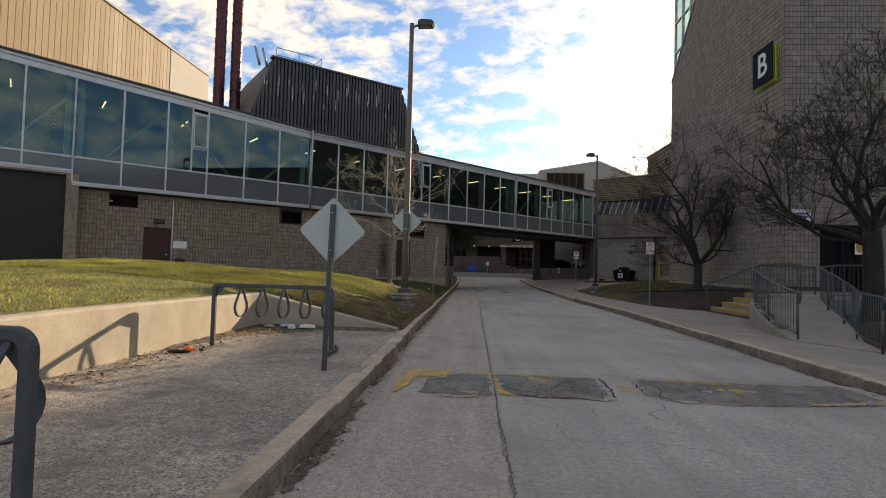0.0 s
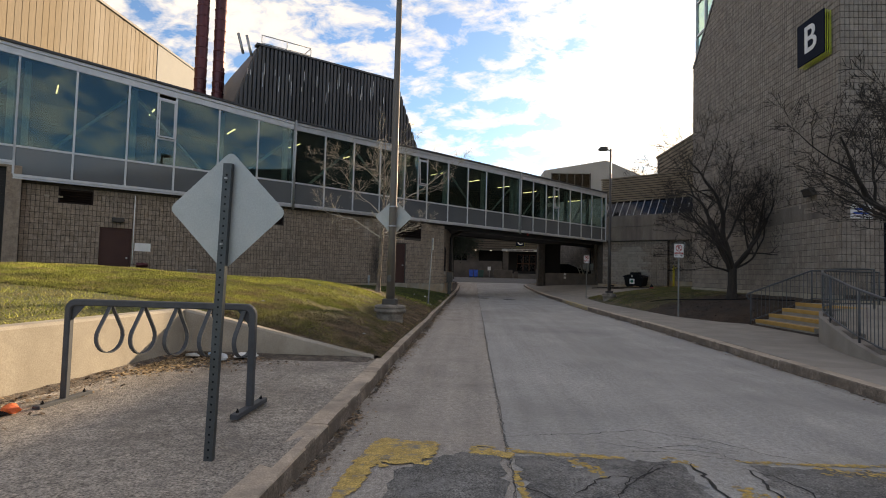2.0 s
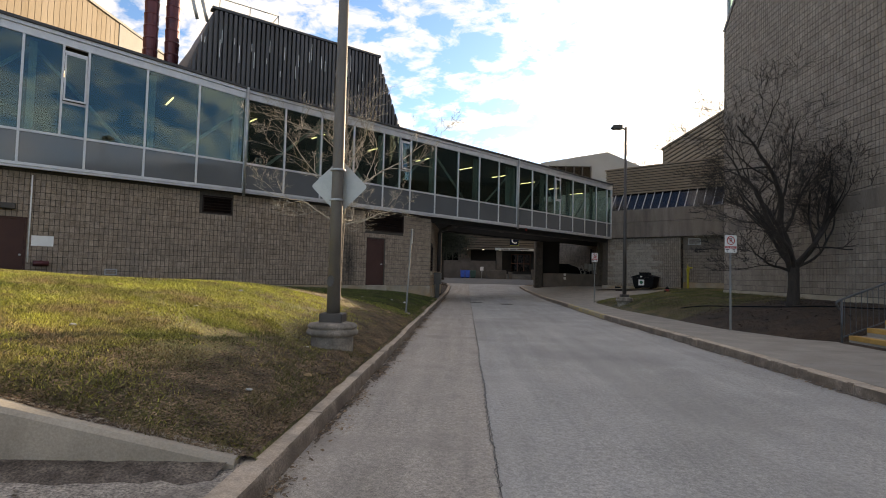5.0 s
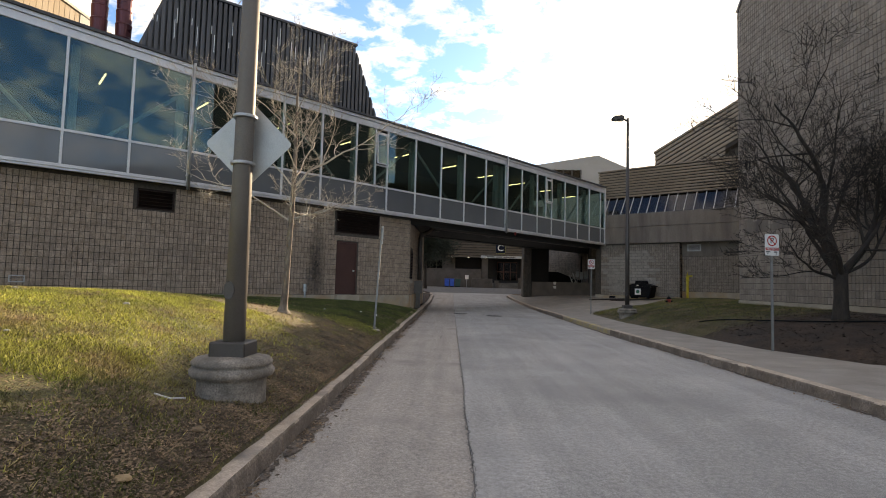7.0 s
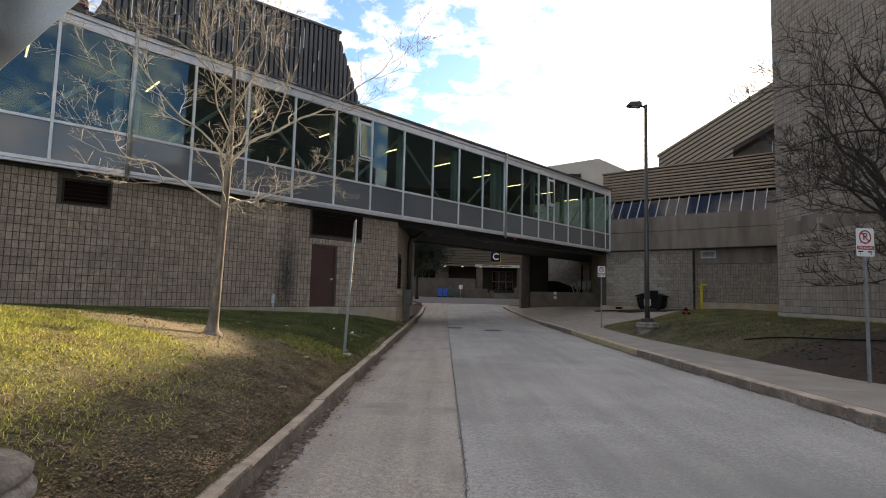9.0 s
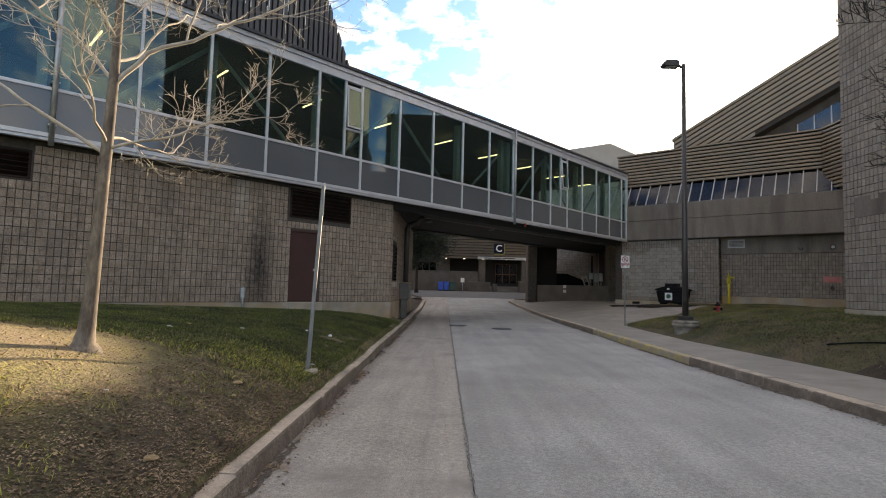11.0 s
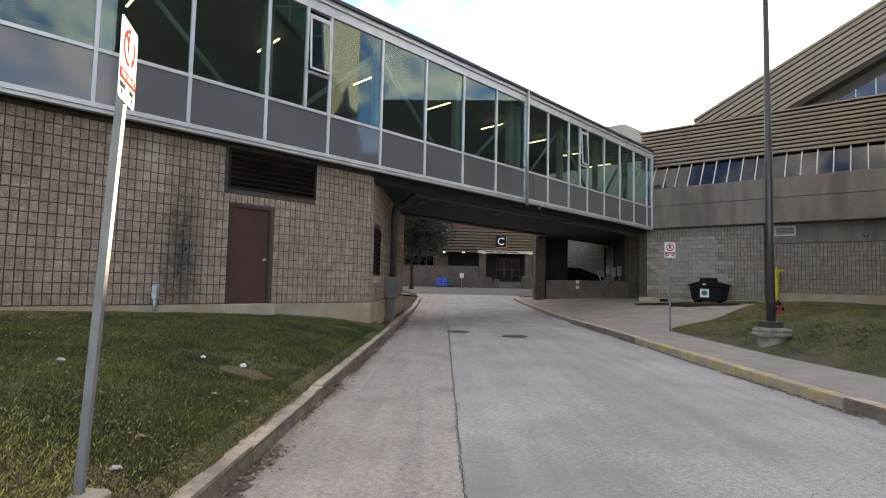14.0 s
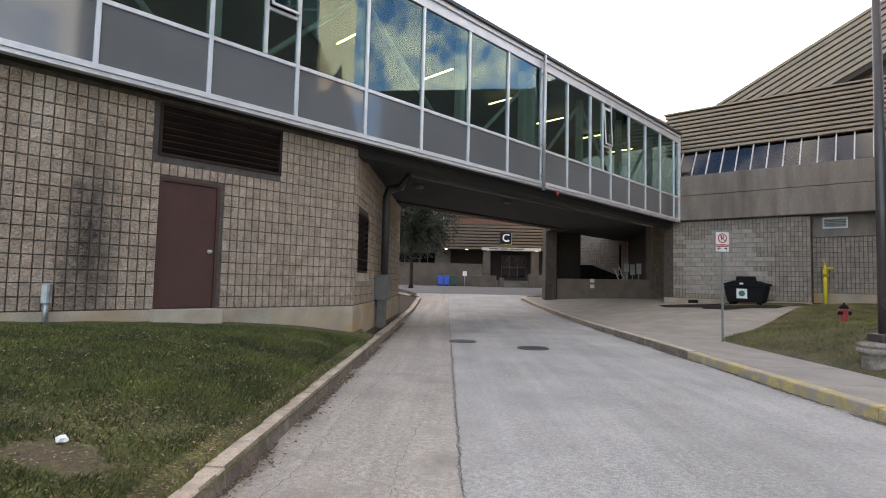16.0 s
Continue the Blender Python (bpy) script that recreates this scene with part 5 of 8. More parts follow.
# the upper storey bends towards the tower
m_bend, l_bend = wall_frame((m_r @ Vector((9.7, 0.70, 0))).to_2d(), ((m_r @ Vector((9.7, 0.70, 0))).x - 0.1, CUT_Y + 0.02))
bm = bmesh.new()
box(bm, 0.02, l_bend, 0.11, 8.0, 6.43, 9.64, m=m_bend)
part("bend_core", bm, M_BRONZE_GAP, hall)
for k in range(-6, 10):
    bm = bmesh.new()
    z = 7.74 + k * 0.19
    box(bm, 0.0, l_bend, 0.0, 0.108, z, z + 0.122, m=m_bend, bevel=0.012)
    part("rib", bm, M_BRONZE, hall)
bm = bmesh.new()
box(bm, 0.0, l_bend, -0.04, 8.0, 9.645, 9.72, m=m_bend)
part("coping", bm, M_BRONZE, hall)
# ribbed cladding above
bm = bmesh.new()
box(bm, -0.5, 9.75, 0.81, 1.3, 7.72, 9.66, m=m_r)
part("cladding_core", bm, M_BRONZE_GAP, hall)
for k in range(10):
    bm = bmesh.new()
    z = 7.74 + k * 0.19
    box(bm, -0.55, 9.7, 0.70, 0.808, z, z + 0.122, m=m_r, bevel=0.012)
    part("rib", bm, M_BRONZE, hall)
bm = bmesh.new()
box(bm, -0.6, 9.7, 0.66, 1.5, 9.645, 9.72, m=m_r)
part("coping", bm, M_BRONZE, hall)
bm = bmesh.new()
box(bm, -0.5, 13.5, 1.304, 12.0, 9.0, 9.55, m=m_r)
part("roof", bm, M_ROOFCAP, hall)

# ---- the raked upper block behind it
m_u, _ = wall_frame((19.4, 59.95), (19.4 + 0.77, 59.95 - 0.638))
UP0, UP1 = 14.2, 21.6
raked = thing("raked_block", m_u @ Vector((6, 0, 9)), "tan ribbed block with a raked underside and windows", "building")
SL = (20.06 - 14.27) / math.hypot(28.26 - 19.44, 52.63 - 59.94)
under_s, under_z, SL2 = 6.2, 13.9, (16.55 - 13.95) / math.hypot(28.2 - 24.16, 52.68 - 56.03)
LEN_U = 14.0
bm = bmesh.new()
prism(bm, [(0.0, 9.0), (6.1, under_z - 0.05), (LEN_U, under_z + SL2 * (LEN_U - 6.1)), (LEN_U, UP0 + SL * LEN_U), (0, UP0)], m_u @ Matrix.Translation((0, 0.10, 0)), 9.0)
part("block_core", bm, M_BRONZE_GAP, raked)
for k in range(20):
    off = k * 0.40
    bm = bmesh.new()
    # each rib follows the rake, cut off at the lower edge
    za = lambda s: UP0 + SL * s - off
    zl = lambda s: 9.0 + (under_z - 9.0) / 6.1 * s if s < 6.1 else under_z + SL2 * (s - 6.1)
    s_end = LEN_U
    s = 0.0
    while s < LEN_U and za(s) - 0.3 > (zl(s) if s >= 6.1 else 8.0):
        s += 0.2
    # the underside is steeper or flatter than the rake: keep what lies above it
    good = [q * 0.2 for q in range(int(LEN_U / 0.2) + 1) if za(q * 0.2) - 0.3 > (zl(q * 0.2) if q * 0.2 >= 6.1 else 8.5)]
    if len(good) < 2:
        continue
    s0, s1 = good[0], good[-1]
    prism(bm, [(s0, za(s0) - 0.27), (s1, za(s1) - 0.27), (s1, za(s1)), (s0, za(s0))], m_u @ Matrix.Translation((0, 0.0, 0)), 0.098)
    part("rib", bm, M_BRONZE, raked)
bm = bmesh.new()
prism(bm, [(-0.1, UP0 + 0.02), (LEN_U, UP0 + SL * LEN_U + 0.02), (LEN_U, UP0 + SL * LEN_U + 0.22), (-0.1, UP0 + 0.22)], m_u @ Matrix.Translation((0, -0.1, 0)), 9.2)
part("coping", bm, M_BRONZE, raked)
bm = bmesh.new()
prism(bm, [(5.0, 8.0), (LEN_U, 8.0), (LEN_U, under_z + SL2 * (LEN_U - 6.1) + 0.2), (6.1, under_z), (5.0, 13.4)], m_u @ Matrix.Translation((0, 1.2, 0)), 7.8)
part("recessed_storey", bm, M_CONCRETE_DARK, raked)
# out of view; added to give the walkway glass a dark reflected skyline
bm = bmesh.new()
prism(bm, [(LEN_U + 0.01, 8.0), (50, 8.0), (50, 27.0), (24, 20.4), (LEN_U + 0.01, 20.2)], m_u @ Matrix.Translation((0, 0.12, 0)), 9.0)
part("long_wing", bm, M_BRONZE_SHADE, raked, "long wing out of view behind the tower, added for reflections")
for k in range(5):
    s = 8.7 + k * 1.05
    lo, hi = under_z + SL2 * (s - 6.1) - 0.75, under_z + SL2 * (s + 0.95 - 6.1) - 0.75
    bm = bmesh.new()
    prism(bm, [(s, lo - 1.9), (s + 0.97, hi - 1.9), (s + 0.97, hi), (s, lo)], m_u @ Matrix.Translation((0, 1.12, 0)), 0.06)
    w = part("window", bm, M_GLASS_DARK, raked, "pane of the window band under the raked soffit")
    bm = bmesh.new()
    box(bm, s - 0.075, s - 0.005, 1.06, 1.19, lo - 1.95, lo, m=m_u)
    part("window_frame", bm, M_ALU_DULL, w)

# ---------------------------------------------------------------- the block tower
tower = thing("block_tower", (14, 24, 0), "tall scored block tower with a lettered sign", "building")
TOWER_TOP = 21.0
m_tw, l_tw = wall_frame((TX, CUT_Y), (TX, TY))
m_tf, l_tf = wall_frame((TX, TY), (TX + 13.0, TY))
bm = bmesh.new()
prism(bm, [(0, 0), (l_tw, 0), (l_tw, TOWER_TOP), (TOWER_TOP - CUT_Z, TOWER_TOP), (0, CUT_Z)], m_tw, 0.4)
tw = part("road_wall", bm, M_MORTAR, tower)
doorB = (snap(12.38 - TX), snap(12.38 - TX) + 1.6, 0.87, 3.3)
bm = bmesh.new()
pierced(bm, m_tf @ Matrix.Translation((0.4, 0, 0)), l_tf - 0.4, 0.0, TOWER_TOP, 0.003, 0.4, [(doorB[0] - 0.4, doorB[1] - 0.4, doorB[2], doorB[3])])
tf = part("front_wall", bm, M_MORTAR, tower)
T_BASE = 1.12
block_wall(tw, m_tw, l_tw, T_BASE, 88, [], M_BLOCK_TOWER, keep=lambda s, z: z < TOWER_TOP and z < CUT_Z + s - 0.05)
block_wall(tf, m_tf, l_tf - 0.1, T_BASE, 60, [doorB], M_BLOCK_TOWER)
bm = bmesh.new()
box(bm, -0.03, l_tw + 0.03, -0.04, -0.002, 0.0, T_BASE - 0.01, m=m_tw)
part("foundation", bm, M_CONCRETE, tw)
bm = bmesh.new()
box(bm, 0.0, l_tf, -0.04, -0.002, 0.0, T_BASE - 0.15, m=m_tf)
part("foundation", bm, M_CONCRETE, tf)
for z in (4.05,):
    bm = bmesh.new()
    box(bm, 0.4, l_tw, -0.022, -0.001, 3.52, 4.05, m=m_tw)
    part("plain_band", bm, M_BEAM, tw, "plain concrete band")
bm = bmesh.new()
box(bm, TX + 0.41, TX + 13, CUT_Y - 0.4, CUT_Y, 0, CUT_Z)
box(bm, TX + 12.6, TX + 13, TY + 0.41, CUT_Y - 0.41, 0, TOWER_TOP)
part("rear_walls", bm, M_BLOCK_TOWER, tower)
# glazed corner above the sloping wall head
bm = bmesh.new()
prism(bm, [(0.1, CUT_Z + 0.4), (TOWER_TOP - CUT_Z - 0.3, TOWER_TOP), (0.1, TOWER_TOP)], m_tw @ Matrix.Translation((0, 0.15, 0)), 0.02)
wg = part("corner_window", bm, M_GLASS, tower, "tall corner window above the sloping wall head")
for k in range(4):
    bm = bmesh.new()
    s = 0.08 + k * 1.05
    box(bm, s - 0.05, s + 0.05, 0.08, 0.2, CUT_Z + s + 0.05, TOWER_TOP, m=m_tw)
    part("mullion", bm, M_ALU, wg)
for k in range(5):
    z = CUT_Z + 1.6 + k * 1.7
    bm = bmesh.new()
    box(bm, 0.1, z - CUT_Z, 0.09, 0.19, z - 0.04, z + 0.04, m=m_tw)
    part("transom", bm, M_ALU, wg)
bm = bmesh.new()
box(bm, TX + 0.9, TX + 12.5, TY + 1, CUT_Y - 0.3, CUT_Z - 0.5, TOWER_TOP - 0.3)
part("inner_core", bm, M_PALE, tower)
bm = bmesh.new()
prism(bm, [(-0.05, CUT_Z), (0.1, CUT_Z - 0.05), (TOWER_TOP - CUT_Z, TOWER_TOP), (TOWER_TOP - CUT_Z - 0.12, TOWER_TOP)], m_tw @ Matrix.Translation((0, -0.05, 0)), 0.5)
part("wall_head_trim", bm, M_LAMP_DARK, tower, "dark metal trim")
# the doorway of the tower
bm = bmesh.new()
for bx in ((doorB[0], doorB[0] + 0.07, 0.05, 0.15, doorB[2], doorB[3]), (doorB[1] - 0.07, doorB[1], 0.05, 0.15, doorB[2], doorB[3]), (doorB[0], doorB[1], 0.05, 0.15, doorB[3] - 0.07, doorB[3]),
           ((doorB[0] + doorB[1]) / 2 - 0.05, (doorB[0] + doorB[1]) / 2 + 0.05, 0.05, 0.15, doorB[2], doorB[3] - 0.07)):
    box(bm, *bx, m=m_tf)
td = part("tower_door", bm, M_NAVY, tower, "dark navy glazed entrance door")
bm = bmesh.new()
box(bm, doorB[0] + 0.07, doorB[1] - 0.07, 0.09, 0.1, doorB[2], doorB[3] - 0.07, m=m_tf)
part("pane", bm, M_GLASS_DARK, td)
bm = bmesh.new()
box(bm, doorB[0] + 0.02, doorB[1] - 0.02, 0.9, 0.95, doorB[2], doorB[3], m=m_tf)
part("lobby_wall", bm, M_NAVY, td)

# ---------------------------------------------------------------- an unseen plain block behind the road's start, added to darken glass reflections
rear = thing("rear_block", (32, -14, 0), "tall plain brown block out of view, added to darken glass reflections", "building")
bm = bmesh.new()
box(bm, 38.0, 80.0, -70.0, 8.0, 0.0, 15.0)
part("walls", bm, M_BLOCK_TOWER, rear)
bm = bmesh.new()
box(bm, 37.8, 80.2, -70.2, 8.2, 15.004, 15.5)
part("coping", bm, M_BEAM, rear)

# ---------------------------------------------------------------- the buildings behind the walkway
trap = thing("louvred_plant_house", (-9, 36, 8), "charcoal plant house with upright fins and sloping sides", "building")
TL, TR, BR, BL = Vector((-13.14, 33.83, 15.1)), Vector((-5.55, 39.9, 15.0)), Vector((-2.9, 42.3, 8.3)), Vector((-15.6, 31.6, 8.3))
u_t = (TR - TL)
u_t.z = 0
u_t.normalize()
m_t = Matrix(((u_t.x, -u_t.y, 0, TL.x), (u_t.y, u_t.x, 0, TL.y), (0, 0, 1, 0), (0, 0, 0, 1)))
top_w = 9.7
bm = bmesh.new()
left_out, right_out = -2.6, top_w + 3.0
zt, zb = 15.05, 7.8
a = [(0, 0.35, zt), (top_w, 0.35, zt), (right_out, 0.0, zb), (left_out, 0.0, zb)]
b = [(0.0, 7, zt), (top_w, 7, zt), (right_out, 9.0, zb), (left_out - 1.5, 9.0, zb)]
va = [bm.verts.new(m_t @ Vector(p)) for p in a]
vb = [bm.verts.new(m_t @ Vector(p)) for p in b]
bm.faces.new(va[::-1])
bm.faces.new(vb)
for i in range(4):
    bm.faces.new((va[i], va[(i + 1) % 4], vb[(i + 1) % 4], vb[i]))
bmesh.ops.recalc_face_normals(bm, faces=bm.faces)
part("plant_house_body", bm, M_SLAT_SIDE, trap, "charcoal sheet sides")
random.seed(4)
for k in range(62):
    s = left_out + 0.1 + k * (right_out - left_out) / 62
    top = zt if 0 <= s <= top_w else (zb + (zt - zb) * (s - left_out) / (0 - left_out) if s < 0 else zt - (zt - zb) * (s - top_w) / (right_out - top_w))
    if top - zb < 0.4:
        continue
    bm = bmesh.new()

    def head(q):
        return zt if 0 <= q <= top_w else (zb + (zt - zb) * (q - left_out) / (0 - left_out) if q < 0 else zt - (zt - zb) * (q - top_w) / (right_out - top_w))

    prism(bm, [(s, zb), (s + 0.155, zb), (s + 0.155, max(zb + 0.1, head(s + 0.155) - 0.05)), (s, max(zb + 0.1, head(s) - 0.05))], m_t @ Matrix.Translation((0, -0.12, 0)), 0.18)
    bmesh.ops.recalc_face_normals(bm, faces=bm.faces)
    part("fin", bm, M_SLAT, trap)
bm = bmesh.new()
box(bm, -0.15, top_w + 0.15, -0.16, 0.4, zt - 0.02, zt + 0.1, m=m_t)
part("roof_edge", bm, M_SLAT, trap)
# white strips laid on the fins stand for light showing through gaps
for k in range(24):
    s = -0.6 + (k // 2) * 0.82 + (k % 2) * 0.17 + random.uniform(-0.06, 0.06)
    h = random.uniform(0.25, 1.1)
    bm = bmesh.new()
    z0 = zt - 1.3 - random.uniform(0, 1.6)
    box(bm, s, s + 0.032, -0.135, -0.121, z0, z0 + h, m=m_t)
    part("gap_light_strip", bm, M_WHITE, trap, "white strip standing for light in a fin gap")
# roof rail and cowls
rail = thing("roof_guardrail", m_t @ Vector((1.5, 1, zt)), "thin grey guardrail on the plant house roof", "railing")
bm = bmesh.new()
for zz in (zt + 0.55, zt + 1.05):
    tube(bm, [m_t @ Vector((0.4, 0.8, zz)), m_t @ Vector((3.6, 0.8, zz)), m_t @ Vector((3.6, 4.0, zz))], 0.03, 6)
part("rail", bm, M_STEEL, rail)
for s in (0.4, 2.0, 3.6):
    bm = bmesh.new()
    tube(bm, [m_t @ Vector((s, 0.8, zt)), m_t @ Vector((s, 0.8, zt + 1.05))], 0.03, 6)
    part("post", bm, M_STEEL, rail)
for s, lean_x in ((-0.7, -0.35), (-0.2, -0.35)):
    bm = bmesh.new()
    q = m_t @ Vector((s, 0.8, zt - 0.4))
    tube(bm, [q, q + Vector((lean_x, 0, 1.25))], 0.09, 8)
    t = thing("vent_cowl", q, "leaning grey flue pipe on the plant house", "flue", "flue pipes")
    part("flue", bm, M_STEEL, t)
# twin stacks
for x, y in ((-17.9, 36.0), (-17.0, 36.6)):
    bm = bmesh.new()
    prof = []
    z = 4.0
    while z < 31:
        prof += [(0.36, z), (0.385, z + 0.55), (0.40, z + 0.6), (0.36, z + 0.66)]
        z += 0.7
    lathe(bm, prof, (x, y, 0), 20)
    t = thing("exhaust_stack", (x, y, 7), "tall maroon metal exhaust stack with ring seams", "chimney", "exhaust stacks")
    part("stack_pipe", bm, M_STACK, t)
# the great sunlit shed
shed = thing("ribbed_shed", (-40, 45, 0), "huge tan sheet metal shed with a sloping roof line", "building")
SHX = -33.0
m_sh, ls = wall_frame((SHX, 14.0), (SHX, 55.2))
m_sh = Matrix.Translation((SHX, 14.0, 0)) @ Matrix(((0, -1, 0, 0), (1, 0, 0, 0), (0, 0, 1, 0), (0, 0, 0, 1)))
bm = bmesh.new()
box(bm, 0, ls, 0.15, 26, 0, 24.5, m=m_sh)
part("shed_core", bm, M_GOLD, shed)
for k in range(68):
    s = k * ls / 68
    bm = bmesh.new()
    box(bm, s + 0.006, s + ls / 68 - 0.006, 0.10, 0.148, 6, 24.5, m=m_sh, bevel=0.02)
    part("sheet_rib", bm, M_GOLD, shed)
bm = bmesh.new()
box(bm, 0, ls + 8.2, -0.05, 0.5, 24.505, 24.72, m=m_sh)
part("roof_edge", bm, M_PALE, shed)
bm = bmesh.new()
box(bm, ls + 0.003, ls + 8.2, 0.05, 24, 0, 24.5, m=m_sh)
part("shed_end", bm, M_PALE, shed, "pale end bay of the shed")

# pale blocks far behind the walkway end
far = thing("pale_far_block", (14, 64, 0), "pale rendered block with a window and sloping parapet", "building")
m_f, _ = wall_frame((7.6, 60.5), (21.5, 60.5))
bm = bmesh.new()
prism(bm, [(1.4, 0), (14, 0), (14, 11.0), (10.2, 12.6), (6.6, 14.1), (0.5, 13.0), (0, 12.9), (0, 9), (1.4, 9)], m_f, 9)
part("block_wall", bm, M_PALE, far)
bm = bmesh.new()
box(bm, 0.8, 5.0, -0.05, -0.02, 10.8, 12.6, m=m_f)
wf = part("window", bm, M_GLASS_SHADE, far)
bm = bmesh.new()
box(bm, 0.8, 5.0, -0.018, -0.003, 10.8, 12.6, m=m_f)
part("window_backing", bm, M_ROLLER, wf)
for k in range(6):
    bm = bmesh.new()
    box(bm, 0.76 + k * 0.82, 0.86 + k * 0.82, -0.12, -0.052, 10.75, 12.65, m=m_f)
    part("window_frame", bm, M_FRAME_DARK, wf)
bm = bmesh.new()
box(bm, -3.2, 5.0, 34.0, 40.0, 0.0, 18.7, m=m_f)
part("low_block", bm, M_PALE, far)

# ---------------------------------------------------------------- the entrance building beyond the overpass
CY = 80.0
ent = thing("entrance_building", (4, CY, 1.3), "tan ribbed entrance building with a canopy and steps", "building")
m_c, _ = wall_frame((-14, CY), (24, CY))
CZ = road_z(76) - 0.1


def cs(x):
    return x + 14


bm = bmesh.new()
box(bm, cs(-0.2), cs(24), 0.0, 0.6, 5.1, 7.75, m=m_c)
part("fascia_core", bm, M_BRONZE_GAP, ent)
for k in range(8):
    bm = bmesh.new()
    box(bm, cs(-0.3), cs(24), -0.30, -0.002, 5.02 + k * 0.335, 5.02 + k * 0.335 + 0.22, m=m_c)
    part("rib", bm, M_BRONZE_SHADE, ent)
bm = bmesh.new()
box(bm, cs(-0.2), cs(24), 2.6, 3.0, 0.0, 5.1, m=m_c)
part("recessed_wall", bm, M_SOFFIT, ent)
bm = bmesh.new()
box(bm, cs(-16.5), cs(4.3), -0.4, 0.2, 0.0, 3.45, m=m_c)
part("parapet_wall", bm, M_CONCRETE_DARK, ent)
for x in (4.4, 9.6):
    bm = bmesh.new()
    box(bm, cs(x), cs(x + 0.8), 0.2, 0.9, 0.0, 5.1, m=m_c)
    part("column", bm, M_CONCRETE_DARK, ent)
bm = bmesh.new()
box(bm, cs(4.2), cs(10.5), -0.5, 0.3, 4.95, 5.25, m=m_c)
part("canopy_sign_board", bm, M_SIGNBACK, ent, "pale canopy board with worn lettering")
bm = bmesh.new()
for a, b in ((5.0, 6.0), (6.15, 7.0), (7.15, 8.7)):
    box(bm, cs(a), cs(b), -0.51, -0.502, 5.04, 5.16, m=m_c)
part("lettering_bar", bm, M_FRAME_DARK, ent)
for x in (6.6, 7.5, 8.4):
    bm = bmesh.new()
    for bx in ((x, x + 0.05, 2.4, 2.5, 2.2, 4.6), (x + 0.85, x + 0.9, 2.4, 2.5, 2.2, 4.6), (x, x + 0.9, 2.4, 2.5, 4.5, 4.6), (x, x + 0.9, 2.4, 2.5, 3.2, 3.3)):
        box(bm, cs(bx[0]), cs(bx[1]), *bx[2:], m=m_c)
    dr = part("entrance_door", bm, M_BRICK_RED, ent, "brown framed glass entrance door")
    bm = bmesh.new()
    box(bm, cs(x + 0.05), cs(x + 0.85), 2.44, 2.46, 2.2, 4.5, m=m_c)
    part("pane", bm, M_GLASS_DARK, dr)
for k in range(5):
    bm = bmesh.new()
    box(bm, cs(4.6), cs(14), -2.4 + k * 0.4, 2.5, CZ - 0.3, CZ + 0.15 + k * 0.16, m=m_c)
    part("step", bm, M_ROAD_SHADE, ent)
bm = bmesh.new()
box(bm, cs(1.1), cs(24), 3.2, 12, 7.0, 8.9, m=m_c)
part("upper_storey", bm, M_BRICK_RED, ent, "red-brown brick upper storey")
# hidden mass added to keep the sun off the road beyond the walkway
bm = bmesh.new()
box(bm, cs(-16), cs(24), 3.0, 12, 8.91, 13.0, m=m_c)
part("unseen_upper_block", bm, M_BRICK_RED, ent)
bm = bmesh.new()
box(bm, cs(-0.2), cs(24), 0.61, 12, 5.11, 5.5, m=m_c)
part("canopy_roof", bm, M_SOFFIT, ent)
# the wing's unseen top is raised to shut sky light out
bm = bmesh.new()
box(bm, cs(-30), cs(0.9), 2.0, 10, 0.0, 12.0, m=m_c)
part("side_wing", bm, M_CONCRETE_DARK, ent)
for k in range(5):
    bm = bmesh.new()
    box(bm, cs(-5.0 + k * 0.85), cs(-4.25 + k * 0.85), 1.94, 1.99, 3.5, 4.6, m=m_c)
    part("window", bm, M_GLASS_DARK, ent)
for a, b, z in ((3.0, 5.6, 2.2), (5.9, 6.4, 2.0), (8.9, 11.0, 2.4)):
    bm = bmesh.new()
    box(bm, cs(a), cs(b), -2.6, -1.9, 0.8, z, m=m_c, bevel=0.03)
    part("planter_wall", bm, M_CONCRETE_DARK, ent)
for x in (0.4, 2.6, 4.9, 7.8, 10.1):
    bm = bmesh.new()
    box(bm, cs(x) - 0.13, cs(x) + 0.13, -0.2, 0.1, 4.94, 5.03, m=m_c)
    part("canopy_lamp", bm, M_CANOPY_LAMP, ent, "lit canopy lamp")
structure(sheet("forecourt", steps(-30, 30, 3), steps(75.5, 84, 1.5), lambda x, y: CZ + 0.1, M_ROAD_SHADE), "pale concrete forecourt of the entrance", "pavement")

# ---------------------------------------------------------------- road surface wear
def ragged(outline, rough, seed):
    """An outline with its edges broken up."""
    rnd = random.Random(seed)
    pts = []
    for i, p in enumerate(outline):
        q = outline[(i + 1) % len(outline)]
        d = math.dist(p, q)
        k = max(1, int(d / 0.07))
        for j in range(k):
            f = j / k
            pts.append((p[0] + (q[0] - p[0]) * f + rnd.uniform(-rough, rough), p[1] + (q[1] - p[1]) * f + rnd.uniform(-rough, rough)))
    return pts


def decal(name, outline, lift, material, label, category, rough=0.03, seed=1, parent=None):
    bm = bmesh.new()
    pts = ragged(outline, rough, seed)
    vs = [bm.verts.new((x, y, 0)) for x, y in pts]
    f = bm.faces.new(vs)
    bmesh.ops.triangulate(bm, faces=[f])
    bmesh.ops.subdivide_edges(bm, edges=[e for e in bm.edges if e.calc_length() > 0.25], cuts=2, use_grid_fill=True)
    for v in bm.verts:
        v.co.z = road_top(v.co.x, v.co.y) + lift
    bmesh.ops.recalc_face_normals(bm, faces=bm.faces)
    for f in bm.faces:
        if f.normal.z < 0:
            f.normal_flip()
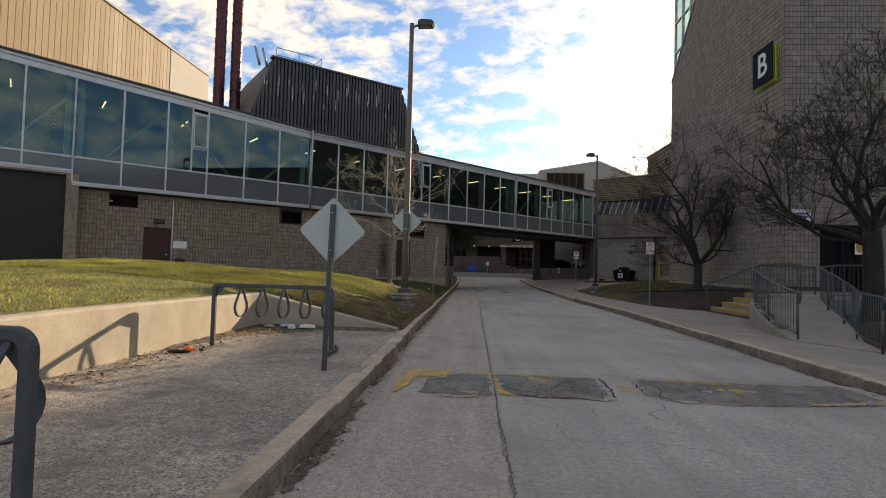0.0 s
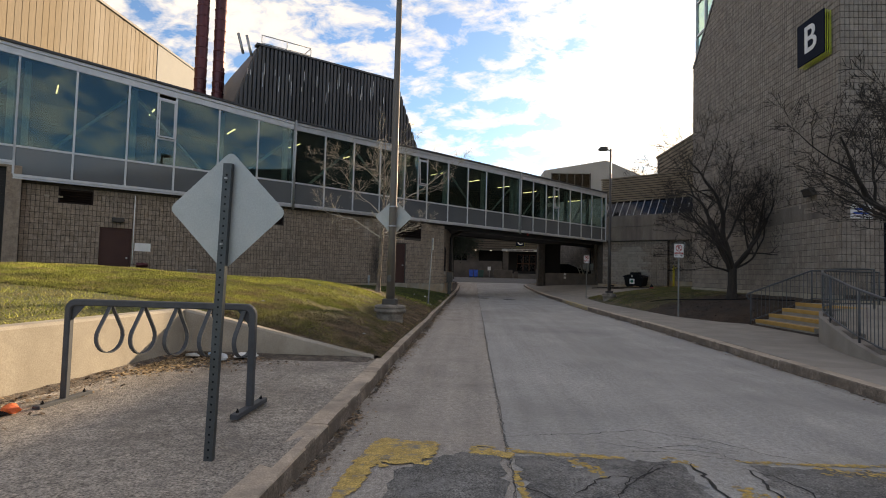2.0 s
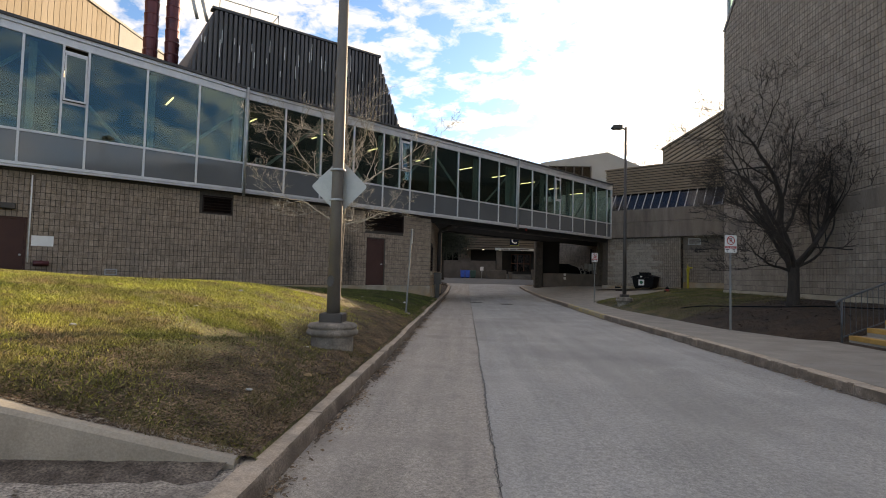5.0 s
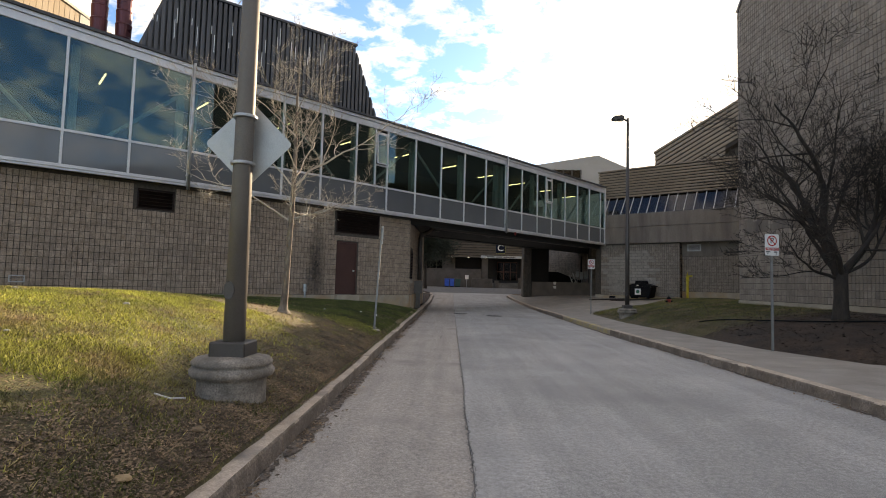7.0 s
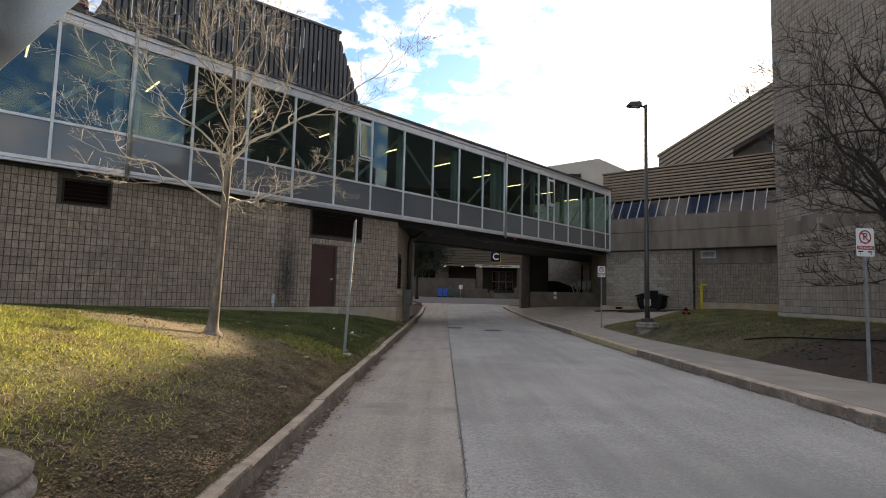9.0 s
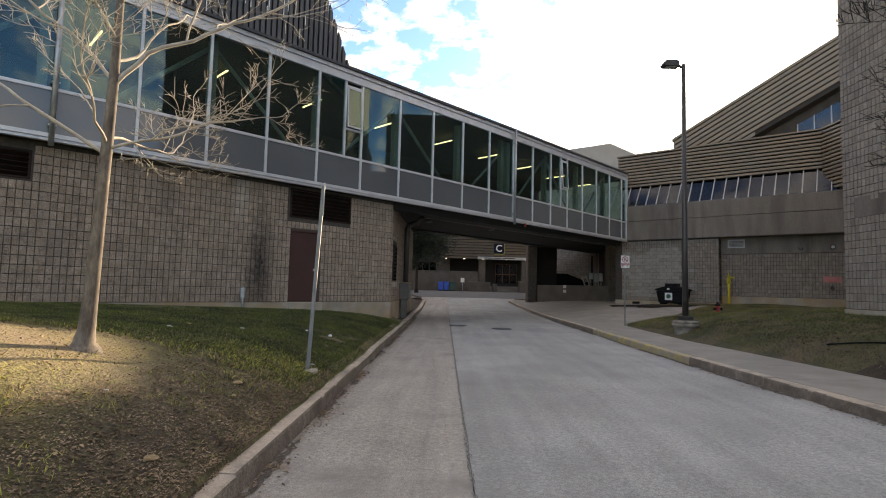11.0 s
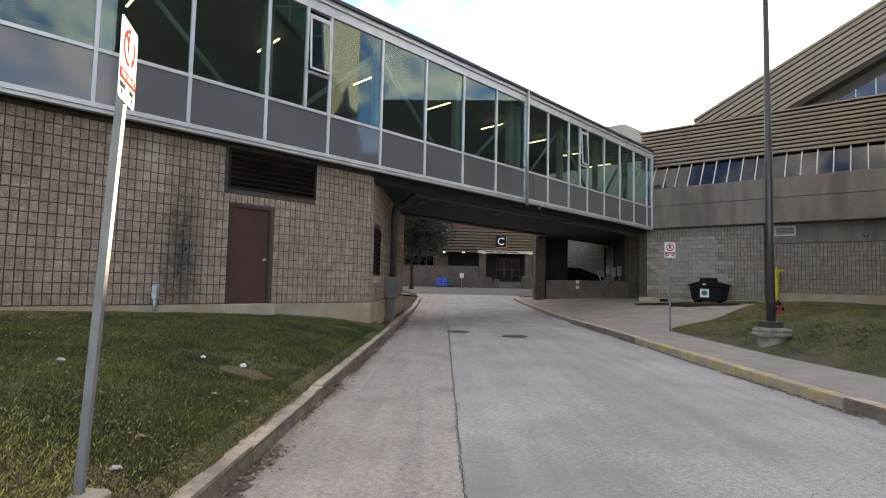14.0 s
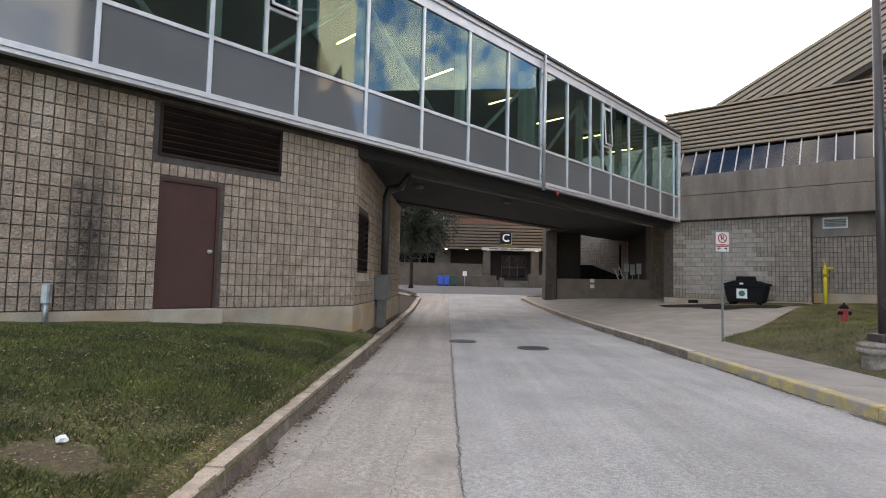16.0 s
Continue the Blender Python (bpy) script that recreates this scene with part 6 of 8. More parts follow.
    ob = part(name, bm, material, parent)
    if not parent:
        structure(ob, label, category)
    return ob


def crack(points, width, seed, parent=None):
    """A ragged dark crack, wider and narrower along its way."""
    rnd = random.Random(seed)
    pts = []
    for p, q in zip(points, points[1:]):
        k = max(2, int(math.dist(p, q) / 0.05))
        for j in range(k):
            f = j / k
            pts.append((p[0] + (q[0] - p[0]) * f + rnd.uniform(-0.024, 0.024), p[1] + (q[1] - p[1]) * f + rnd.uniform(-0.024, 0.024)))
    pts.append(points[-1])
    bm = bmesh.new()
    prev = None
    for i, p in enumerate(pts):
        a, b = pts[max(0, i - 1)], pts[min(len(pts) - 1, i + 1)]
        d = Vector((b[0] - a[0], b[1] - a[1])).normalized()
        nrm = Vector((-d.y, d.x))
        w = width * rnd.uniform(0.35, 1.2) * min(1.0, 0.25 + min(i, len(pts) - 1 - i) / 4)
        row = [bm.verts.new((p[0] + nrm.x * s * w, p[1] + nrm.y * s * w, road_top(p[0], p[1]) + 0.0048)) for s in (1, -1)]
        if prev:
            bm.faces.new((prev[0], prev[1], row[1], row[0]))
        prev = row
    for f in bm.faces:
        f.normal_update()
        if f.normal.z < 0:
            f.normal_flip()
    return bm


decal("asphalt_patch", [(-0.22, 6.5), (0.06, 6.86), (0.52, 7.02), (0.54, 5.98), (-0.02, 5.95), (-0.3, 6.02)], 0.003, M_ROAD_DARK,
                "dark crumbling asphalt patch of the worn speed hump", "asphalt patch", 0.045, 3)
decal("asphalt_patch", [(0.66, 6.95), (1.87, 6.97), (1.91, 6.28), (1.77, 5.96), (1.18, 6.0), (0.68, 6.0)], 0.003, M_ROAD_DARK,
      "dark crumbling asphalt patch of the worn speed hump", "asphalt patch", 0.045, 4)
decal("asphalt_patch", [(2.42, 6.95), (3.83, 7.0), (5.0, 7.05), (5.05, 6.35), (3.9, 6.05), (3.1, 5.95), (2.33, 6.18)], 0.003, M_ROAD_DARK,
      "dark crumbling asphalt patch of the worn speed hump", "asphalt patch", 0.045, 5)
def flecks(points, width, count, seed, big=0.07):
    """What is left of a painted line: ragged flakes, thick in places."""
    rnd = random.Random(seed)
    bm = bmesh.new()
    for _ in range(count * 3):
        f = rnd.random() * (len(points) - 1)
        i = min(len(points) - 2, int(f))
        f -= i
        x = points[i][0] + (points[i + 1][0] - points[i][0]) * f
        y = points[i][1] + (points[i + 1][1] - points[i][1]) * f + rnd.gauss(0, width)
        if noise.noise((x * 3.6, y * 3.6, seed)) + rnd.uniform(-0.4, 0.4) < -0.16:
            continue
        r = big * rnd.uniform(0.12, 0.55)
        k = rnd.randint(5, 8)
        bm.faces.new([bm.verts.new((x + 1.5 * r * rnd.uniform(0.5, 1.1) * math.cos(2 * math.pi * q / k), y + r * rnd.uniform(0.5, 1.1) * math.sin(2 * math.pi * q / k), 0.0)) for q in range(k)])
    for v in bm.verts:
        v.co.z = road_top(v.co.x, v.co.y) + 0.0042
    for q, f in enumerate(bm.faces):
        for v in f.verts:
            v.co.z += 0.000002 * q
    return bm


for pts, w, n, big in (([(-0.55, 6.25), (-0.42, 7.1)], 0.10, 520, 0.085), ([(-0.5, 6.3), (-0.33, 7.1)], 0.08, 360, 0.08), ([(-0.5, 6.85), (0.0, 7.0)], 0.12, 620, 0.075), ([(0.3, 7.05), (0.62, 7.0)], 0.06, 90, 0.055),
                       ([(0.64, 7.05), (1.5, 7.0)], 0.022, 200, 0.045), ([(1.05, 6.85), (1.25, 6.65)], 0.05, 24, 0.05), ([(0.62, 6.5), (0.68, 6.1), (0.8, 5.98)], 0.05, 60, 0.055),
                       ([(0.2, 6.1), (0.4, 6.08)], 0.04, 14, 0.05), ([(1.8, 7.0), (2.0, 6.9)], 0.05, 16, 0.05), ([(2.1, 6.4), (2.35, 6.3)], 0.06, 22, 0.05), ([(1.1, 5.98), (1.75, 5.95)], 0.03, 14, 0.035),
                       ([(2.4, 7.05), (3.2, 7.1), (4.9, 7.25)], 0.02, 230, 0.04), ([(2.9, 6.9), (3.9, 6.95)], 0.06, 60, 0.05), ([(3.3, 6.55), (3.6, 6.5)], 0.05, 20, 0.05),
                       ([(2.9, 6.0), (4.0, 6.08), (5.15, 6.3)], 0.02, 150, 0.04)):
    structure(part("yellow_paint_mark", flecks(pts, w, n, 20 + n, big), M_YELLOW), "flaking yellow paint on the worn speed hump", "road marking")
CRACKS = [
    ([(0.26, 5.7), (0.43, 5.79), (0.58, 5.97)], 0.012), ([(0.63, 5.99), (0.73, 5.97), (1.17, 5.96), (1.53, 5.95), (1.76, 5.92)], 0.028),
    ([(1.96, 7.0), (1.98, 6.51), (1.95, 5.99)], 0.024), ([(0.64, 7.56), (1.36, 7.75), (1.9, 7.95), (2.47, 7.71), (2.95, 7.21), (3.0, 6.94)], 0.009),
    ([(0.63, 6.36), (0.94, 6.15), (1.23, 6.21), (1.46, 6.62)], 0.014), ([(2.36, 6.9), (2.34, 6.51), (2.35, 6.22)], 0.018),
    ([(0.63, 5.68), (0.97, 5.58), (1.42, 5.51)], 0.006), ([(1.76, 5.92), (1.86, 6.28), (1.99, 6.27)], 0.014), ([(1.58, 7.71), (1.94, 7.42), (2.34, 7.36), (2.45, 6.96)], 0.006),
    ([(0.94, 6.15), (1.28, 6.32), (1.71, 6.86)], 0.009), ([(2.33, 6.18), (2.66, 5.95), (3.16, 5.9), (4.0, 6.0), (5.0, 6.18)], 0.016),
    ([(0.75, 5.4), (1.1, 4.9), (1.2, 4.3)], 0.004), ([(1.6, 5.2), (2.2, 4.7), (2.3, 4.2)], 0.004), ([(-0.85, 25.4), (-0.6, 26.9), (-0.62, 29.0), (-0.35, 31.5), (-0.4, 34)], 0.0035),
    ([(0.15, 23.6), (0.2, 25.2), (0.1, 26.9), (0.25, 28.5)], 0.0025), ([(0.3, 19.5), (0.42, 20.6), (0.38, 22.0)], 0.002),
    ([(1.2, 21.5), (2.6, 23.4), (4.6, 24.6)], 0.002),
    ([(0.64, 6.05), (0.9, 6.02), (1.15, 5.93), (1.45, 5.99), (1.8, 5.88), (1.92, 5.95)], 0.034), ([(-0.1, 5.86), (0.2, 5.78), (0.42, 5.92), (0.6, 5.98)], 0.02),
    ([(1.0, 6.3), (1.2, 6.55), (1.5, 6.6), (1.8, 6.9)], 0.012), ([(1.2, 6.2), (1.5, 6.28), (1.85, 6.3)], 0.012), ([(1.5, 7.2), (1.9, 7.3), (2.4, 7.1)], 0.008),
    ([(1.4, 7.5), (1.8, 7.4), (2.2, 7.55), (2.6, 7.4)], 0.007), ([(0.9, 5.9), (1.0, 5.6), (1.3, 5.4)], 0.006), ([(1.5, 5.9), (1.6, 5.5), (1.55, 5.2)], 0.006),
    ([(2.4, 6.85), (2.6, 6.5), (2.5, 6.2), (2.7, 5.9)], 0.016), ([(2.35, 6.0), (2.4, 5.7), (2.1, 5.4), (2.2, 5.1)], 0.008), ([(0.62, 4.6), (1.0, 4.4), (1.9, 4.45), (2.6, 4.2)], 0.004),
    ([(3.1, 6.85), (3.4, 6.5), (3.5, 6.1)], 0.008), ([(2.9, 6.05), (3.3, 6.1), (3.8, 6.02), (4.4, 6.1), (5.1, 6.22)], 0.02),
]
# the crumbling edge of the long joint
for s, w, mm, lab in ((-0.006, 0.0065, M_ROAD_DARK, "crumbling dark edge of the long road joint"), (0.0, 0.0022, M_CRACK, "open tar joint along the road")):
    bm = crack([(SEAM + s + wiggle(y), y) for y in range(-3, 42)], w, 90 + int(w * 1000))
    for v in bm.verts:
        v.co.z += -0.002 if mm is M_ROAD_DARK else 0.0
    structure(part("road_joint", bm, mm), lab, "road joint")
for k, (pts, w) in enumerate(CRACKS):
    bm = crack(pts, w * 0.6, 60 + k)
    structure(part("road_crack", bm, M_CRACK), "thin dark crack in the asphalt", "crack")


# dirt washed against the kerbs
rnd = random.Random(44)
for line, side in ((KERB_L, 1), (KERB_R, -1)):
    y = -3.0
    k = 0
    while y < 40:
        e = y + rnd.uniform(1.2, 3.5)
        w = rnd.uniform(0.025, 0.075)
        bm = crack([(lerp_line(line, q) + side * (0.012 + w * 0.8), q) for q in steps(y, e, 0.5)], w, 300 + k + side)
        structure(part("gutter_dirt", bm, M_GUTTER), "dark crumbly dirt washed against the kerb", "dirt")
        y = e + rnd.uniform(0.0, 0.9)
        k += 1


# round storm drain grates
def drain(x, y, w, d, label):
    t = thing("storm_drain", (x, y, road_z(y)), label, "drain", "storm drains", "structure")
    z = road_top(x, y) + 0.010
    R = w / 2
    k = 28
    bm = bmesh.new()
    ring = [[bm.verts.new((x + r * math.cos(2 * math.pi * i / k), y + r * math.sin(2 * math.pi * i / k), zz)) for i in range(k)]
            for r, zz in ((R + 0.03, z - 0.03), (R + 0.025, z + 0.004), (R - 0.015, z + 0.004), (R - 0.02, z - 0.03))]
    for a, b in zip(ring, ring[1:]):
        for i in range(k):
            bm.faces.new((a[i], a[(i + 1) % k], b[(i + 1) % k], b[i]))
    bmesh.ops.recalc_face_normals(bm, faces=bm.faces)
    part("grate_frame", bm, M_FRAME_DARK, t)
    bm = bmesh.new()
    bm.faces.new([bm.verts.new((x + (R - 0.01) * math.cos(2 * math.pi * i / k), y + (R - 0.01) * math.sin(2 * math.pi * i / k), z - 0.004)) for i in range(k)])
    part("grate_pit", bm, M_CRACK, t)
    for i in range(11):
        dx = -R + 2 * R * (i + 0.5) / 11
        h = math.sqrt(max(0.001, (R - 0.02) ** 2 - dx * dx))
        bm = bmesh.new()
        box(bm, x + dx - 0.014, x + dx + 0.014, y - h, y + h, z - 0.003, z + 0.004)
        part("grate_bar", bm, M_STEEL_DULL, t)


drain(0.89, 35.75, 0.62, 0.62, "round iron storm drain grate set in the asphalt")
drain(2.43, 34.75, 0.66, 0.66, "iron storm drain grate set in the asphalt")


# ---------------------------------------------------------------- signs and posts
def perforated_post(t, x, y, z0, z1, mat, w=0.05):
    bm = bmesh.new()
    box(bm, x - w / 2, x + w / 2, y - 0.02, y - 0.014, z0, z1)
    box(bm, x - w / 2, x - w / 2 + 0.006, y - 0.0139, y + 0.02, z0, z1)
    box(bm, x + w / 2 - 0.006, x + w / 2, y - 0.0139, y + 0.02, z0, z1)
    p = part("post", bm, mat, t)
    bm = bmesh.new()
    z = z0 + 0.06
    while z < z1 - 0.03:
        box(bm, x - 0.006, x + 0.006, y - 0.0215, y - 0.0203, z - 0.006, z + 0.006)
        z += 0.05
    tagged(part("perforation", bm, M_BLACK, p), kind="stuff")
    return p


def rounded_square(half, r, steps_=5):
    out = []
    for cx, cy, a0 in ((half - r, half - r, 0), (-half + r, half - r, 90), (-half + r, -half + r, 180), (half - r, -half + r, 270)):
        for k in range(steps_ + 1):
            a = radians(a0 + 90 * k / steps_)
            out.append((cx + r * math.cos(a), cy + r * math.sin(a)))
    return out


def diamond_plate(t, x, y, z, diag, label):
    bm = bmesh.new()
    half = diag / 2 / math.sqrt(2)
    out = [((px - py) * math.sqrt(0.5), (px + py) * math.sqrt(0.5)) for px, py in rounded_square(half, 0.045)]
    prism(bm, out, Matrix.Translation((x, y, z)), 0.003)
    bmesh.ops.recalc_face_normals(bm, faces=bm.faces)
    return part("plate", bm, M_SIGNBACK, t, label)


dsign = thing("diamond_sign", (-1.45, 6.22, 0.16), "back of a grey diamond road sign on a perforated post", "road sign")
perforated_post(dsign, -1.45, 6.22, 0.12, 2.16, M_POST, 0.058)
diamond_plate(dsign, -1.45, 6.245, 1.84, 0.83, "bare grey aluminium plate")
for zz in (1.6, 2.05):
    bm = bmesh.new()
    lathe(bm, [(0.012, 0), (0.012, 0.008), (0.006, 0.012)], (-1.45, 6.19, zz), 8)
    part("bolt", bm, M_STEEL, dsign)

dsign.rotation_euler = (0, radians(1.3), 0)


def no_parking(name, x, y, ground, top, yaw, label, lean=0.0, w=0.34, h=0.47, channel=True):
    t = thing(name, (x, y, ground), label, "road sign", "no parking signs")
    bm = bmesh.new()
    for a, b, c, d in ((-0.022, 0.022, -0.006, 0.0), (-0.022, -0.017, 0.0001, 0.025), (0.017, 0.022, 0.0001, 0.025)):
        box(bm, a, b, c, d, ground - 0.05, top - 0.03, m=Matrix.Translation((x, y, 0)) @ Matrix.Shear("XY", 4, (lean, 0)) if lean else Matrix.Translation((x, y, 0)) @ pose(0, 0, 0, 0, 0, yaw))
    part("post", bm, M_STEEL_WORN, t)
    m = Matrix.Translation((x + lean * top, y, top - h / 2)) @ pose(0, 0, 0, 0, 0, yaw) @ Matrix.Translation((0, -0.012, 0))
    bm = bmesh.new()
    out = []
    r = 0.03
    for cx, cz, a0 in ((w / 2 - r, h / 2 - r, 0), (-w / 2 + r, h / 2 - r, 90), (-w / 2 + r, -h / 2 + r, 180), (w / 2 - r, -h / 2 + r, 270)):
        for k in range(5):
            a = radians(a0 + 22.5 * k)
            out.append((cx + r * math.cos(a), cz + r * math.sin(a)))
    prism(bm, out, m, 0.003)
    bmesh.ops.recalc_face_normals(bm, faces=bm.faces)
    plate = part("sign_plate", bm, M_SIGN_WHITE, t, "white plate with a red no parking ring")
    # ring, bar and band
    bm = bmesh.new()
    zc, ro, ri = h * 0.19, w * 0.34, w * 0.27
    k = 32
    a = [bm.verts.new(m @ Vector((ro * math.cos(2 * math.pi * i / k), -0.0022, zc + ro * math.sin(2 * math.pi * i / k)))) for i in range(k)]
    b = [bm.verts.new(m @ Vector((ri * math.cos(2 * math.pi * i / k), -0.0022, zc + ri * math.sin(2 * math.pi * i / k)))) for i in range(k)]
    for i in range(k):
        bm.faces.new((a[i], a[(i + 1) % k], b[(i + 1) % k], b[i]))
    mm = m @ Matrix.Translation((0, 0, zc)) @ pose(0, 0, 0, 0, 45, 0)
    box(bm, -ri, ri, -0.0024, -0.0012, -0.011, 0.011, m=mm)
    part("red_ring", bm, M_SIGN_RED, plate)
    bm = bmesh.new()
    box(bm, -w * 0.46, w * 0.46, -0.0022, -0.0011, -h * 0.26, -h * 0.13, m=m)
    part("red_band", bm, M_SIGN_RED, plate)
    letters("letter", "P", w * 0.5, m @ Matrix.Translation((0, -0.0012, zc)), M_SIGN_BLACK, plate, 0.0004)
    letters("band_text", "FIRE ROUTE", w * 0.145, m @ Matrix.Translation((0, -0.0030, -h * 0.195)), M_SIGN_WHITE, plate, 0.0004)
    bm = bmesh.new()
    for sx, sz, ww in ((-0.28, -0.33, 0.3), (0.25, -0.33, 0.22), (-0.3, -0.41, 0.06), (0.3, -0.41, 0.06)):
        box(bm, w * (sx - ww / 2), w * (sx + ww / 2), -0.0022, -0.0011, h * sz - 0.012, h * sz + 0.012, m=m)
    part("text_bar", bm, M_SIGN_BLACK, plate)
    return t


no_parking("no_parking_sign", -1.417, 22.62, mound(-1.417, 22.62), 2.76, 106.0, "leaning no parking sign on a steel channel post in the lawn", lean=0.045, w=0.29, h=0.43)
no_parking("no_parking_sign", 7.36, 21.6, 0.2, 2.69, 8.0, "no parking sign on a steel channel post by the pavement")
no_parking("no_parking_sign", 7.12, 35.65, 0.17, 2.79, 6.0, "no parking sign on a steel channel post by the driveway")
bm = bmesh.new()
box(bm, -1.46, -1.28, 22.52, 22.72, mound(-1.38, 22.62) - 0.05, mound(-1.38, 22.62) + 0.03, bevel=0.02)
structure(part("post_footing", bm, M_CONCRETE), "small concrete footing in the lawn", "footing")


# ---------------------------------------------------------------- cycle racks
def cycle_rack(at, length, label):
    x0, y0, z0 = at
    t = thing("cycle_rack", at, label, "bicycle rack", "cycle racks")
    H = 0.95
    # one square tube bent over both legs
    hw, rb = length / 2 - 0.03, 0.075
    way = [(x0 - hw, z0 + 0.045)]
    for cx, a0 in ((x0 - hw + rb, 180), (x0 + hw - rb, 90)):
        way += [(cx + rb * math.cos(radians(a0 - 15 * q)), z0 + H - 0.03 - rb + rb * math.sin(radians(a0 - 15 * q))) for q in range(7)]
    way.append((x0 + hw, z0 + 0.045))
    bm = bmesh.new()
    rows = []
    for q, (px, pz) in enumerate(way):
        pa, pb = way[max(0, q - 1)], way[min(len(way) - 1, q + 1)]
        d = Vector((pb[0] - pa[0], 0, pb[1] - pa[1])).normalized()
        nn = Vector((-d.z, 0, d.x)) * 0.03
        c = Vector((px, y0, pz))
        rows.append([bm.verts.new(c + nn * f + Vector((0, g * 0.03, 0))) for f, g in ((1, -0.7), (1, 0.7), (0.7, 1), (-0.7, 1), (-1, 0.7), (-1, -0.7), (-0.7, -1), (0.7, -1))])
    for ra, rc in zip(rows, rows[1:]):
        for q in range(8):
            bm.faces.new((ra[q], ra[(q + 1) % 8], rc[(q + 1) % 8], rc[q]))
    bmesh.ops.recalc_face_normals(bm, faces=bm.faces)
    part("bent_frame", bm, M_RACK, t)
    for s in (-1, 1):
        x = x0 + s * (length / 2 - 0.03)
        bm = bmesh.new()
        box(bm, x - 0.035, x + 0.035, y0 - 0.32, y0 + 0.32, z0, z0 + 0.044, bevel=0.005)
        foot = part("foot_channel", bm, M_RACK, t)
        for yy in (-0.25, 0.25):
            bm = bmesh.new()
            lathe(bm, [(0.014, 0), (0.014, 0.012), (0.007, 0.02), (0.007, 0.03)], (x, y0 + yy, z0 + 0.045), 8)
            part("bolt", bm, M_BLACK, foot)
        bm = bmesh.new()
        xs = x - s * 0.03
        prism(bm, [(0, 0), (-s * 0.12, 0), (0, -0.14)], Matrix.Translation((xs, y0 - 0.004, z0 + H - 0.061)), 0.008)
        part("gusset", bm, M_RACK, t)
    for k in range(5):
        cx = x0 + (k - 2) * 0.315 + 0.16
        pts = []
        top = z0 + H - 0.06
        r, zc = 0.145, top - 0.275
        pts.append((cx - 0.012, top))
        for j in range(17):
            a = radians(150 + (390 - 150) * j / 16)
            pts.append((cx + r * math.cos(a), zc + r * math.sin(a)))
        pts.append((cx + 0.012, top))
        bm = bmesh.new()
        rows = []
        for i, (px, pz) in enumerate(pts):
            a, b = pts[max(0, i - 1)], pts[min(len(pts) - 1, i + 1)]
            d = Vector((b[0] - a[0], 0, b[1] - a[1])).normalized()
            nn = Vector((-d.z, 0, d.x)) * 0.005
            c = Vector((px - cx, 0, pz))
            rows.append([bm.verts.new(Matrix.Translation((cx, y0, 0)) @ pose(0, 0, 0, 0, 0, 80) @ (c + nn * i2 + Vector((0, j2, 0)))) for i2, j2 in ((1, -0.02), (1, 0.02), (-1, 0.02), (-1, -0.02))])
        for a, b in zip(rows, rows[1:]):
            for i in range(4):
                bm.faces.new((a[i], a[(i + 1) % 4], b[(i + 1) % 4], b[i]))
        bmesh.ops.recalc_face_normals(bm, faces=bm.faces)
        part("hanging_loop", bm, M_RACK, t, "teardrop loop of flat steel")
    return t


rack = cycle_rack((-2.56, 7.42, 0.175), 1.80, "grey steel cycle rack with five teardrop loops")
copy_thing(rack, Matrix.Translation((-2.40, 2.0, 0.175)))


# ---------------------------------------------------------------- street lamps
def street_lamp(x, y, ground, top, arm, mat, label, r0=0.099, r1=0.065):
    t = thing("street_lamp", (x, y, ground), label, "street lamp", "street lamps")
    bm = bmesh.new()
    lathe(bm, [(0.305, -0.25), (0.308, 0.0), (0.305, 0.20), (0.315, 0.225), (0.36, 0.24), (0.375, 0.265), (0.375, 0.295), (0.355, 0.32), (0.335, 0.33), (0.355, 0.343), (0.36, 0.37),
               (0.33, 0.40), (0.22, 0.42), (0.12, 0.425)], (x, y, ground), 36)
    base = part("concrete_base", bm, M_LAMP_BASE, t, "moulded round concrete base")
    for f in base.data.polygons:
        f.use_smooth = True
    bm = bmesh.new()
    box(bm, x - 0.165, x + 0.165, y - 0.165, y + 0.165, ground + 0.40, ground + 0.55, bevel=0.012)
    part("base_cover", bm, M_LAMP_DARK, t, "dark square base cover")
    bm = bmesh.new()
    tube(bm, [(x, y, ground + 0.53), (x, y, ground + 2.5), (x, y, top)], [r0, r0 * 0.88, r1], 16)
    part("pole", bm, mat, t)
    bm = bmesh.new()
    s = 1 if arm > 0 else -1
    tube(bm, [(x, y, top - 0.12), (x + s * 0.12, y, top - 0.06), (x + arm * 0.45, y, top - 0.04)], 0.035, 8)
    part("arm", bm, M_LAMP_DARK, t)
    bm = bmesh.new()
    prof = [(0, -0.10), (0.42, -0.09), (0.47, -0.03), (0.40, 0.06), (0.08, 0.08), (0, 0.04)]
    prism(bm, [(s * px, pz) for px, pz in prof], Matrix.Translation((x + s * 0.18, y - 0.14, top)), 0.28)
    bmesh.ops.recalc_face_normals(bm, faces=bm.faces)
    head = part("lamp_head", bm, M_LAMP_DARK, t, "flat shoebox lamp head")
    bm = bmesh.new()
    box(bm, min(x + s * 0.24, x + s * 0.54), max(x + s * 0.24, x + s * 0.54), y - 0.1, y + 0.1, top - 0.112, top - 0.101)
    part("lens", bm, M_SIGNBACK, head)
    bm = bmesh.new()
    lathe(bm, [(0.03, 0), (0.03, 0.05), (0.015, 0.06)], (x + s * 0.27, y, top + 0.07), 10)
    part("photocell", bm, M_LAMP_DARK, head)
    bm = bmesh.new()
    prism(bm, [(0.05 * math.cos(2 * math.pi * i / 20), 0.085 * math.sin(2 * math.pi * i / 20)) for i in range(20)], Matrix.Translation((x - 0.03, y - r0 - 0.006, ground + 1.02)), 0.05)
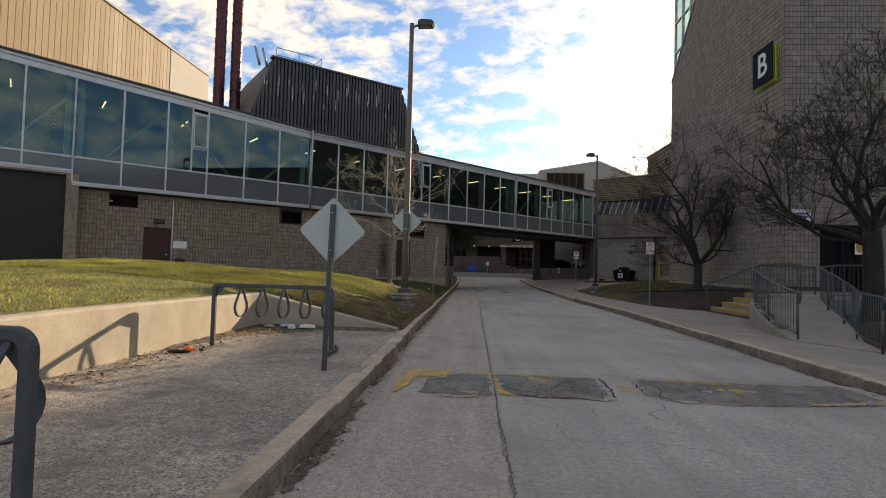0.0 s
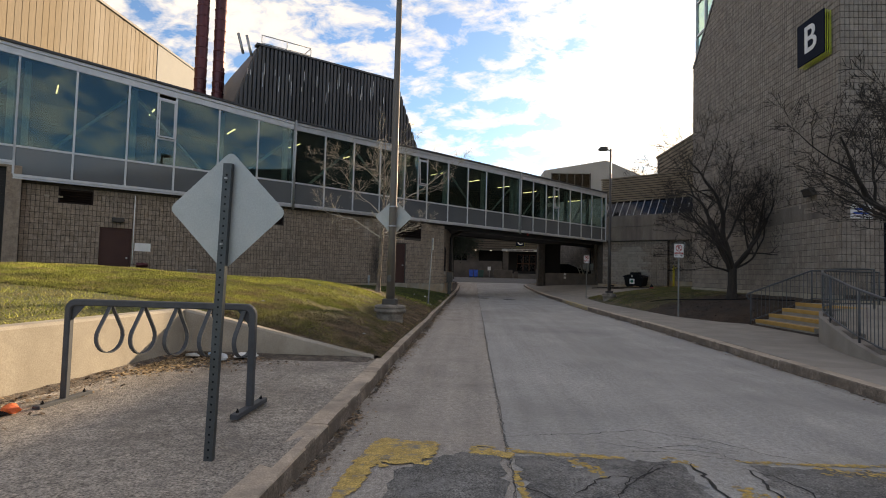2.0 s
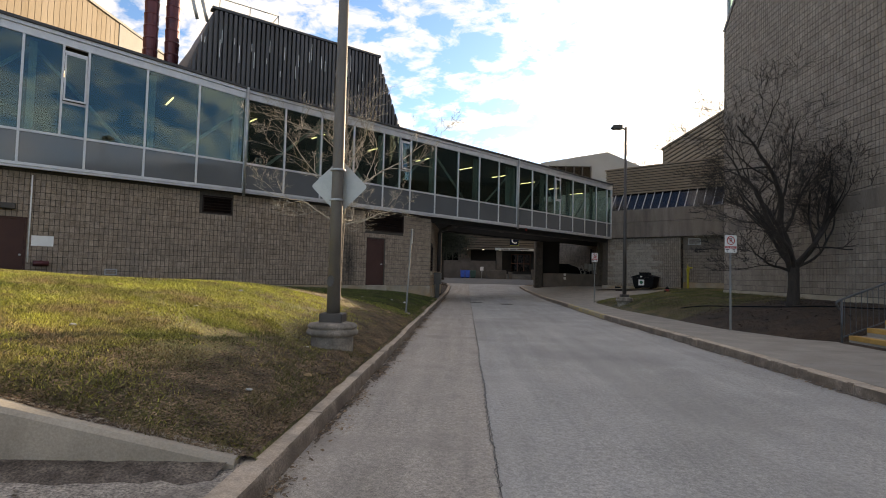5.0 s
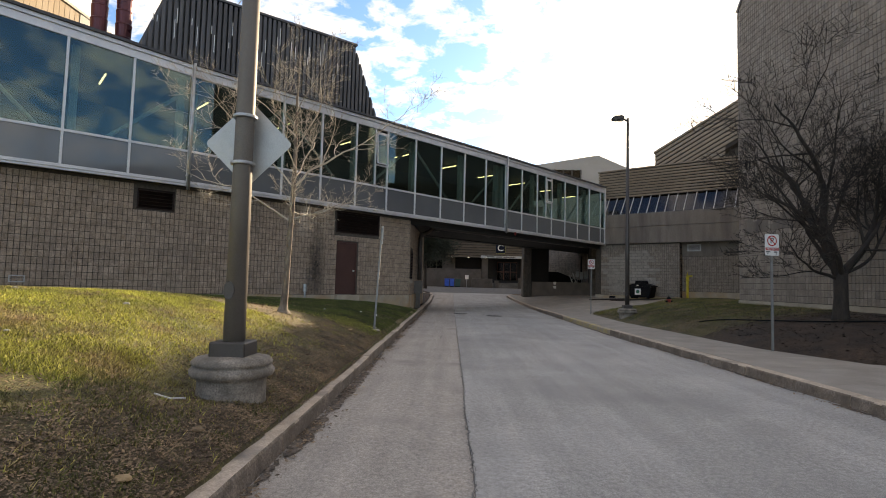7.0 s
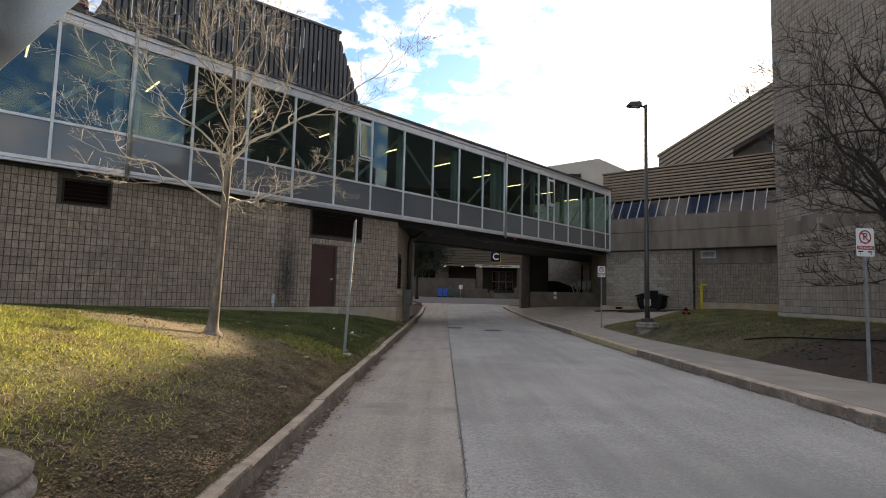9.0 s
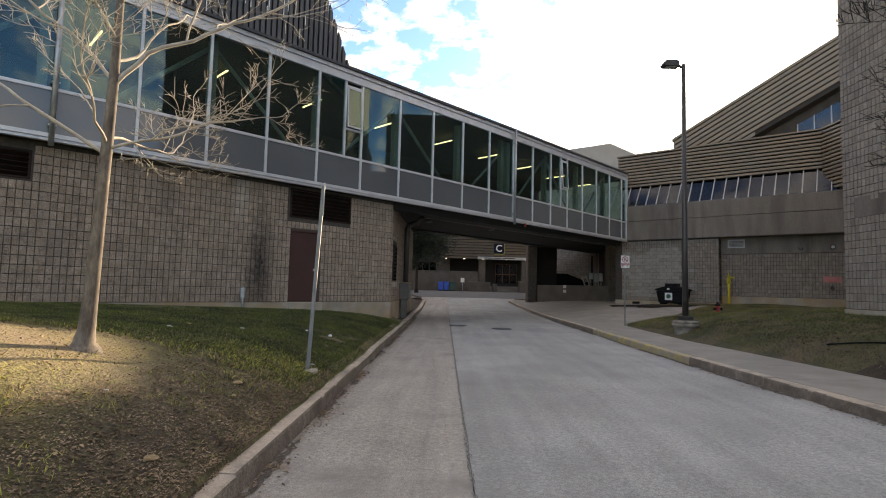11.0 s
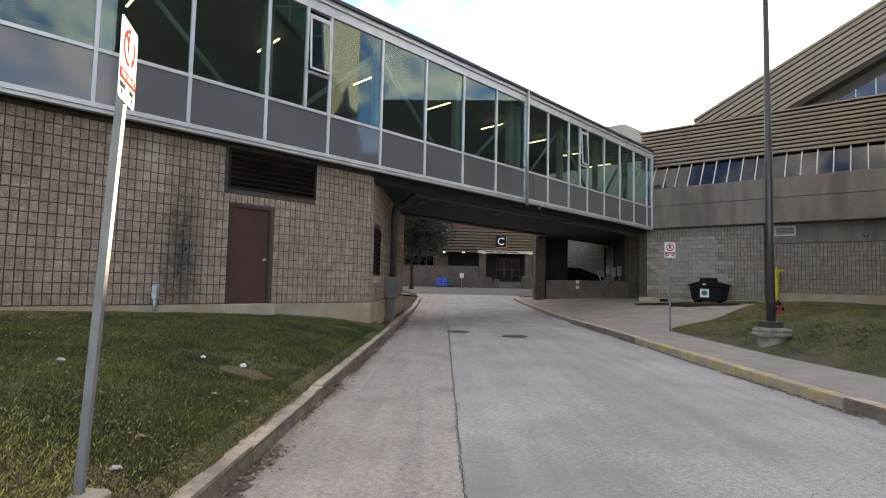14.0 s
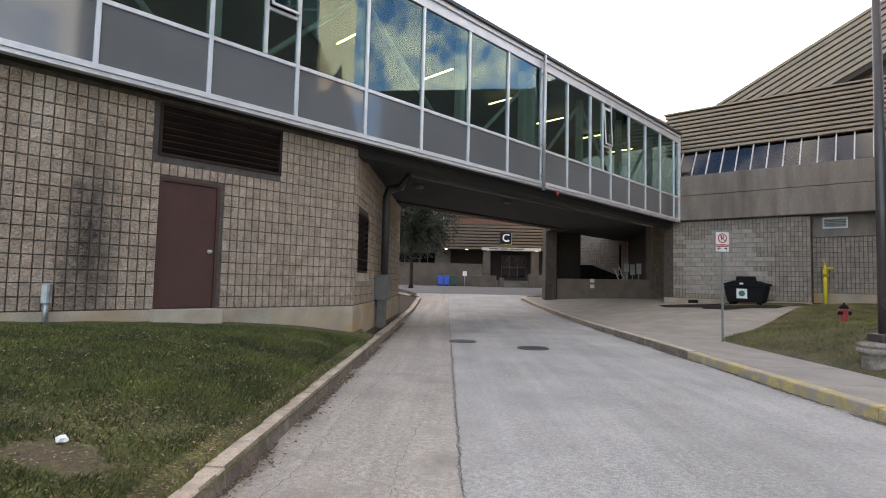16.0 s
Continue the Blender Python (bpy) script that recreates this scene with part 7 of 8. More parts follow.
    part("hand_hole_cover", bm, M_LAMP_DARK, t)
    return t


LX, LY = -1.62, 14.90
street_lamp(LX, LY, 0.29, 8.46, 0.6, M_LAMP, "tall bronze street lamp on a moulded concrete base")
street_lamp(7.40, 31.25, 0.22, 8.32, -0.6, M_LAMP_DARK, "tall dark street lamp on a moulded concrete base", r0=0.088, r1=0.05)
ds2 = thing("diamond_sign", (LX, LY + 0.12, 2.73), "back of a diamond road sign strapped to the lamp post", "road sign")
diamond_plate(ds2, LX - 0.005, LY + 0.13, 2.74, 0.865, "bare grey aluminium plate")
for zz in (2.50, 2.95):
    bm = bmesh.new()
    lathe(bm, [(0.112, 0), (0.114, 0.006), (0.114, 0.022), (0.112, 0.028)], (LX, LY, zz), 20)
    part("strap", bm, M_STEEL, ds2, "bright steel strap")


# ---------------------------------------------------------------- bare trees
def grow(bm, rnd, start, way, length, radius, level, deepest, sides, up=0.25, bend=0.25, kids=(4, 6), shrink=0.55, thin=0.0034, taper=0.62):
    """One branch with its own side branches."""
    pts, rad = [start.copy()], [radius]
    d = way.normalized()
    k = max(3, int(length / 0.16)) if level < 3 else 3
    for i in range(k):
        d = (d + Vector((rnd.uniform(-bend, bend), rnd.uniform(-bend, bend), rnd.uniform(-bend, bend) + up * 0.25))).normalized()
        pts.append(pts[-1] + d * (length / k))
        rad.append(max(thin, radius * (1 - 0.82 * (i + 1) / k)))
    tube(bm, pts, rad, sides[min(level, len(sides) - 1)], cap=False)
    if level >= deepest:
        return
    n = rnd.randint(*kids)
    for j in range(n):
        f = 0.22 + 0.76 * (j + rnd.random() * 0.7) / n
        i = min(k - 1, int(f * k))
        base = pts[i].lerp(pts[i + 1], 0.5)
        ax = (pts[i + 1] - pts[i]).normalized()
        side = ax.orthogonal().normalized()
        side.rotate(Matrix.Rotation(rnd.uniform(0, 2 * math.pi), 3, ax))
        w = (ax * rnd.uniform(0.5, 0.95) + side * rnd.uniform(0.55, 1.0) + Vector((0, 0, up))).normalized()
        w.z = max(w.z, -0.05)
        grow(bm, rnd, base, w, length * rnd.uniform(shrink - 0.12, shrink + 0.12) * (1.15 - 0.45 * f), max(thin, rad[i] * taper), level + 1, deepest, sides, up, bend, kids, shrink, thin, taper)


def bare_tree(name, at, label, bark, twig, seed, trunk, limbs, deepest=3, up=0.25, bend=0.22, kids=(4, 6), shrink=0.55, thin=0.0034, taper=0.62):
    rnd = random.Random(seed)
    t = thing(name, at, label, "tree", "bare trees")
    o = Vector(at)
    bm = bmesh.new()
    tube(bm, [o + Vector(p) for p, r in trunk], [r for p, r in trunk], 12)
    part("trunk", bm, bark, t)
    for p, w, ln, r in limbs:
        bm = bmesh.new()
        grow(bm, rnd, o + Vector(p), Vector(w), ln, r, 1, deepest, (8, 6, 5, 4, 3), up, bend, kids, shrink, thin, taper)
        part("limb", bm, twig, t, "bare limb with fine twigs")
    return t


TREE = (-2.95, 20.5, mound(-2.95, 20.5) - 0.04)
bare_tree("young_tree", TREE, "slim young bare tree with pale bark in the lawn", M_BARK_PALE, M_TWIG, 11,
          [((0.02, 0, -0.1), 0.20), ((0.02, 0, 0.03), 0.145), ((0.02, 0, 0.10), 0.095), ((0.035, 0, 0.22), 0.074), ((0.05, 0, 0.5), 0.064), ((0.075, 0.0, 1.2), 0.055), ((0.10, 0, 1.9), 0.051), ((0.12, 0, 2.55), 0.046), ((0.13, 0, 3.4), 0.034), ((0.10, 0.05, 4.4), 0.022), ((0.12, 0.1, 5.6), 0.006)],
          [((0.10, 0, 1.85), (-1, -0.3, 0.35), 2.66, 0.0216), ((0.10, 0, 1.90), (1, 0.2, 0.15), 1.82, 0.0158), ((0.10, 0, 1.95), (0.3, -1, 0.2), 1.68, 0.0144), ((0.1, 0, 2.0), (-0.2, 1, 0.25), 2.10, 0.0158),
           ((0.11, 0, 2.5), (0.75, 0.1, 0.9), 3.36, 0.0245), ((0.12, 0, 2.55), (-0.9, 0.1, 0.6), 2.80, 0.0202), ((0.12, 0, 2.75), (0.1, 0.9, 0.7), 2.38, 0.0158), ((0.13, 0, 2.95), (0.2, -0.9, 0.7), 2.10, 0.0144),
           ((0.12, 0, 3.3), (0.8, 0.4, 0.8), 2.10, 0.0144), ((0.12, 0, 3.6), (-0.7, -0.3, 0.8), 2.10, 0.0130), ((0.11, 0, 4.1), (0.5, -0.3, 0.9), 1.54, 0.0101), ((0.1, 0, 4.5), (-0.4, 0.4, 0.9), 1.40, 0.0086)],
          deepest=4, up=0.08, bend=0.26, kids=(5, 7), shrink=0.44, thin=0.0026)
T1 = (9.75, 22.9, bank(9.75, 22.9) - 0.05)
bare_tree("old_tree", T1, "spreading bare tree with dark bark on the bank", M_BARK, M_BARK, 5,
          [((0, 0, -0.1), 0.24), ((0, 0, 0.1), 0.18), ((0.02, 0, 0.55), 0.15), ((0.02, 0, 1.15), 0.15)],
          [((0.0, 0, 1.0), (-0.62, -0.1, 1.0), 3.7, 0.105), ((0.02, 0, 1.1), (-0.02, 0.1, 1.0), 4.7, 0.115), ((0.05, 0, 1.1), (0.55, 0.0, 0.9), 3.6, 0.095), ((0.0, 0.02, 1.05), (-0.3, 0.6, 0.9), 3.2, 0.065),
           ((0.0, -0.05, 1.1), (-0.3, -0.6, 0.9), 3.1, 0.07), ((0.05, 0, 1.1), (0.3, -0.5, 0.95), 3.3, 0.065), ((-0.05, 0, 1.0), (-1.0, -0.1, 0.4), 2.2, 0.045), ((0.0, 0, 1.15), (-0.22, 0.2, 1.0), 4.5, 0.08),
           ((0.05, 0, 1.1), (0.9, 0.3, 0.6), 2.6, 0.05)],
          deepest=5, up=0.12, bend=0.20, kids=(4, 6), shrink=0.57, thin=0.0052, taper=0.56)
T2 = (10.3, 13.8, 0.42)
bare_tree("old_tree", T2, "spreading bare tree with dark bark beside the ramp", M_BARK, M_BARK, 8,
          [((0, 0, -0.1), 0.33), ((0, 0, 0.1), 0.27), ((0.02, 0, 0.8), 0.22), ((0.0, 0, 1.7), 0.21), ((-0.02, 0, 2.3), 0.19)],
          [((0.0, 0, 1.9), (-0.95, 0.1, 0.5), 3.9, 0.11), ((0.0, 0, 2.2), (-0.5, 0.1, 0.9), 4.2, 0.10), ((0.0, 0, 2.25), (0.15, 0.2, 1.0), 4.3, 0.11), ((0.0, 0, 2.2), (0.7, 0.1, 0.8), 3.6, 0.09),
           ((0.0, 0, 2.1), (-0.3, -0.75, 0.65), 2.8, 0.07), ((0.0, 0, 2.2), (-0.35, 0.8, 0.7), 3.0, 0.075), ((0.0, 0, 2.0), (-1.0, 0.35, 0.12), 3.0, 0.06), ((0.0, 0, 2.2), (-0.8, -0.3, 0.6), 3.4, 0.07)],
          deepest=5, up=0.10, bend=0.20, kids=(4, 6), shrink=0.55, thin=0.0052, taper=0.56)
T3 = (22.3, 72.0, -0.3)
bare_tree("distant_tree", T3, "tall bare tree behind the hall roof", M_BARK, M_BARK, 12,
          [((0, 0, -0.1), 0.35), ((0, 0, 5.0), 0.25), ((0.1, 0, 10.5), 0.16)],
          [((0.05, 0, 9.5), (-0.7, 0, 0.8), 5.0, 0.09), ((0.05, 0, 10.0), (0.7, 0.2, 0.8), 5.0, 0.09), ((0.1, 0, 10.4), (0.1, -0.3, 1.0), 6.0, 0.11), ((0.1, 0, 10.4), (-0.3, 0.3, 1.0), 5.8, 0.10)],
          deepest=4, up=0.10, bend=0.26, kids=(6, 8), shrink=0.5, thin=0.009, taper=0.5)

# ---------------------------------------------------------------- steps, ramp and railings by the tower
ST_X0, ST_Y0, ST_Y1 = 8.66, 16.35, 19.1
stairs = thing("entrance_steps", (ST_X0, 17.7, 0.17), "concrete entrance steps with worn yellow painted edges", "steps")
for k in range(4):
    x = ST_X0 + k * 0.38
    z1 = 0.17 + (k + 1) * 0.175
    bm = bmesh.new()
    box(bm, x, x + (0.38 if k < 3 else 5.0), ST_Y0, ST_Y1 - 0.003, 0.05, z1 - 0.004)
    st = part("step", bm, M_WALK, stairs)
    bm = bmesh.new()
    box(bm, x - 0.012, x + 0.17, ST_Y0 + 0.01, ST_Y1 - 0.01, z1 - 0.10, z1, bevel=0.008)
    part("yellow_nosing", bm, M_YELLOW_STEP, st, "worn yellow painted nosing")
PLAT_Z = 0.17 + 4 * 0.175


def railing(name, line, label, balusters=0.13, height=0.95, low=0.12, post_every=1.6, loops=True):
    """A tube railing along points (x, y, floor height)."""
    line = [Vector(p) for p in line]
    t = thing(name, line[0], label, "railing", "tube railings")
    # resample
    dist = [0.0]
    for a, b in zip(line, line[1:]):
        dist.append(dist[-1] + (b - a).length)

    def at(d):
        for i in range(len(line) - 1):
            if d <= dist[i + 1] or i == len(line) - 2:
                f = (d - dist[i]) / max(1e-6, dist[i + 1] - dist[i])
                return line[i].lerp(line[i + 1], min(1, max(0, f)))

    L = dist[-1]
    pts = [at(L * i / 40) for i in range(41)]
    bm = bmesh.new()
    up = [p + Vector((0, 0, height)) for p in pts]
    dn = [p + Vector((0, 0, low)) for p in pts]
    if loops:
        d = (up[0] - up[1]).normalized()
        ret = [up[0] + d * 0.10 + Vector((0, 0, -0.10)), up[0] + d * 0.13 + Vector((0, 0, -0.05)), up[0] + d * 0.10 + Vector((0, 0, -0.01))]
        up = [up[0] + Vector((0, 0, -0.19)), up[0] + d * 0.06 + Vector((0, 0, -0.185))] + ret + up
    tube(bm, up, 0.024, 8)
    part("handrail", bm, M_RAIL, t)
    bm = bmesh.new()
    tube(bm, dn, 0.018, 8)
    part("bottom_rail", bm, M_RAIL, t)
    k = max(1, round(L / post_every))
    for i in range(k + 1):
        p = at(L * i / k)
        bm = bmesh.new()
        tube(bm, [p + Vector((0, 0, -0.12)), p + Vector((0, 0, height))], 0.022, 8)
        part("post", bm, M_RAIL, t)
    n = int(L / balusters)
    for i in range(n):
        p = at(L * (i + 0.5) / n)
        bm = bmesh.new()
        tube(bm, [p + Vector((0, 0, low)), p + Vector((0, 0, height))], 0.0068, 6, cap=False)
        part("baluster", bm, M_RAIL, t)
    return t


railing("stair_railing", [(8.55, 19.15, 0.17), (10.3, 19.15, PLAT_Z), (12.2, 19.12, PLAT_Z)], "grey tube railing up the entrance steps")
INNER = [(6.85, 11.0, 0.175), (6.98, 11.9, 0.29), (7.22, 12.9, 0.44), (7.55, 13.9, 0.60), (7.95, 14.9, 0.72), (8.45, 15.7, 0.80), (9.1, 16.15, 0.85), (10.0, 16.25, PLAT_Z)]
OUTER = [(7.3, 9.4, 0.175), (7.75, 10.6, 0.22), (8.35, 11.7, 0.34), (8.85, 12.9, 0.52), (9.25, 13.9, 0.66), (9.6, 14.7, 0.78), (10.3, 15.1, 0.85), (11.6, 15.2, PLAT_Z)]
railing("ramp_railing", INNER, "curved grey tube railing with upright bars along the ramp")
railing("ramp_railing", OUTER, "curved grey tube railing with upright bars along the planting bed")
bm = bmesh.new()
rows = []
for a, b in zip(INNER, OUTER):
    rows.append([bm.verts.new(Vector(a) + Vector((-0.1, -0.02, 0))), bm.verts.new(Vector(b) + Vector((0.1, 0, 0)))])
low = [[bm.verts.new(Vector((v.co.x, v.co.y, 0.0))) for v in r] for r in rows]
bm.faces.new((low[0][0], low[0][1], rows[0][1], rows[0][0]))
for i in range(len(rows) - 1):
    bm.faces.new((rows[i][0], rows[i][1], rows[i + 1][1], rows[i + 1][0]))
    bm.faces.new((low[i][0], rows[i][0], rows[i + 1][0], low[i + 1][0]))
    bm.faces.new((low[i][1], low[i + 1][1], rows[i + 1][1], rows[i][1]))
bmesh.ops.recalc_face_normals(bm, faces=bm.faces)
structure(part("ramp", bm, M_WALK), "curving concrete access ramp", "ramp")
bm = bmesh.new()
for i, (a, b) in enumerate(zip(INNER[1:6], INNER[2:7])):
    d = (Vector(b) - Vector(a))
    q = wall_frame(a[:2], b[:2])
    h = (a[2] + b[2]) / 2 + 0.03
    box(bm, 0.004, q[1] - 0.004, -0.30 + 0.1, 0.0, 0.0, h, m=q[0], bevel=0.01)
structure(part("ramp_kerb_wall", bm, M_BEAM), "low curved block wall edging the ramp", "wall")
bm = bmesh.new()
box(bm, 10.17, 24, 15.3, 19.195, 0.0, PLAT_Z - 0.01)
structure(part("entrance_platform", bm, M_WALK), "concrete entrance platform before the tower", "platform")

# ---------------------------------------------------------------- signs and fittings on the tower
bsign = thing("letter_sign", (TX - 0.1, 20.28, 9.2), "large navy square sign with a white letter and lime edge", "sign")
m_b = m_tw @ Matrix.Translation((CUT_Y - 20.28, -0.02, 9.35)) @ pose(0, 0, 0, 0, 0, 0)
bm = bmesh.new()
box(bm, -0.69, 0.69, -0.20, -0.16, -0.70, 0.70, m=m_b, bevel=0.008)
face = part("sign_face", bm, M_NAVY, bsign)
for k in range(4):
    bm = bmesh.new()
    y0 = -0.155 + k * 0.035
    g = 0.025 * (k + 1)
    box(bm, 0.66 + g, 0.685 + g, y0, y0 + 0.012, -0.71 - g, 0.67 - g, m=m_b)
    box(bm, -0.66 + g, 0.659 + g, y0, y0 + 0.012, -0.71 - g, -0.685 - g, m=m_b)
    part("edge_strip", bm, M_LIME, bsign, "lime green edge strip")
bm = bmesh.new()
box(bm, -0.6, 0.6, -0.155, 0.02, -0.6, 0.6, m=m_b)
part("back_box", bm, M_BLACK, bsign)
letters("letter", "B", 1.24, m_b @ Matrix.Translation((0, -0.203, 0.0)), M_WHITE, bsign, 0.006)
pl = thing("notice_plate", (11.75, TY - 0.02, 3.6), "white notice plate with blue lettering on the tower", "sign")
m_pl = m_tf @ Matrix.Translation((0.56, -0.02, 3.62))
bm = bmesh.new()
box(bm, -0.32, 0.32, -0.015, -0.002, -0.21, 0.21, m=m_pl, bevel=0.003)
pp = part("plate", bm, M_WHITE, pl)
bm = bmesh.new()
for a, b, z in ((-0.2, 0.2, 0.07), (-0.24, 0.24, -0.05)):
    box(bm, a, b, -0.0175, -0.0155, z - 0.03, z + 0.03, m=m_pl)
part("text_bar", bm, M_BLUE, pp)
yl = thing("yellow_notice", (13.7, TY - 0.5, 2.3), "white plate with a yellow disc beside the door", "sign")
m_y = m_tf @ Matrix.Translation((2.5, -0.018, 2.55))
bm = bmesh.new()
box(bm, -0.14, 0.14, -0.012, 0.0, -0.25, 0.25, m=m_y)
pp = part("plate", bm, M_WHITE, yl)
bm = bmesh.new()
prism(bm, [(0.12 * math.cos(2 * math.pi * i / 24), 0.19 * math.sin(2 * math.pi * i / 24)) for i in range(24)], m_y @ Matrix.Translation((0.01, -0.017, 0)), 0.004)
part("disc", bm, M_YELLOW_STEP, pp)
fl = thing("wall_floodlight", (TX - 0.1, 20.5, 4.3), "dark wall floodlight on the tower", "lamp")
m_fl = m_tw @ Matrix.Translation((CUT_Y - 20.48, 0, 4.36))
bm = bmesh.new()
prism(bm, [(-0.22, -0.14), (0.22, -0.14), (0.22, 0.14), (-0.22, 0.14)], m_fl @ Matrix.Translation((0, -0.24, 0)) @ pose(0, 0, 0, 20, 0, 0), 0.16)
part("housing", bm, M_LAMP_DARK, fl)
bm = bmesh.new()
box(bm, -0.06, 0.06, -0.14, -0.02, -0.05, 0.05, m=m_fl)
part("bracket", bm, M_LAMP_DARK, fl)

# hose lying on the mulch
bm = bmesh.new()
pts = []
for i in range(26):
    f = i / 25
    x = 7.9 + 2.6 * f
    y = 26.2 - 6.0 * f + 0.35 * math.sin(f * 9)
    pts.append((x, y, bank(x, y) + 0.03))
tube(bm, pts, 0.018, 6)
hs = thing("hose", pts[0], "dark hose lying on the mulched bank", "hose")
part("hose_pipe", bm, M_BLACK, hs)

# ---------------------------------------------------------------- by the hall wall
m_bin = m_r @ Matrix.Translation((3.08, -0.66, 0))
BZ = pave_z(*(m_bin @ Vector((0, 0, 0))).to_2d()) - 0.02
wbin = thing("refuse_bin", m_bin @ Vector((0, 0, BZ)), "large black plastic refuse bin with a green and white badge", "bin")
bm = bmesh.new()
prof = [(-0.62, 0.12), (0.62, 0.12), (0.76, 0.78), (-0.76, 0.78)]
prism(bm, prof, m_bin @ Matrix.Translation((0, -0.5, BZ)), 1.0)
bmesh.ops.bevel(bm, geom=bm.edges[:], offset=0.03, segments=2, affect="EDGES")
body = part("bin_body", bm, M_BLACK, wbin)
bm = bmesh.new()
prism(bm, [(-0.80, 0.785), (0.80, 0.785), (0.80, 0.85), (0.40, 0.98), (-0.40, 0.98), (-0.80, 0.85)], m_bin @ Matrix.Translation((0, -0.54, BZ)), 1.08)
lid = part("bin_lid", bm, M_BLACK, wbin)
bm = bmesh.new()
prism(bm, [(-0.36, 0.985), (0.30, 0.985), (0.26, 1.16), (-0.32, 1.16)], m_bin @ Matrix.Translation((0, -0.3, BZ)), 0.6)
part("filling_hatch", bm, M_BLACK, lid)
bm = bmesh.new()
box(bm, -0.16, -0.03, -0.548, -0.541, BZ + 0.83, BZ + 0.90, m=m_bin)
part("lid_label", bm, M_WHITE, lid)
bm = bmesh.new()
box(bm, -0.28, 0.10, -0.526, -0.506, BZ + 0.27, BZ + 0.66, m=m_bin)
bd = part("badge", bm, M_WHITE, body, "white badge with a green round mark")
bm = bmesh.new()
prism(bm, [(0.115 * math.cos(2 * math.pi * i / 20), 0.115 * math.sin(2 * math.pi * i / 20)) for i in range(20)], m_bin @ Matrix.Translation((-0.09, -0.532, BZ + 0.47)), 0.004)
part("badge_mark", bm, M_GREEN_MARK, bd)
for s in (-0.5, 0.5):
    bm = bmesh.new()
    box(bm, s - 0.08, s + 0.08, -0.4, 0.4, BZ - 0.02, BZ + 0.119, m=m_bin)
    part("skid", bm, M_BLACK, wbin)
bm = bmesh.new()
box(bm, -2.35, -2.0, 0.3, 0.55, BZ - 0.02, BZ + 0.12, m=m_bin, bevel=0.02)
ts = thing("trap_box", m_bin @ Vector((-2.2, 0.4, BZ)), "small black box at the foot of the wall", "box")
part("box_body", bm, M_BLACK, ts)

ypz = 0.80
q = m_r @ Vector((STEP_S + 0.42, 0.1, ypz))
yp = thing("standpipe", q, "yellow painted gas standpipe with valve", "pipe")
bm = bmesh.new()
tube(bm, [q + Vector((0, 0, -0.2)), q + Vector((0, 0, 1.25))], 0.075, 12)
part("riser", bm, M_YELLOW_PIPE, yp)
bm = bmesh.new()
lathe(bm, [(0.08, 0), (0.115, 0.02), (0.115, 0.05), (0.075, 0.07), (0.10, 0.16), (0.10, 0.25), (0.06, 0.30), (0.045, 0.44), (0.02, 0.45), (0.02, 0.55)], q + Vector((0, 0, 1.2)), 14)
valve = part("valve", bm, M_YELLOW_PIPE, yp)
bm = bmesh.new()
tube(bm, [q + Vector((0, 0, 1.5)), q + Vector((0.22, -0.18, 1.52))], 0.05, 8)
part("valve_wheel", bm, M_YELLOW_PIPE, valve)

HX, HY = 11.8, 38.05
hz0 = bank(HX, HY) - 0.02
hy = thing("fire_hydrant", (HX, HY, hz0), "red fire hydrant with black caps in the grass", "hydrant")
bm = bmesh.new()
lathe(bm, [(0.145, 0), (0.145, 0.035), (0.10, 0.05), (0.10, 0.34), (0.125, 0.355), (0.125, 0.39), (0.10, 0.41)], (HX, HY, hz0), 18)
part("barrel", bm, M_RED, hy)
bm = bmesh.new()
lathe(bm, [(0.115, 0.412), (0.105, 0.47), (0.065, 0.52), (0.025, 0.535), (0.025, 0.58), (0.012, 0.59)], (HX, HY, hz0), 16)
part("bonnet", bm, M_BLACK, hy, "black bonnet")
for s in (-1, 1):
    bm = bmesh.new()
    tube(bm, [(HX + s * 0.08, HY - 0.02, hz0 + 0.29), (HX + s * 0.17, HY - 0.05, hz0 + 0.29)], 0.052, 10)
    part("outlet_cap", bm, M_BLACK, hy)

louvre("wall_grille", m_rr @ Matrix.Translation((0, -0.10, 0)), (0.35, 1.15, 3.88, 4.32), "pale slatted air grille below the beam", 5, M_SIGNBACK, 0.06).location.z += 0
bm = bmesh.new()
q = m_rr @ Vector((4.85, -0.09, 3.8))
tube(bm, [q + Vector((0.03, 0.05, 0)), q + Vector((-0.06, -0.10, 0))], 0.115, 16)
t = thing("wall_lamp", q, "small round lamp with a dark rim on the lintel", "lamp")
part("rim", bm, M_LAMP_DARK, t)
bm = bmesh.new()
tube(bm, [q + Vector((-0.061, -0.102, 0)), q + Vector((-0.07, -0.117, 0))], 0.075, 14)
part("lens", bm, M_SIGNBACK, t)
bm = bmesh.new()
q = m_rr @ Vector((3.55, -0.1, 3.78))
tube(bm, [q + Vector((-0.10, 0, 0.04)), q + Vector((-0.07, -0.06, -0.05)), q + Vector((0.0, -0.09, -0.09)), q + Vector((0.07, -0.06, -0.05)), q + Vector((0.09, 0, 0.10))], 0.022, 8)
t = thing("wall_hook", q, "dark bent pipe hook on the lintel", "pipe")
part("pipe", bm, M_LAMP_DARK, t)
bm = bmesh.new()
box(bm, 4.45, 5.15, -0.05, -0.017, 2.12, 2.40, m=m_rr)
t = thing("red_notice", m_rr @ Vector((4.8, 0, 2.2)), "faded red notice board on the block wall", "sign")
part("board", bm, M_RED_FADED, t)
bm = bmesh.new()
q = m_rr @ Vector((4.8, -0.1, 1.85))
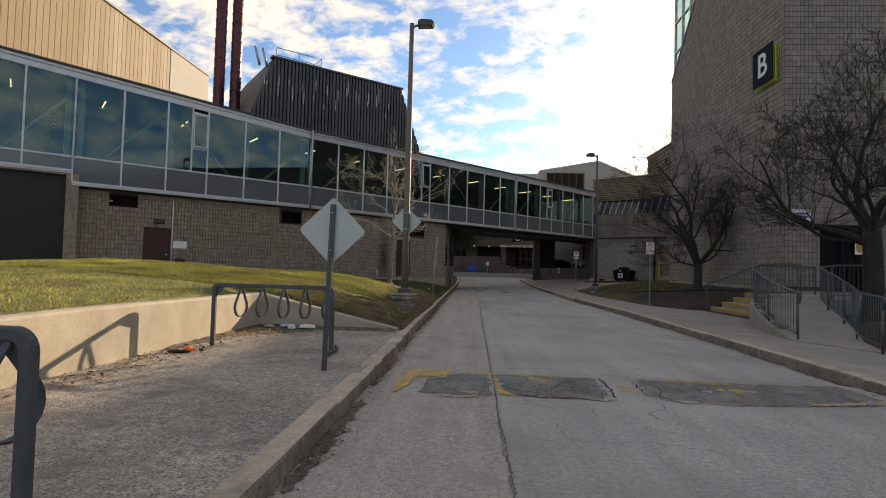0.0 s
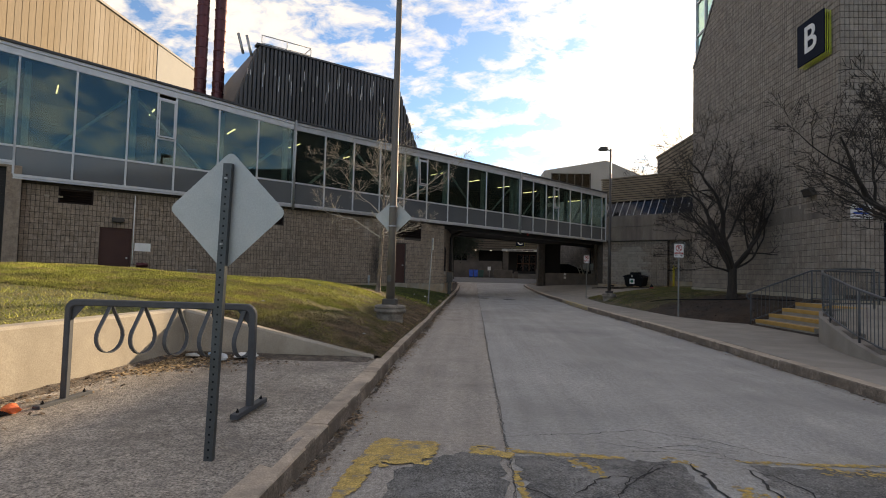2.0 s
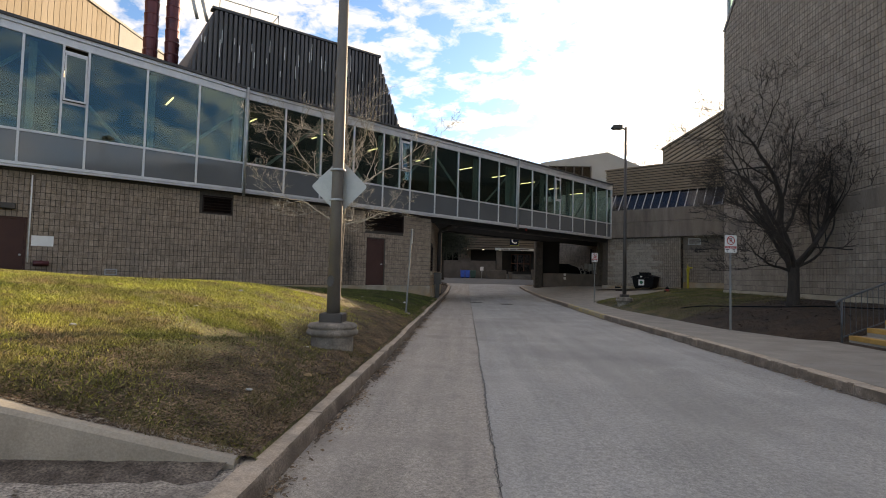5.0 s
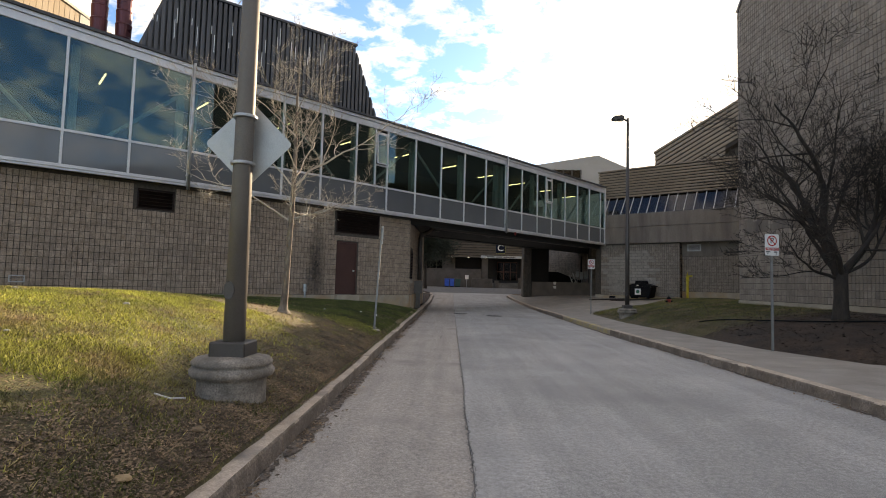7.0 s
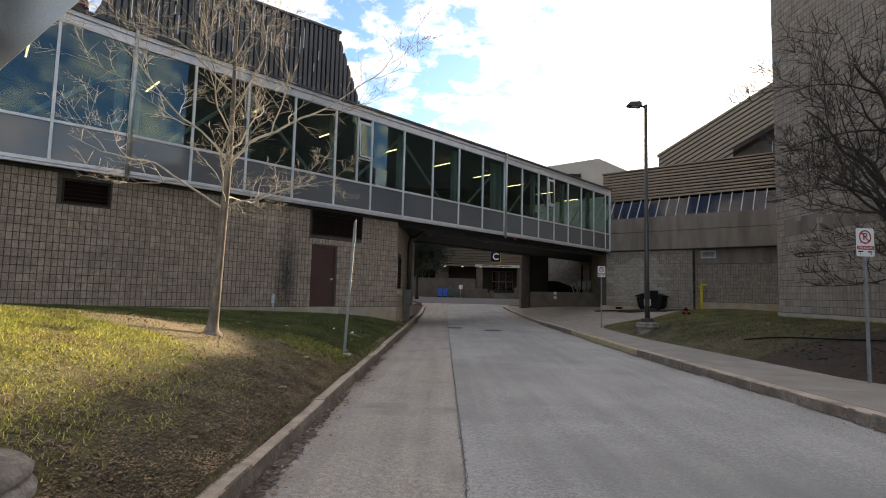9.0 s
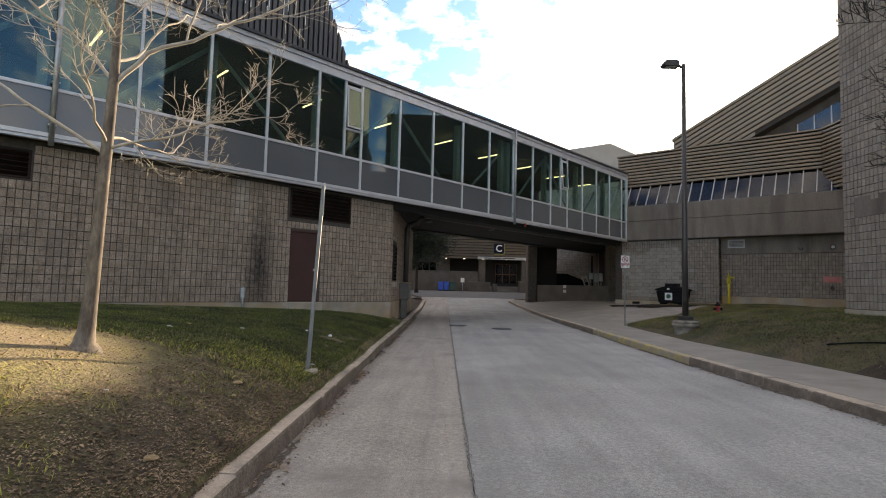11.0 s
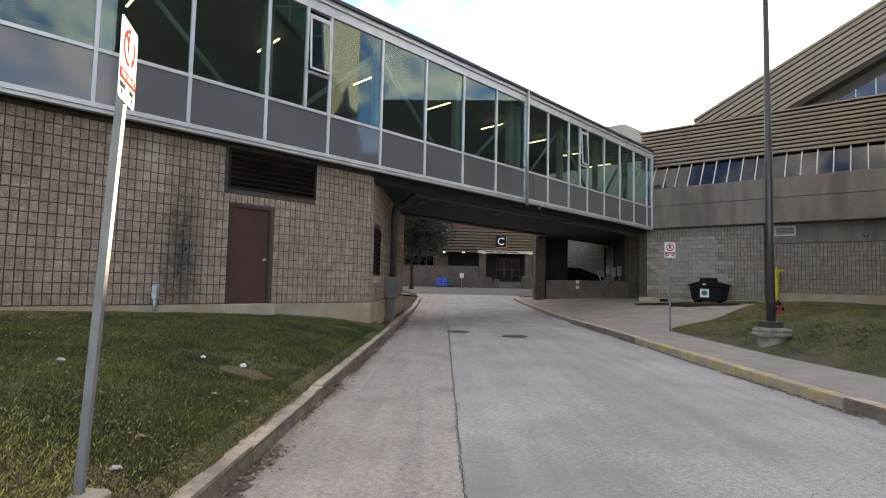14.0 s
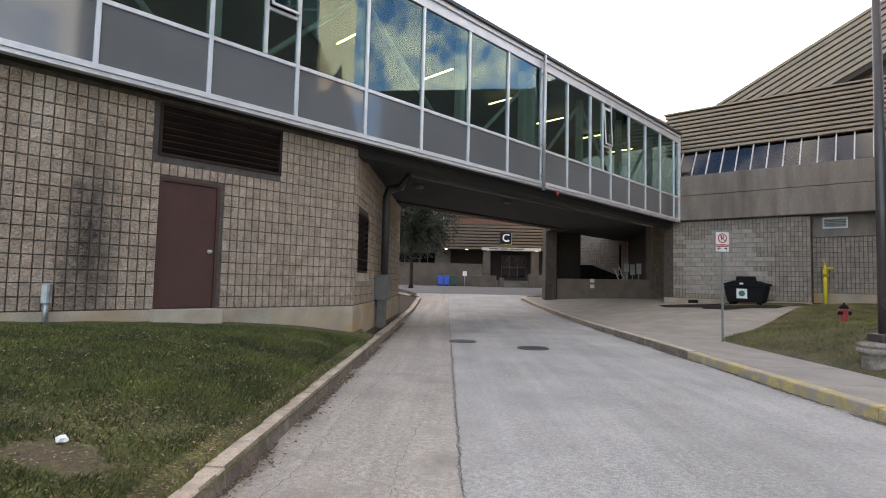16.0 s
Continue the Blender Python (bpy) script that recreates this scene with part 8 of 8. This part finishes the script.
tube(bm, [q + Vector((0, 0, 0)), q + Vector((-0.1, -0.16, -0.03))], [0.09, 0.07], 10)
t = thing("hose_connection", q, "dark hose connection on the block wall", "valve")
part("valve_body", bm, M_LAMP_DARK, t)

bm = bmesh.new()
pts = ragged([(m_bin @ Vector(p)).to_2d() for p in ((-3.2, -0.9, 0), (-2.6, -2.0, 0), (-1.2, -2.2, 0), (-0.9, -2.9, 0), (0.0, -3.1, 0), (0.5, -2.3, 0), (1.3, -1.9, 0), (1.5, -0.6, 0), (0.9, 0.2, 0), (-0.8, 0.3, 0), (-1.4, -0.5, 0))], 0.05, 77)
f = bm.faces.new([bm.verts.new((x, y, 0)) for x, y in pts])
bmesh.ops.triangulate(bm, faces=[f])
bmesh.ops.subdivide_edges(bm, edges=[e for e in bm.edges if e.calc_length() > 0.3], cuts=3, use_grid_fill=True)
for v in bm.verts:
    v.co.z = pave_z(v.co.x, v.co.y) + 0.012
for f in bm.faces:
    f.normal_update()
    if f.normal.z < 0:
        f.normal_flip()
structure(part("oil_stain", bm, M_STAIN), "dark spill stain on the paving round the bin", "stain")

# ---------------------------------------------------------------- fittings on the wing wall
m_a = m_1w


def wall_s(x, y):
    return on_wall(m_1w, x, y)


s_lamp = wall_s(-13.27, 22.17)
bm = bmesh.new()
box(bm, s_lamp - 0.20, s_lamp + 0.20, -0.2, -0.015, 3.10, 3.28, m=m_a, bevel=0.02)
t = thing("door_lamp", m_a @ Vector((s_lamp, 0, 3.1)), "dark box lamp above the door", "lamp")
part("housing", bm, M_FRAME_DARK, t)
s_n = wall_s(-12.6, 22.77)
bm = bmesh.new()
box(bm, s_n - 0.28, s_n + 0.28, -0.03, -0.016, 2.02, 2.34, m=m_a)
t = thing("notice_plate", m_a @ Vector((s_n, 0, 2.0)), "blank white notice plate beside the door", "sign")
part("plate", bm, M_WHITE, t)
bm = bmesh.new()
tube(bm, [m_a @ Vector((s_n - 0.34, -0.035, 1.5)), m_a @ Vector((s_n - 0.34, -0.035, 4.2))], 0.02, 8)
t = thing("conduit", m_a @ Vector((s_n - 0.34, 0, 1.5)), "pale conduit up the block wall", "pipe")
part("conduit_pipe", bm, M_WHITE, t)
s_v = wall_s(-12.6, 22.75)
bm = bmesh.new()
q = m_a @ Vector((s_v, -0.12, 1.5))
tube(bm, [m_a @ Vector((s_v - 0.2, -0.1, 1.48)), m_a @ Vector((s_v + 0.2, -0.1, 1.48))], 0.09, 10)
tube(bm, [m_a @ Vector((s_v, 0.0, 1.5)), m_a @ Vector((s_v, -0.16, 1.5))], 0.08, 10)
t = thing("fire_inlet", q, "maroon twin fire inlet on the wall", "valve")
part("inlet_body", bm, M_STACK, t)
s_b = wall_s(-11.2, 24.0)
louvre("wall_grille", m_1w @ Matrix.Translation((0, -0.02, 0)), (s_b - 0.18, s_b + 0.18, 1.16, 1.36), "small grey metal grille low in the wall", 3, M_STEEL, 0.03)
for ds in (-1.75, -1.35):
    bm = bmesh.new()
    box(bm, a0 + ds, a0 + ds + 0.15, -0.06, -0.016, 3.86, 3.93, m=m_a)
    t = thing("wall_bracket", m_a @ Vector((a0 + ds, 0, 3.9)), "small pale bracket under the walkway", "bracket", "wall brackets")
    part("plate", bm, M_CONCRETE, t)
# grey post with an electric box beside the brown door
q = m_2w @ Vector((on_wall(m_2w, -5.27, 30.34), -0.12, 0.62))
t = thing("service_post", q, "grey service post with a small electric box", "post")
bm = bmesh.new()
tube(bm, [q, q + Vector((0, 0, 0.5))], 0.035, 10)
part("post_pipe", bm, M_STEEL, t)
bm = bmesh.new()
box(bm, -0.06, 0.06, -0.05, 0.05, 0.36, 0.66, m=Matrix.Translation(q), bevel=0.02)
part("electric_box", bm, M_STEEL, t)

# ---------------------------------------------------------------- beyond the overpass
m_cs = m_c @ Matrix.Translation((cs(6.75), -0.34, 6.25))
csg = thing("letter_sign", m_cs @ Vector((0, 0, -0.6)), "black square sign with a white letter and lime edge", "sign")
bm = bmesh.new()
box(bm, -0.6, 0.6, -0.14, -0.10, -0.62, 0.62, m=m_cs)
part("sign_face", bm, M_NAVY, csg)
bm = bmesh.new()
box(bm, 0.605, 0.635, -0.13, 0.0, -0.66, 0.58, m=m_cs)
box(bm, -0.57, 0.60, -0.13, 0.0, -0.66, -0.63, m=m_cs)
part("edge_strip", bm, M_LIME, csg)
letters("letter", "C", 1.15, m_cs @ Matrix.Translation((0, -0.145, 0)), M_WHITE, csg, 0.006)
for x, w, mat, lab in ((-0.15, 0.6, M_BLUE, "blue wheeled recycling bin"), (0.5, 0.6, M_BLUE, "blue wheeled recycling bin"), (1.25, 0.75, M_GREEN_BIN, "dark green wheeled bin")):
    y = CY - 1.6
    bm = bmesh.new()
    prism(bm, [(-w / 2 * 0.85, 0.1), (w / 2 * 0.85, 0.1), (w / 2, 1.0), (-w / 2, 1.0)], Matrix.Translation((x, y, CZ + 0.1)), 0.7)
    t = thing("wheeled_bin", (x, y, CZ + 0.1), lab, "bin", "wheeled bins")
    part("bin_body", bm, mat, t)
    bm = bmesh.new()
    box(bm, x - w / 2 - 0.03, x + w / 2 + 0.03, y - 0.04, y + 0.74, CZ + 1.101, CZ + 1.17, bevel=0.02)
    part("bin_lid", bm, mat, t)
    bm = bmesh.new()
    box(bm, x - w / 2 * 0.8, x + w / 2 * 0.8, y + 0.5, y + 0.72, CZ + 0.08, CZ + 0.199)
    part("wheel_set", bm, M_BLACK, t)
bm = bmesh.new()
box(bm, 2.18, 2.62, CY - 1.62, CY - 1.60, CZ + 1.15, CZ + 1.65, bevel=0.006)
t = thing("notice_board", (2.4, CY - 1.6, CZ + 0.1), "small white notice on a short post beside the bins", "sign")
part("board", bm, M_SIGN_WHITE, t)
bm = bmesh.new()
tube(bm, [(2.4, CY - 1.57, CZ + 0.05), (2.4, CY - 1.57, CZ + 1.6)], 0.025, 8)
part("post", bm, M_STEEL, t)
# dark tree and lamp past the wing
TZ = 1.22
bm = bmesh.new()
tube(bm, [(-2.12, 62.0, TZ - 0.3), (-2.12, 62.0, TZ + 0.1), (-2.14, 62.0, TZ + 2.4), (-1.9, 62.1, TZ + 5.6)], [0.2, 0.13, 0.11, 0.04], 10)
et = thing("leafy_tree", (-2.12, 62.0, TZ - 0.1), "dark leafy small tree past the overpass", "tree")
part("trunk", bm, M_BARK, et)
rnd = random.Random(3)
verts, faces = [], []
for k in range(15000):
    a, b = rnd.uniform(0, 2 * math.pi), rnd.uniform(-1, 1)
    rr = (rnd.random() ** 0.4) * (1 + 0.75 * noise.noise((math.cos(a) * 2.2, math.sin(a) * 2.2, b * 3)))
    c = Vector((-1.75 + 2.6 * rr * math.cos(a) * math.sqrt(1 - b * b), 62.0 + 2.4 * rr * math.sin(a) * math.sqrt(1 - b * b), TZ + 4.9 + 2.7 * rr * b))
    d1 = Vector((rnd.uniform(-1, 1), rnd.uniform(-1, 1), rnd.uniform(-1, 1))).normalized() * 0.11
    d2 = d1.orthogonal().normalized() * 0.05
    n = len(verts)
    verts += [c - d1, c + d2, c + d1, c - d2]
    faces.append((n, n + 1, n + 2, n + 3))
tagged(part_arrays("crown", verts, faces, M_NEEDLE, et, "dense dark foliage"), kind="stuff")
bm = bmesh.new()
structure(sheet("island", steps(-9, -1.2, 0.3), steps(44.0, 64.0, 0.8), lambda x, y: road_z(y) + 0.16 + 0.42 * (1 - math.exp(-max(0, lerp_line(KERB_L, y) - 0.3 - x) / 0.8)), M_SOIL,
                lambda x, y: x < lerp_line(KERB_L, y) - 0.24 and y > 55), "bare brown planting island past the overpass", "bed")


# ---------------------------------------------------------------- litter, leaves and grass
def scrap(name, at, size, mat, label, seed, thick=0.02):
    """A crumpled piece of litter."""
    rnd = random.Random(seed)
    bm = bmesh.new()
    bmesh.ops.create_icosphere(bm, subdivisions=2, radius=1.0)
    for v in bm.verts:
        k = 1 + 0.35 * noise.noise(v.co * 1.7 + Vector((seed, 0, 0)))
        v.co = Vector((v.co.x * size[0] * k, v.co.y * size[1] * k, max(-0.4, v.co.z) * size[2] * k))
        v.co += Vector(at)
    ob = part(name, bm, mat)
    tagged(ob, label, "litter", "litter")
    return ob


def pad_z(x, y):
    return 0.145 + 0.02 * max(0, -1.2 - x)


def leaf_pile(x, y):
    """Dark soil and leaves swept into the corner under the wing of the wall."""
    back = 10.20 + 0.137 * (x + 3.86) - y
    side = x + 3.86
    reach = 0.30 + 0.28 * max(0.0, 1 - side / 1.6) + 0.18 * noise.noise((x * 1.6, y * 1.6, 12))
    h = max(0.0, 1 - max(0.0, back) / max(0.08, reach)) * 0.06
    h = max(h, 0.05 * max(0.0, 1 - side / (0.16 + 0.1 * noise.noise((3, y * 1.3, 7)))))
    return pad_z(x, y) + h + 0.012 * noise.noise((x * 7, y * 7, 3)) - 0.012


structure(sheet("leaf_pile_soil", steps(-3.88, -1.2, 0.05), steps(7.0, 10.55, 0.05), leaf_pile, M_GUTTER, lambda x, y: y < 10.28 + 0.137 * (x + 3.86)),
          "dark soil swept against the retaining wall", "dirt")


scrap("plastic_bottle", (-3.25, 9.92, pad_z(-3.25, 9.92) + 0.06), (0.12, 0.04, 0.04), M_BLUE_BOTTLE, "crushed pale blue plastic bottle on the leaf pile", 1)
scrap("plastic_bag", (-3.06, 9.72, pad_z(-3.06, 9.72) + 0.06), (0.075, 0.06, 0.07), M_PLASTIC_CLEAR, "crumpled clear plastic bag on the leaf pile", 2)
scrap("paper_wrapper", (-3.55, 9.85, pad_z(-3.5, 9.85) + 0.05), (0.11, 0.05, 0.03), M_SIGNBACK, "crumpled grey paper wrapper by the wall", 3)
bm = bmesh.new()
bz = pad_z(-2.85, 9.98) + 0.035
box(bm, -2.99, -2.71, 9.90, 10.10, bz, bz + 0.03, bevel=0.012)
box(bm, -2.975, -2.725, 9.915, 10.085, bz + 0.031, bz + 0.055, bevel=0.012)
tagged(part("takeaway_box", bm, M_WHITE), "white foam takeaway box lying on the leaf pile", "litter", "litter")
scrap("orange_wrapper", (-3.52, 6.95, pad_z(-3.5, 7) + 0.03), (0.07, 0.06, 0.05), M_ORANGE, "bright orange wrapper on the asphalt", 4)
scrap("dark_cloth", (-3.62, 6.86, pad_z(-3.6, 7) + 0.015), (0.13, 0.07, 0.025), M_BLACK, "dark scrap of cloth on the asphalt", 5)
scrap("paper_cup", (-1.84, 26.0, mound(-1.84, 26.0) + 0.03), (0.04, 0.025, 0.028), M_WHITE, "white paper cup in the grass", 6)
scrap("paper_tissue", (-2.30, 26.0, mound(-2.3, 26.0) + 0.03), (0.03, 0.025, 0.022), M_WHITE, "crumpled white tissue in the grass", 16)
rnd = random.Random(21)
for k in range(34):
    x, y = -1.35 - rnd.random() ** 1.5 * 4.5, rnd.uniform(11.0, 31)
    if rnd.random() < 0.5:
        y = rnd.uniform(11.5, 22)
    s = rnd.uniform(0.02, 0.05)
    scrap("paper_scrap", (x, y, mound(x, y) + 0.02), (s, s * rnd.uniform(0.5, 1), s * 0.4), rnd.choice((M_SIGNBACK, M_LEAF, M_LEAF, M_WOODCHIP)), "small pale scrap of litter in the grass", 30 + k)
SX, SY = -1.93, 14.40
bm = bmesh.new()
tube(bm, [(SX - 0.12, SY - 0.04, mound(SX - 0.12, SY - 0.04) + 0.025), (SX, SY, mound(SX, SY) + 0.03), (SX + 0.08, SY + 0.1, mound(SX + 0.08, SY + 0.1) + 0.035)], 0.008, 6)
tagged(part("white_straw_stick", bm, M_WHITE), "white plastic strip lying in the grass", "litter", "litter")


def flakes(name, count, place, size, mat, label, category, seed, flat=0.35):
    r = np.random.RandomState(seed)
    v = np.zeros((count * 4, 3), dtype=np.float32)
    k = 0
    rnd2 = random.Random(seed)
    while k < count:
        p = place(rnd2)
        if p is None:
            continue
        a = rnd2.uniform(0, 6.283)
        s = size * rnd2.uniform(0.5, 1.5)
        c, d = math.cos(a) * s, math.sin(a) * s
        t1, t2 = rnd2.uniform(-flat, flat) * s, rnd2.uniform(-flat, flat) * s
        w = rnd2.uniform(0.3, 0.7)
        v[k * 4 + 0] = (p[0] - c, p[1] - d, p[2] - t1)
        v[k * 4 + 1] = (p[0] + d * w, p[1] - c * w, p[2] + t2)
        v[k * 4 + 2] = (p[0] + c, p[1] + d, p[2] + t1)
        v[k * 4 + 3] = (p[0] - d * w, p[1] + c * w, p[2] + abs(t2))
        k += 1
    me = bpy.data.meshes.new(name)
    me.vertices.add(count * 4)
    me.vertices.foreach_set("co", v.ravel())
    me.loops.add(count * 4)
    me.loops.foreach_set("vertex_index", np.arange(count * 4, dtype=np.int32))
    me.polygons.add(count)
    me.polygons.foreach_set("loop_start", np.arange(0, count * 4, 4, dtype=np.int32))
    me.materials.append(mat)
    me.update(calc_edges=True)
    ob = new(name, me)
    return tagged(ob, label, category, kind="stuff")


def leaf_in_lawn(r):
    x, y = -1.08 - r.random() ** 1.7 * 3.4, r.uniform(10.8, 23) if r.random() < 0.85 else r.uniform(20, 32)
    if x < -2.3 and r.random() < 0.8:
        return None
    if noise.noise((x * 1.1, y * 1.1, 14)) < -0.45 + 0.12 * (-1.2 - x) and r.random() < 0.75:
        return None
    return (x, y, mound(x, y) + 0.010)


def leaf_in_gutter(r):
    y = r.uniform(-2, 38)
    if r.random() < 0.72 and noise.noise((0, y * 1.1, 9)) < 0.05:
        return None
    if r.random() < 0.7:
        x = lerp_line(KERB_L, y) + abs(r.gauss(0.02, 0.10))
    else:
        x = lerp_line(KERB_R, y) - abs(r.gauss(0.02, 0.12))
    return (x, y, road_top(x, y) + 0.012)


def leaf_on_pad(r):
    x, y = (-3.75 + abs(r.gauss(0, 0.55)), 10.1 - abs(r.gauss(0, 0.45)))
    if r.random() < 0.35:
        x, y = -3.85 + abs(r.gauss(0, 0.25)), r.uniform(3, 10)
    if x > -1.3 or y > 10.15 + 0.13 * (x + 3.86):
        return None
    return (x, y, max(pad_z(x, y) + 0.012, leaf_pile(x, y) + 0.012))


def leaf_on_bank(r):
    x, y = r.uniform(7.6, 11.0), r.uniform(19.5, 31)
    return (x, y, bank(x, y) + 0.012)


flakes("lawn_leaf_litter", 110000, leaf_in_lawn, 0.0098, M_LEAF_DARK, "brown leaf litter scattered over the lawn", "leaf litter", 1)
def leaf_far_lawn(r):
    x, y = -1.2 - r.random() * 6.5, r.uniform(21, 33)
    if y > 32.4 + (x + 2) * 1.0 or noise.noise((x * 1.4, y * 1.4, 17)) < -0.05:
        return None
    return (x, y, mound(x, y) + 0.02)


flakes("lawn_leaf_scatter", 5000, leaf_far_lawn, 0.017, M_LEAF_DARK, "dark dead leaves scattered through the grass", "leaf litter", 9)
def leaf_near_lawn(r):
    x, y = -1.1 - r.random() * 6.0, 10.5 + r.random() ** 1.4 * 5.5
    if not lawn_inside(x, y) or noise.noise((x * 1.7, y * 1.7, 27)) < -0.4:
        return None
    if y > 11.8 and x < -2.2 + 0.3 * noise.noise((x, y, 2)) and r.random() < 0.93:
        return None
    return (x, y, mound(x, y) + 0.012)


def in_near_lawn(r):
    x, y = -1.15 - r.random() * 6.5, 10.5 + r.random() ** 1.2 * 4.5
    if not lawn_inside(x, y) or noise.noise((x * 1.3, y * 1.3, 31)) + 0.5 * noise.noise((x * 4, y * 4, 5)) < 0.0 - 0.05 * (-1.15 - x):
        return None
    return (x, y, mound(x, y))


def in_sunlit_turf(r):
    """Thicker grass on the sunlit side, away from the trodden strip along the kerb."""
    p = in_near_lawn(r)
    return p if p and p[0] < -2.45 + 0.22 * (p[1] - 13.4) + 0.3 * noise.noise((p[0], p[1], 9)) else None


def leaf_pale(r):
    x, y = -1.1 - r.random() ** 1.3 * 6.0, r.uniform(10.6, 31)
    if not lawn_inside(x, y) or y > 32.0 + (x + 2) * 1.0 or noise.noise((x * 2.3, y * 2.3, 41)) < -0.1:
        return None
    if y > 21.5 and r.random() < 0.5:
        return None
    return (x, y, mound(x, y) + 0.02)


flakes("lawn_straw", 24000, leaf_pale, 0.011, M_LEAF, "pale dry grass and leaf bits in the lawn", "leaf litter", 29, 0.6)
flakes("lawn_leaf_drift", 75000, leaf_near_lawn, 0.0098, M_LEAF_DARK, "brown leaf crumbs over the lawn by the wing wall", "leaf litter", 19)
flakes("gutter_leaf_litter", 6500, leaf_in_gutter, 0.016, M_LEAF_DARK, "small dead leaves along the kerbs", "leaf litter", 2)
flakes("stand_leaf_litter", 3200, leaf_on_pad, 0.022, M_LEAF_DARK, "dead leaves in the corner of the stand", "leaf litter", 3)
flakes("stand_wood_chips", 900, lambda r: (-3.75 + abs(r.gauss(0, 0.3)), 9.2 + r.gauss(0, 0.3), pad_z(-3.6, 9) + 0.02), 0.02, M_WOODCHIP, "pale wood chips beside the wall", "wood chips", 33)
flakes("bank_leaf_litter", 5000, leaf_on_bank, 0.03, M_SOIL, "dark leaf mulch on the bank", "leaf litter", 4)


def grass(name, count, place, mat, label, seed, tall=0.034):
    rnd2 = random.Random(seed)
    v = np.zeros((count * 3, 3), dtype=np.float32)
    k = 0
    while k < count:
        p = place(rnd2)
        if p is None:
            continue
        a = rnd2.uniform(0, 6.283)
        h = tall * rnd2.uniform(0.5, 1.4)
        w = 0.0042 * rnd2.uniform(0.7, 1.7)
        lx, ly = rnd2.gauss(0, 0.8) * h, rnd2.gauss(0, 0.8) * h
        v[k * 3] = (p[0] - math.cos(a) * w, p[1] - math.sin(a) * w, p[2] - 0.01)
        v[k * 3 + 1] = (p[0] + math.cos(a) * w, p[1] + math.sin(a) * w, p[2] - 0.01)
        v[k * 3 + 2] = (p[0] + lx, p[1] + ly, p[2] + h)
        k += 1
    me = bpy.data.meshes.new(name)
    me.vertices.add(count * 3)
    me.vertices.foreach_set("co", v.ravel())
    me.loops.add(count * 3)
    me.loops.foreach_set("vertex_index", np.arange(count * 3, dtype=np.int32))
    me.polygons.add(count)
    me.polygons.foreach_set("loop_start", np.arange(0, count * 3, 3, dtype=np.int32))
    me.materials.append(mat)
    me.update(calc_edges=True)
    return tagged(new(name, me), label, "grass", kind="stuff")


def in_lawn(r):
    y = 10.7 + 23.3 * r.random()
    x = -1.1 - r.random() ** 1.5 * 9.0
    if y > 33 + (x + 2) * 1.0:
        return None
    d = -1.15 - x
    bare = noise.noise((x * 0.55, y * 0.55, 4)) + 0.45 * noise.noise((x * 2.1, y * 2.1, 8))
    worn = min(0.985, max(0.05, 1.12 - 0.40 * d)) if y < 21.5 else 0.12 + 0.5 * max(0.0, noise.noise((x * 3.1, y * 3.1, 21)) + 0.1)
    if d < (0.7 if y < 21.5 else 0.12):
        worn = max(worn, 0.86)
    if math.hypot(x + 3.3, (y - 20.3) * 1.3) < 1.45 + 0.6 * bare:
        worn = 0.95
    if math.hypot(x + 1.76, (y - 25.85) * 1.2) < 0.28 + 0.1 * noise.noise((x * 6, y * 6, 2)):
        return None
    if r.random() < worn + max(0.0, bare) * 0.9:
        return None
    return (x, y, mound(x, y))


def in_far_lawn(r):
    x, y = -4.2 - r.random() * 11, 3 + 17 * r.random()
    if not lawn_inside(x, y) or y > 20 + (x + 15.75) * 0.9 - 0.6:
        return None
    return (x, y, mound(x, y))


def in_bank(r):
    x, y = 7.2 + r.random() * 10, 24 + r.random() * 20
    inner = pave_in(y)
    if x < inner + 0.05 or y > 47.1 - 0.83 * (x - 10.8) - 0.7:
        return None
    if r.random() < max(0.0, (27 - y) / 3.5):
        return None
    return (x, y, bank(x, y))


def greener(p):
    """How far dry lawn gives way to shade-darkened green grass by the wall."""
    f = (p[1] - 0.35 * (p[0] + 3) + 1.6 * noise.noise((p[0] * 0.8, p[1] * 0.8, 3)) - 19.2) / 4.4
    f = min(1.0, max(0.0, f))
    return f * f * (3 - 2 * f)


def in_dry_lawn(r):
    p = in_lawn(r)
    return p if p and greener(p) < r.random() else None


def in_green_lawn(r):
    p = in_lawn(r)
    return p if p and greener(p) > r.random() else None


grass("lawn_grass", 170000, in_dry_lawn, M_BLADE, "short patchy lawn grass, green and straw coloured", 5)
grass("lawn_grass_green", 300000, in_green_lawn, M_BLADE_GREEN, "short green grass beside the wall, darkened for shade", 15)
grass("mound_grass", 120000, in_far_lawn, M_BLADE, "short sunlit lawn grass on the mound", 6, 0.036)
grass("bank_grass", 130000, in_bank, M_BLADE_BANK, "short grass on the bank by the hall", 7, 0.05)
# sun and shade put into colour: dull blades in shade, bright ones in sun
grass("lawn_grass_near", 60000, in_near_lawn, M_BLADE_BANK, "short thin grass between fallen leaves", 25)
grass("lawn_turf_near", 70000, in_sunlit_turf, M_BLADE, "thicker yellow-green grass away from the kerb, coloured bright for sun", 26)

# ---------------------------------------------------------------- blockwork of the walls beside the road
random.seed(7)
block_wall(wall_1, m_1w, l1, BASE1, 17, wall1_holes, M_BLOCK)
block_wall(wall_2, m_2w, l2, BASE2, 17, holes2, M_BLOCK, near=(l2 - 7.0, l2))
block_wall(wall_p, m_p, lp, BASE2, 17, [pas_hole], M_BLOCK)
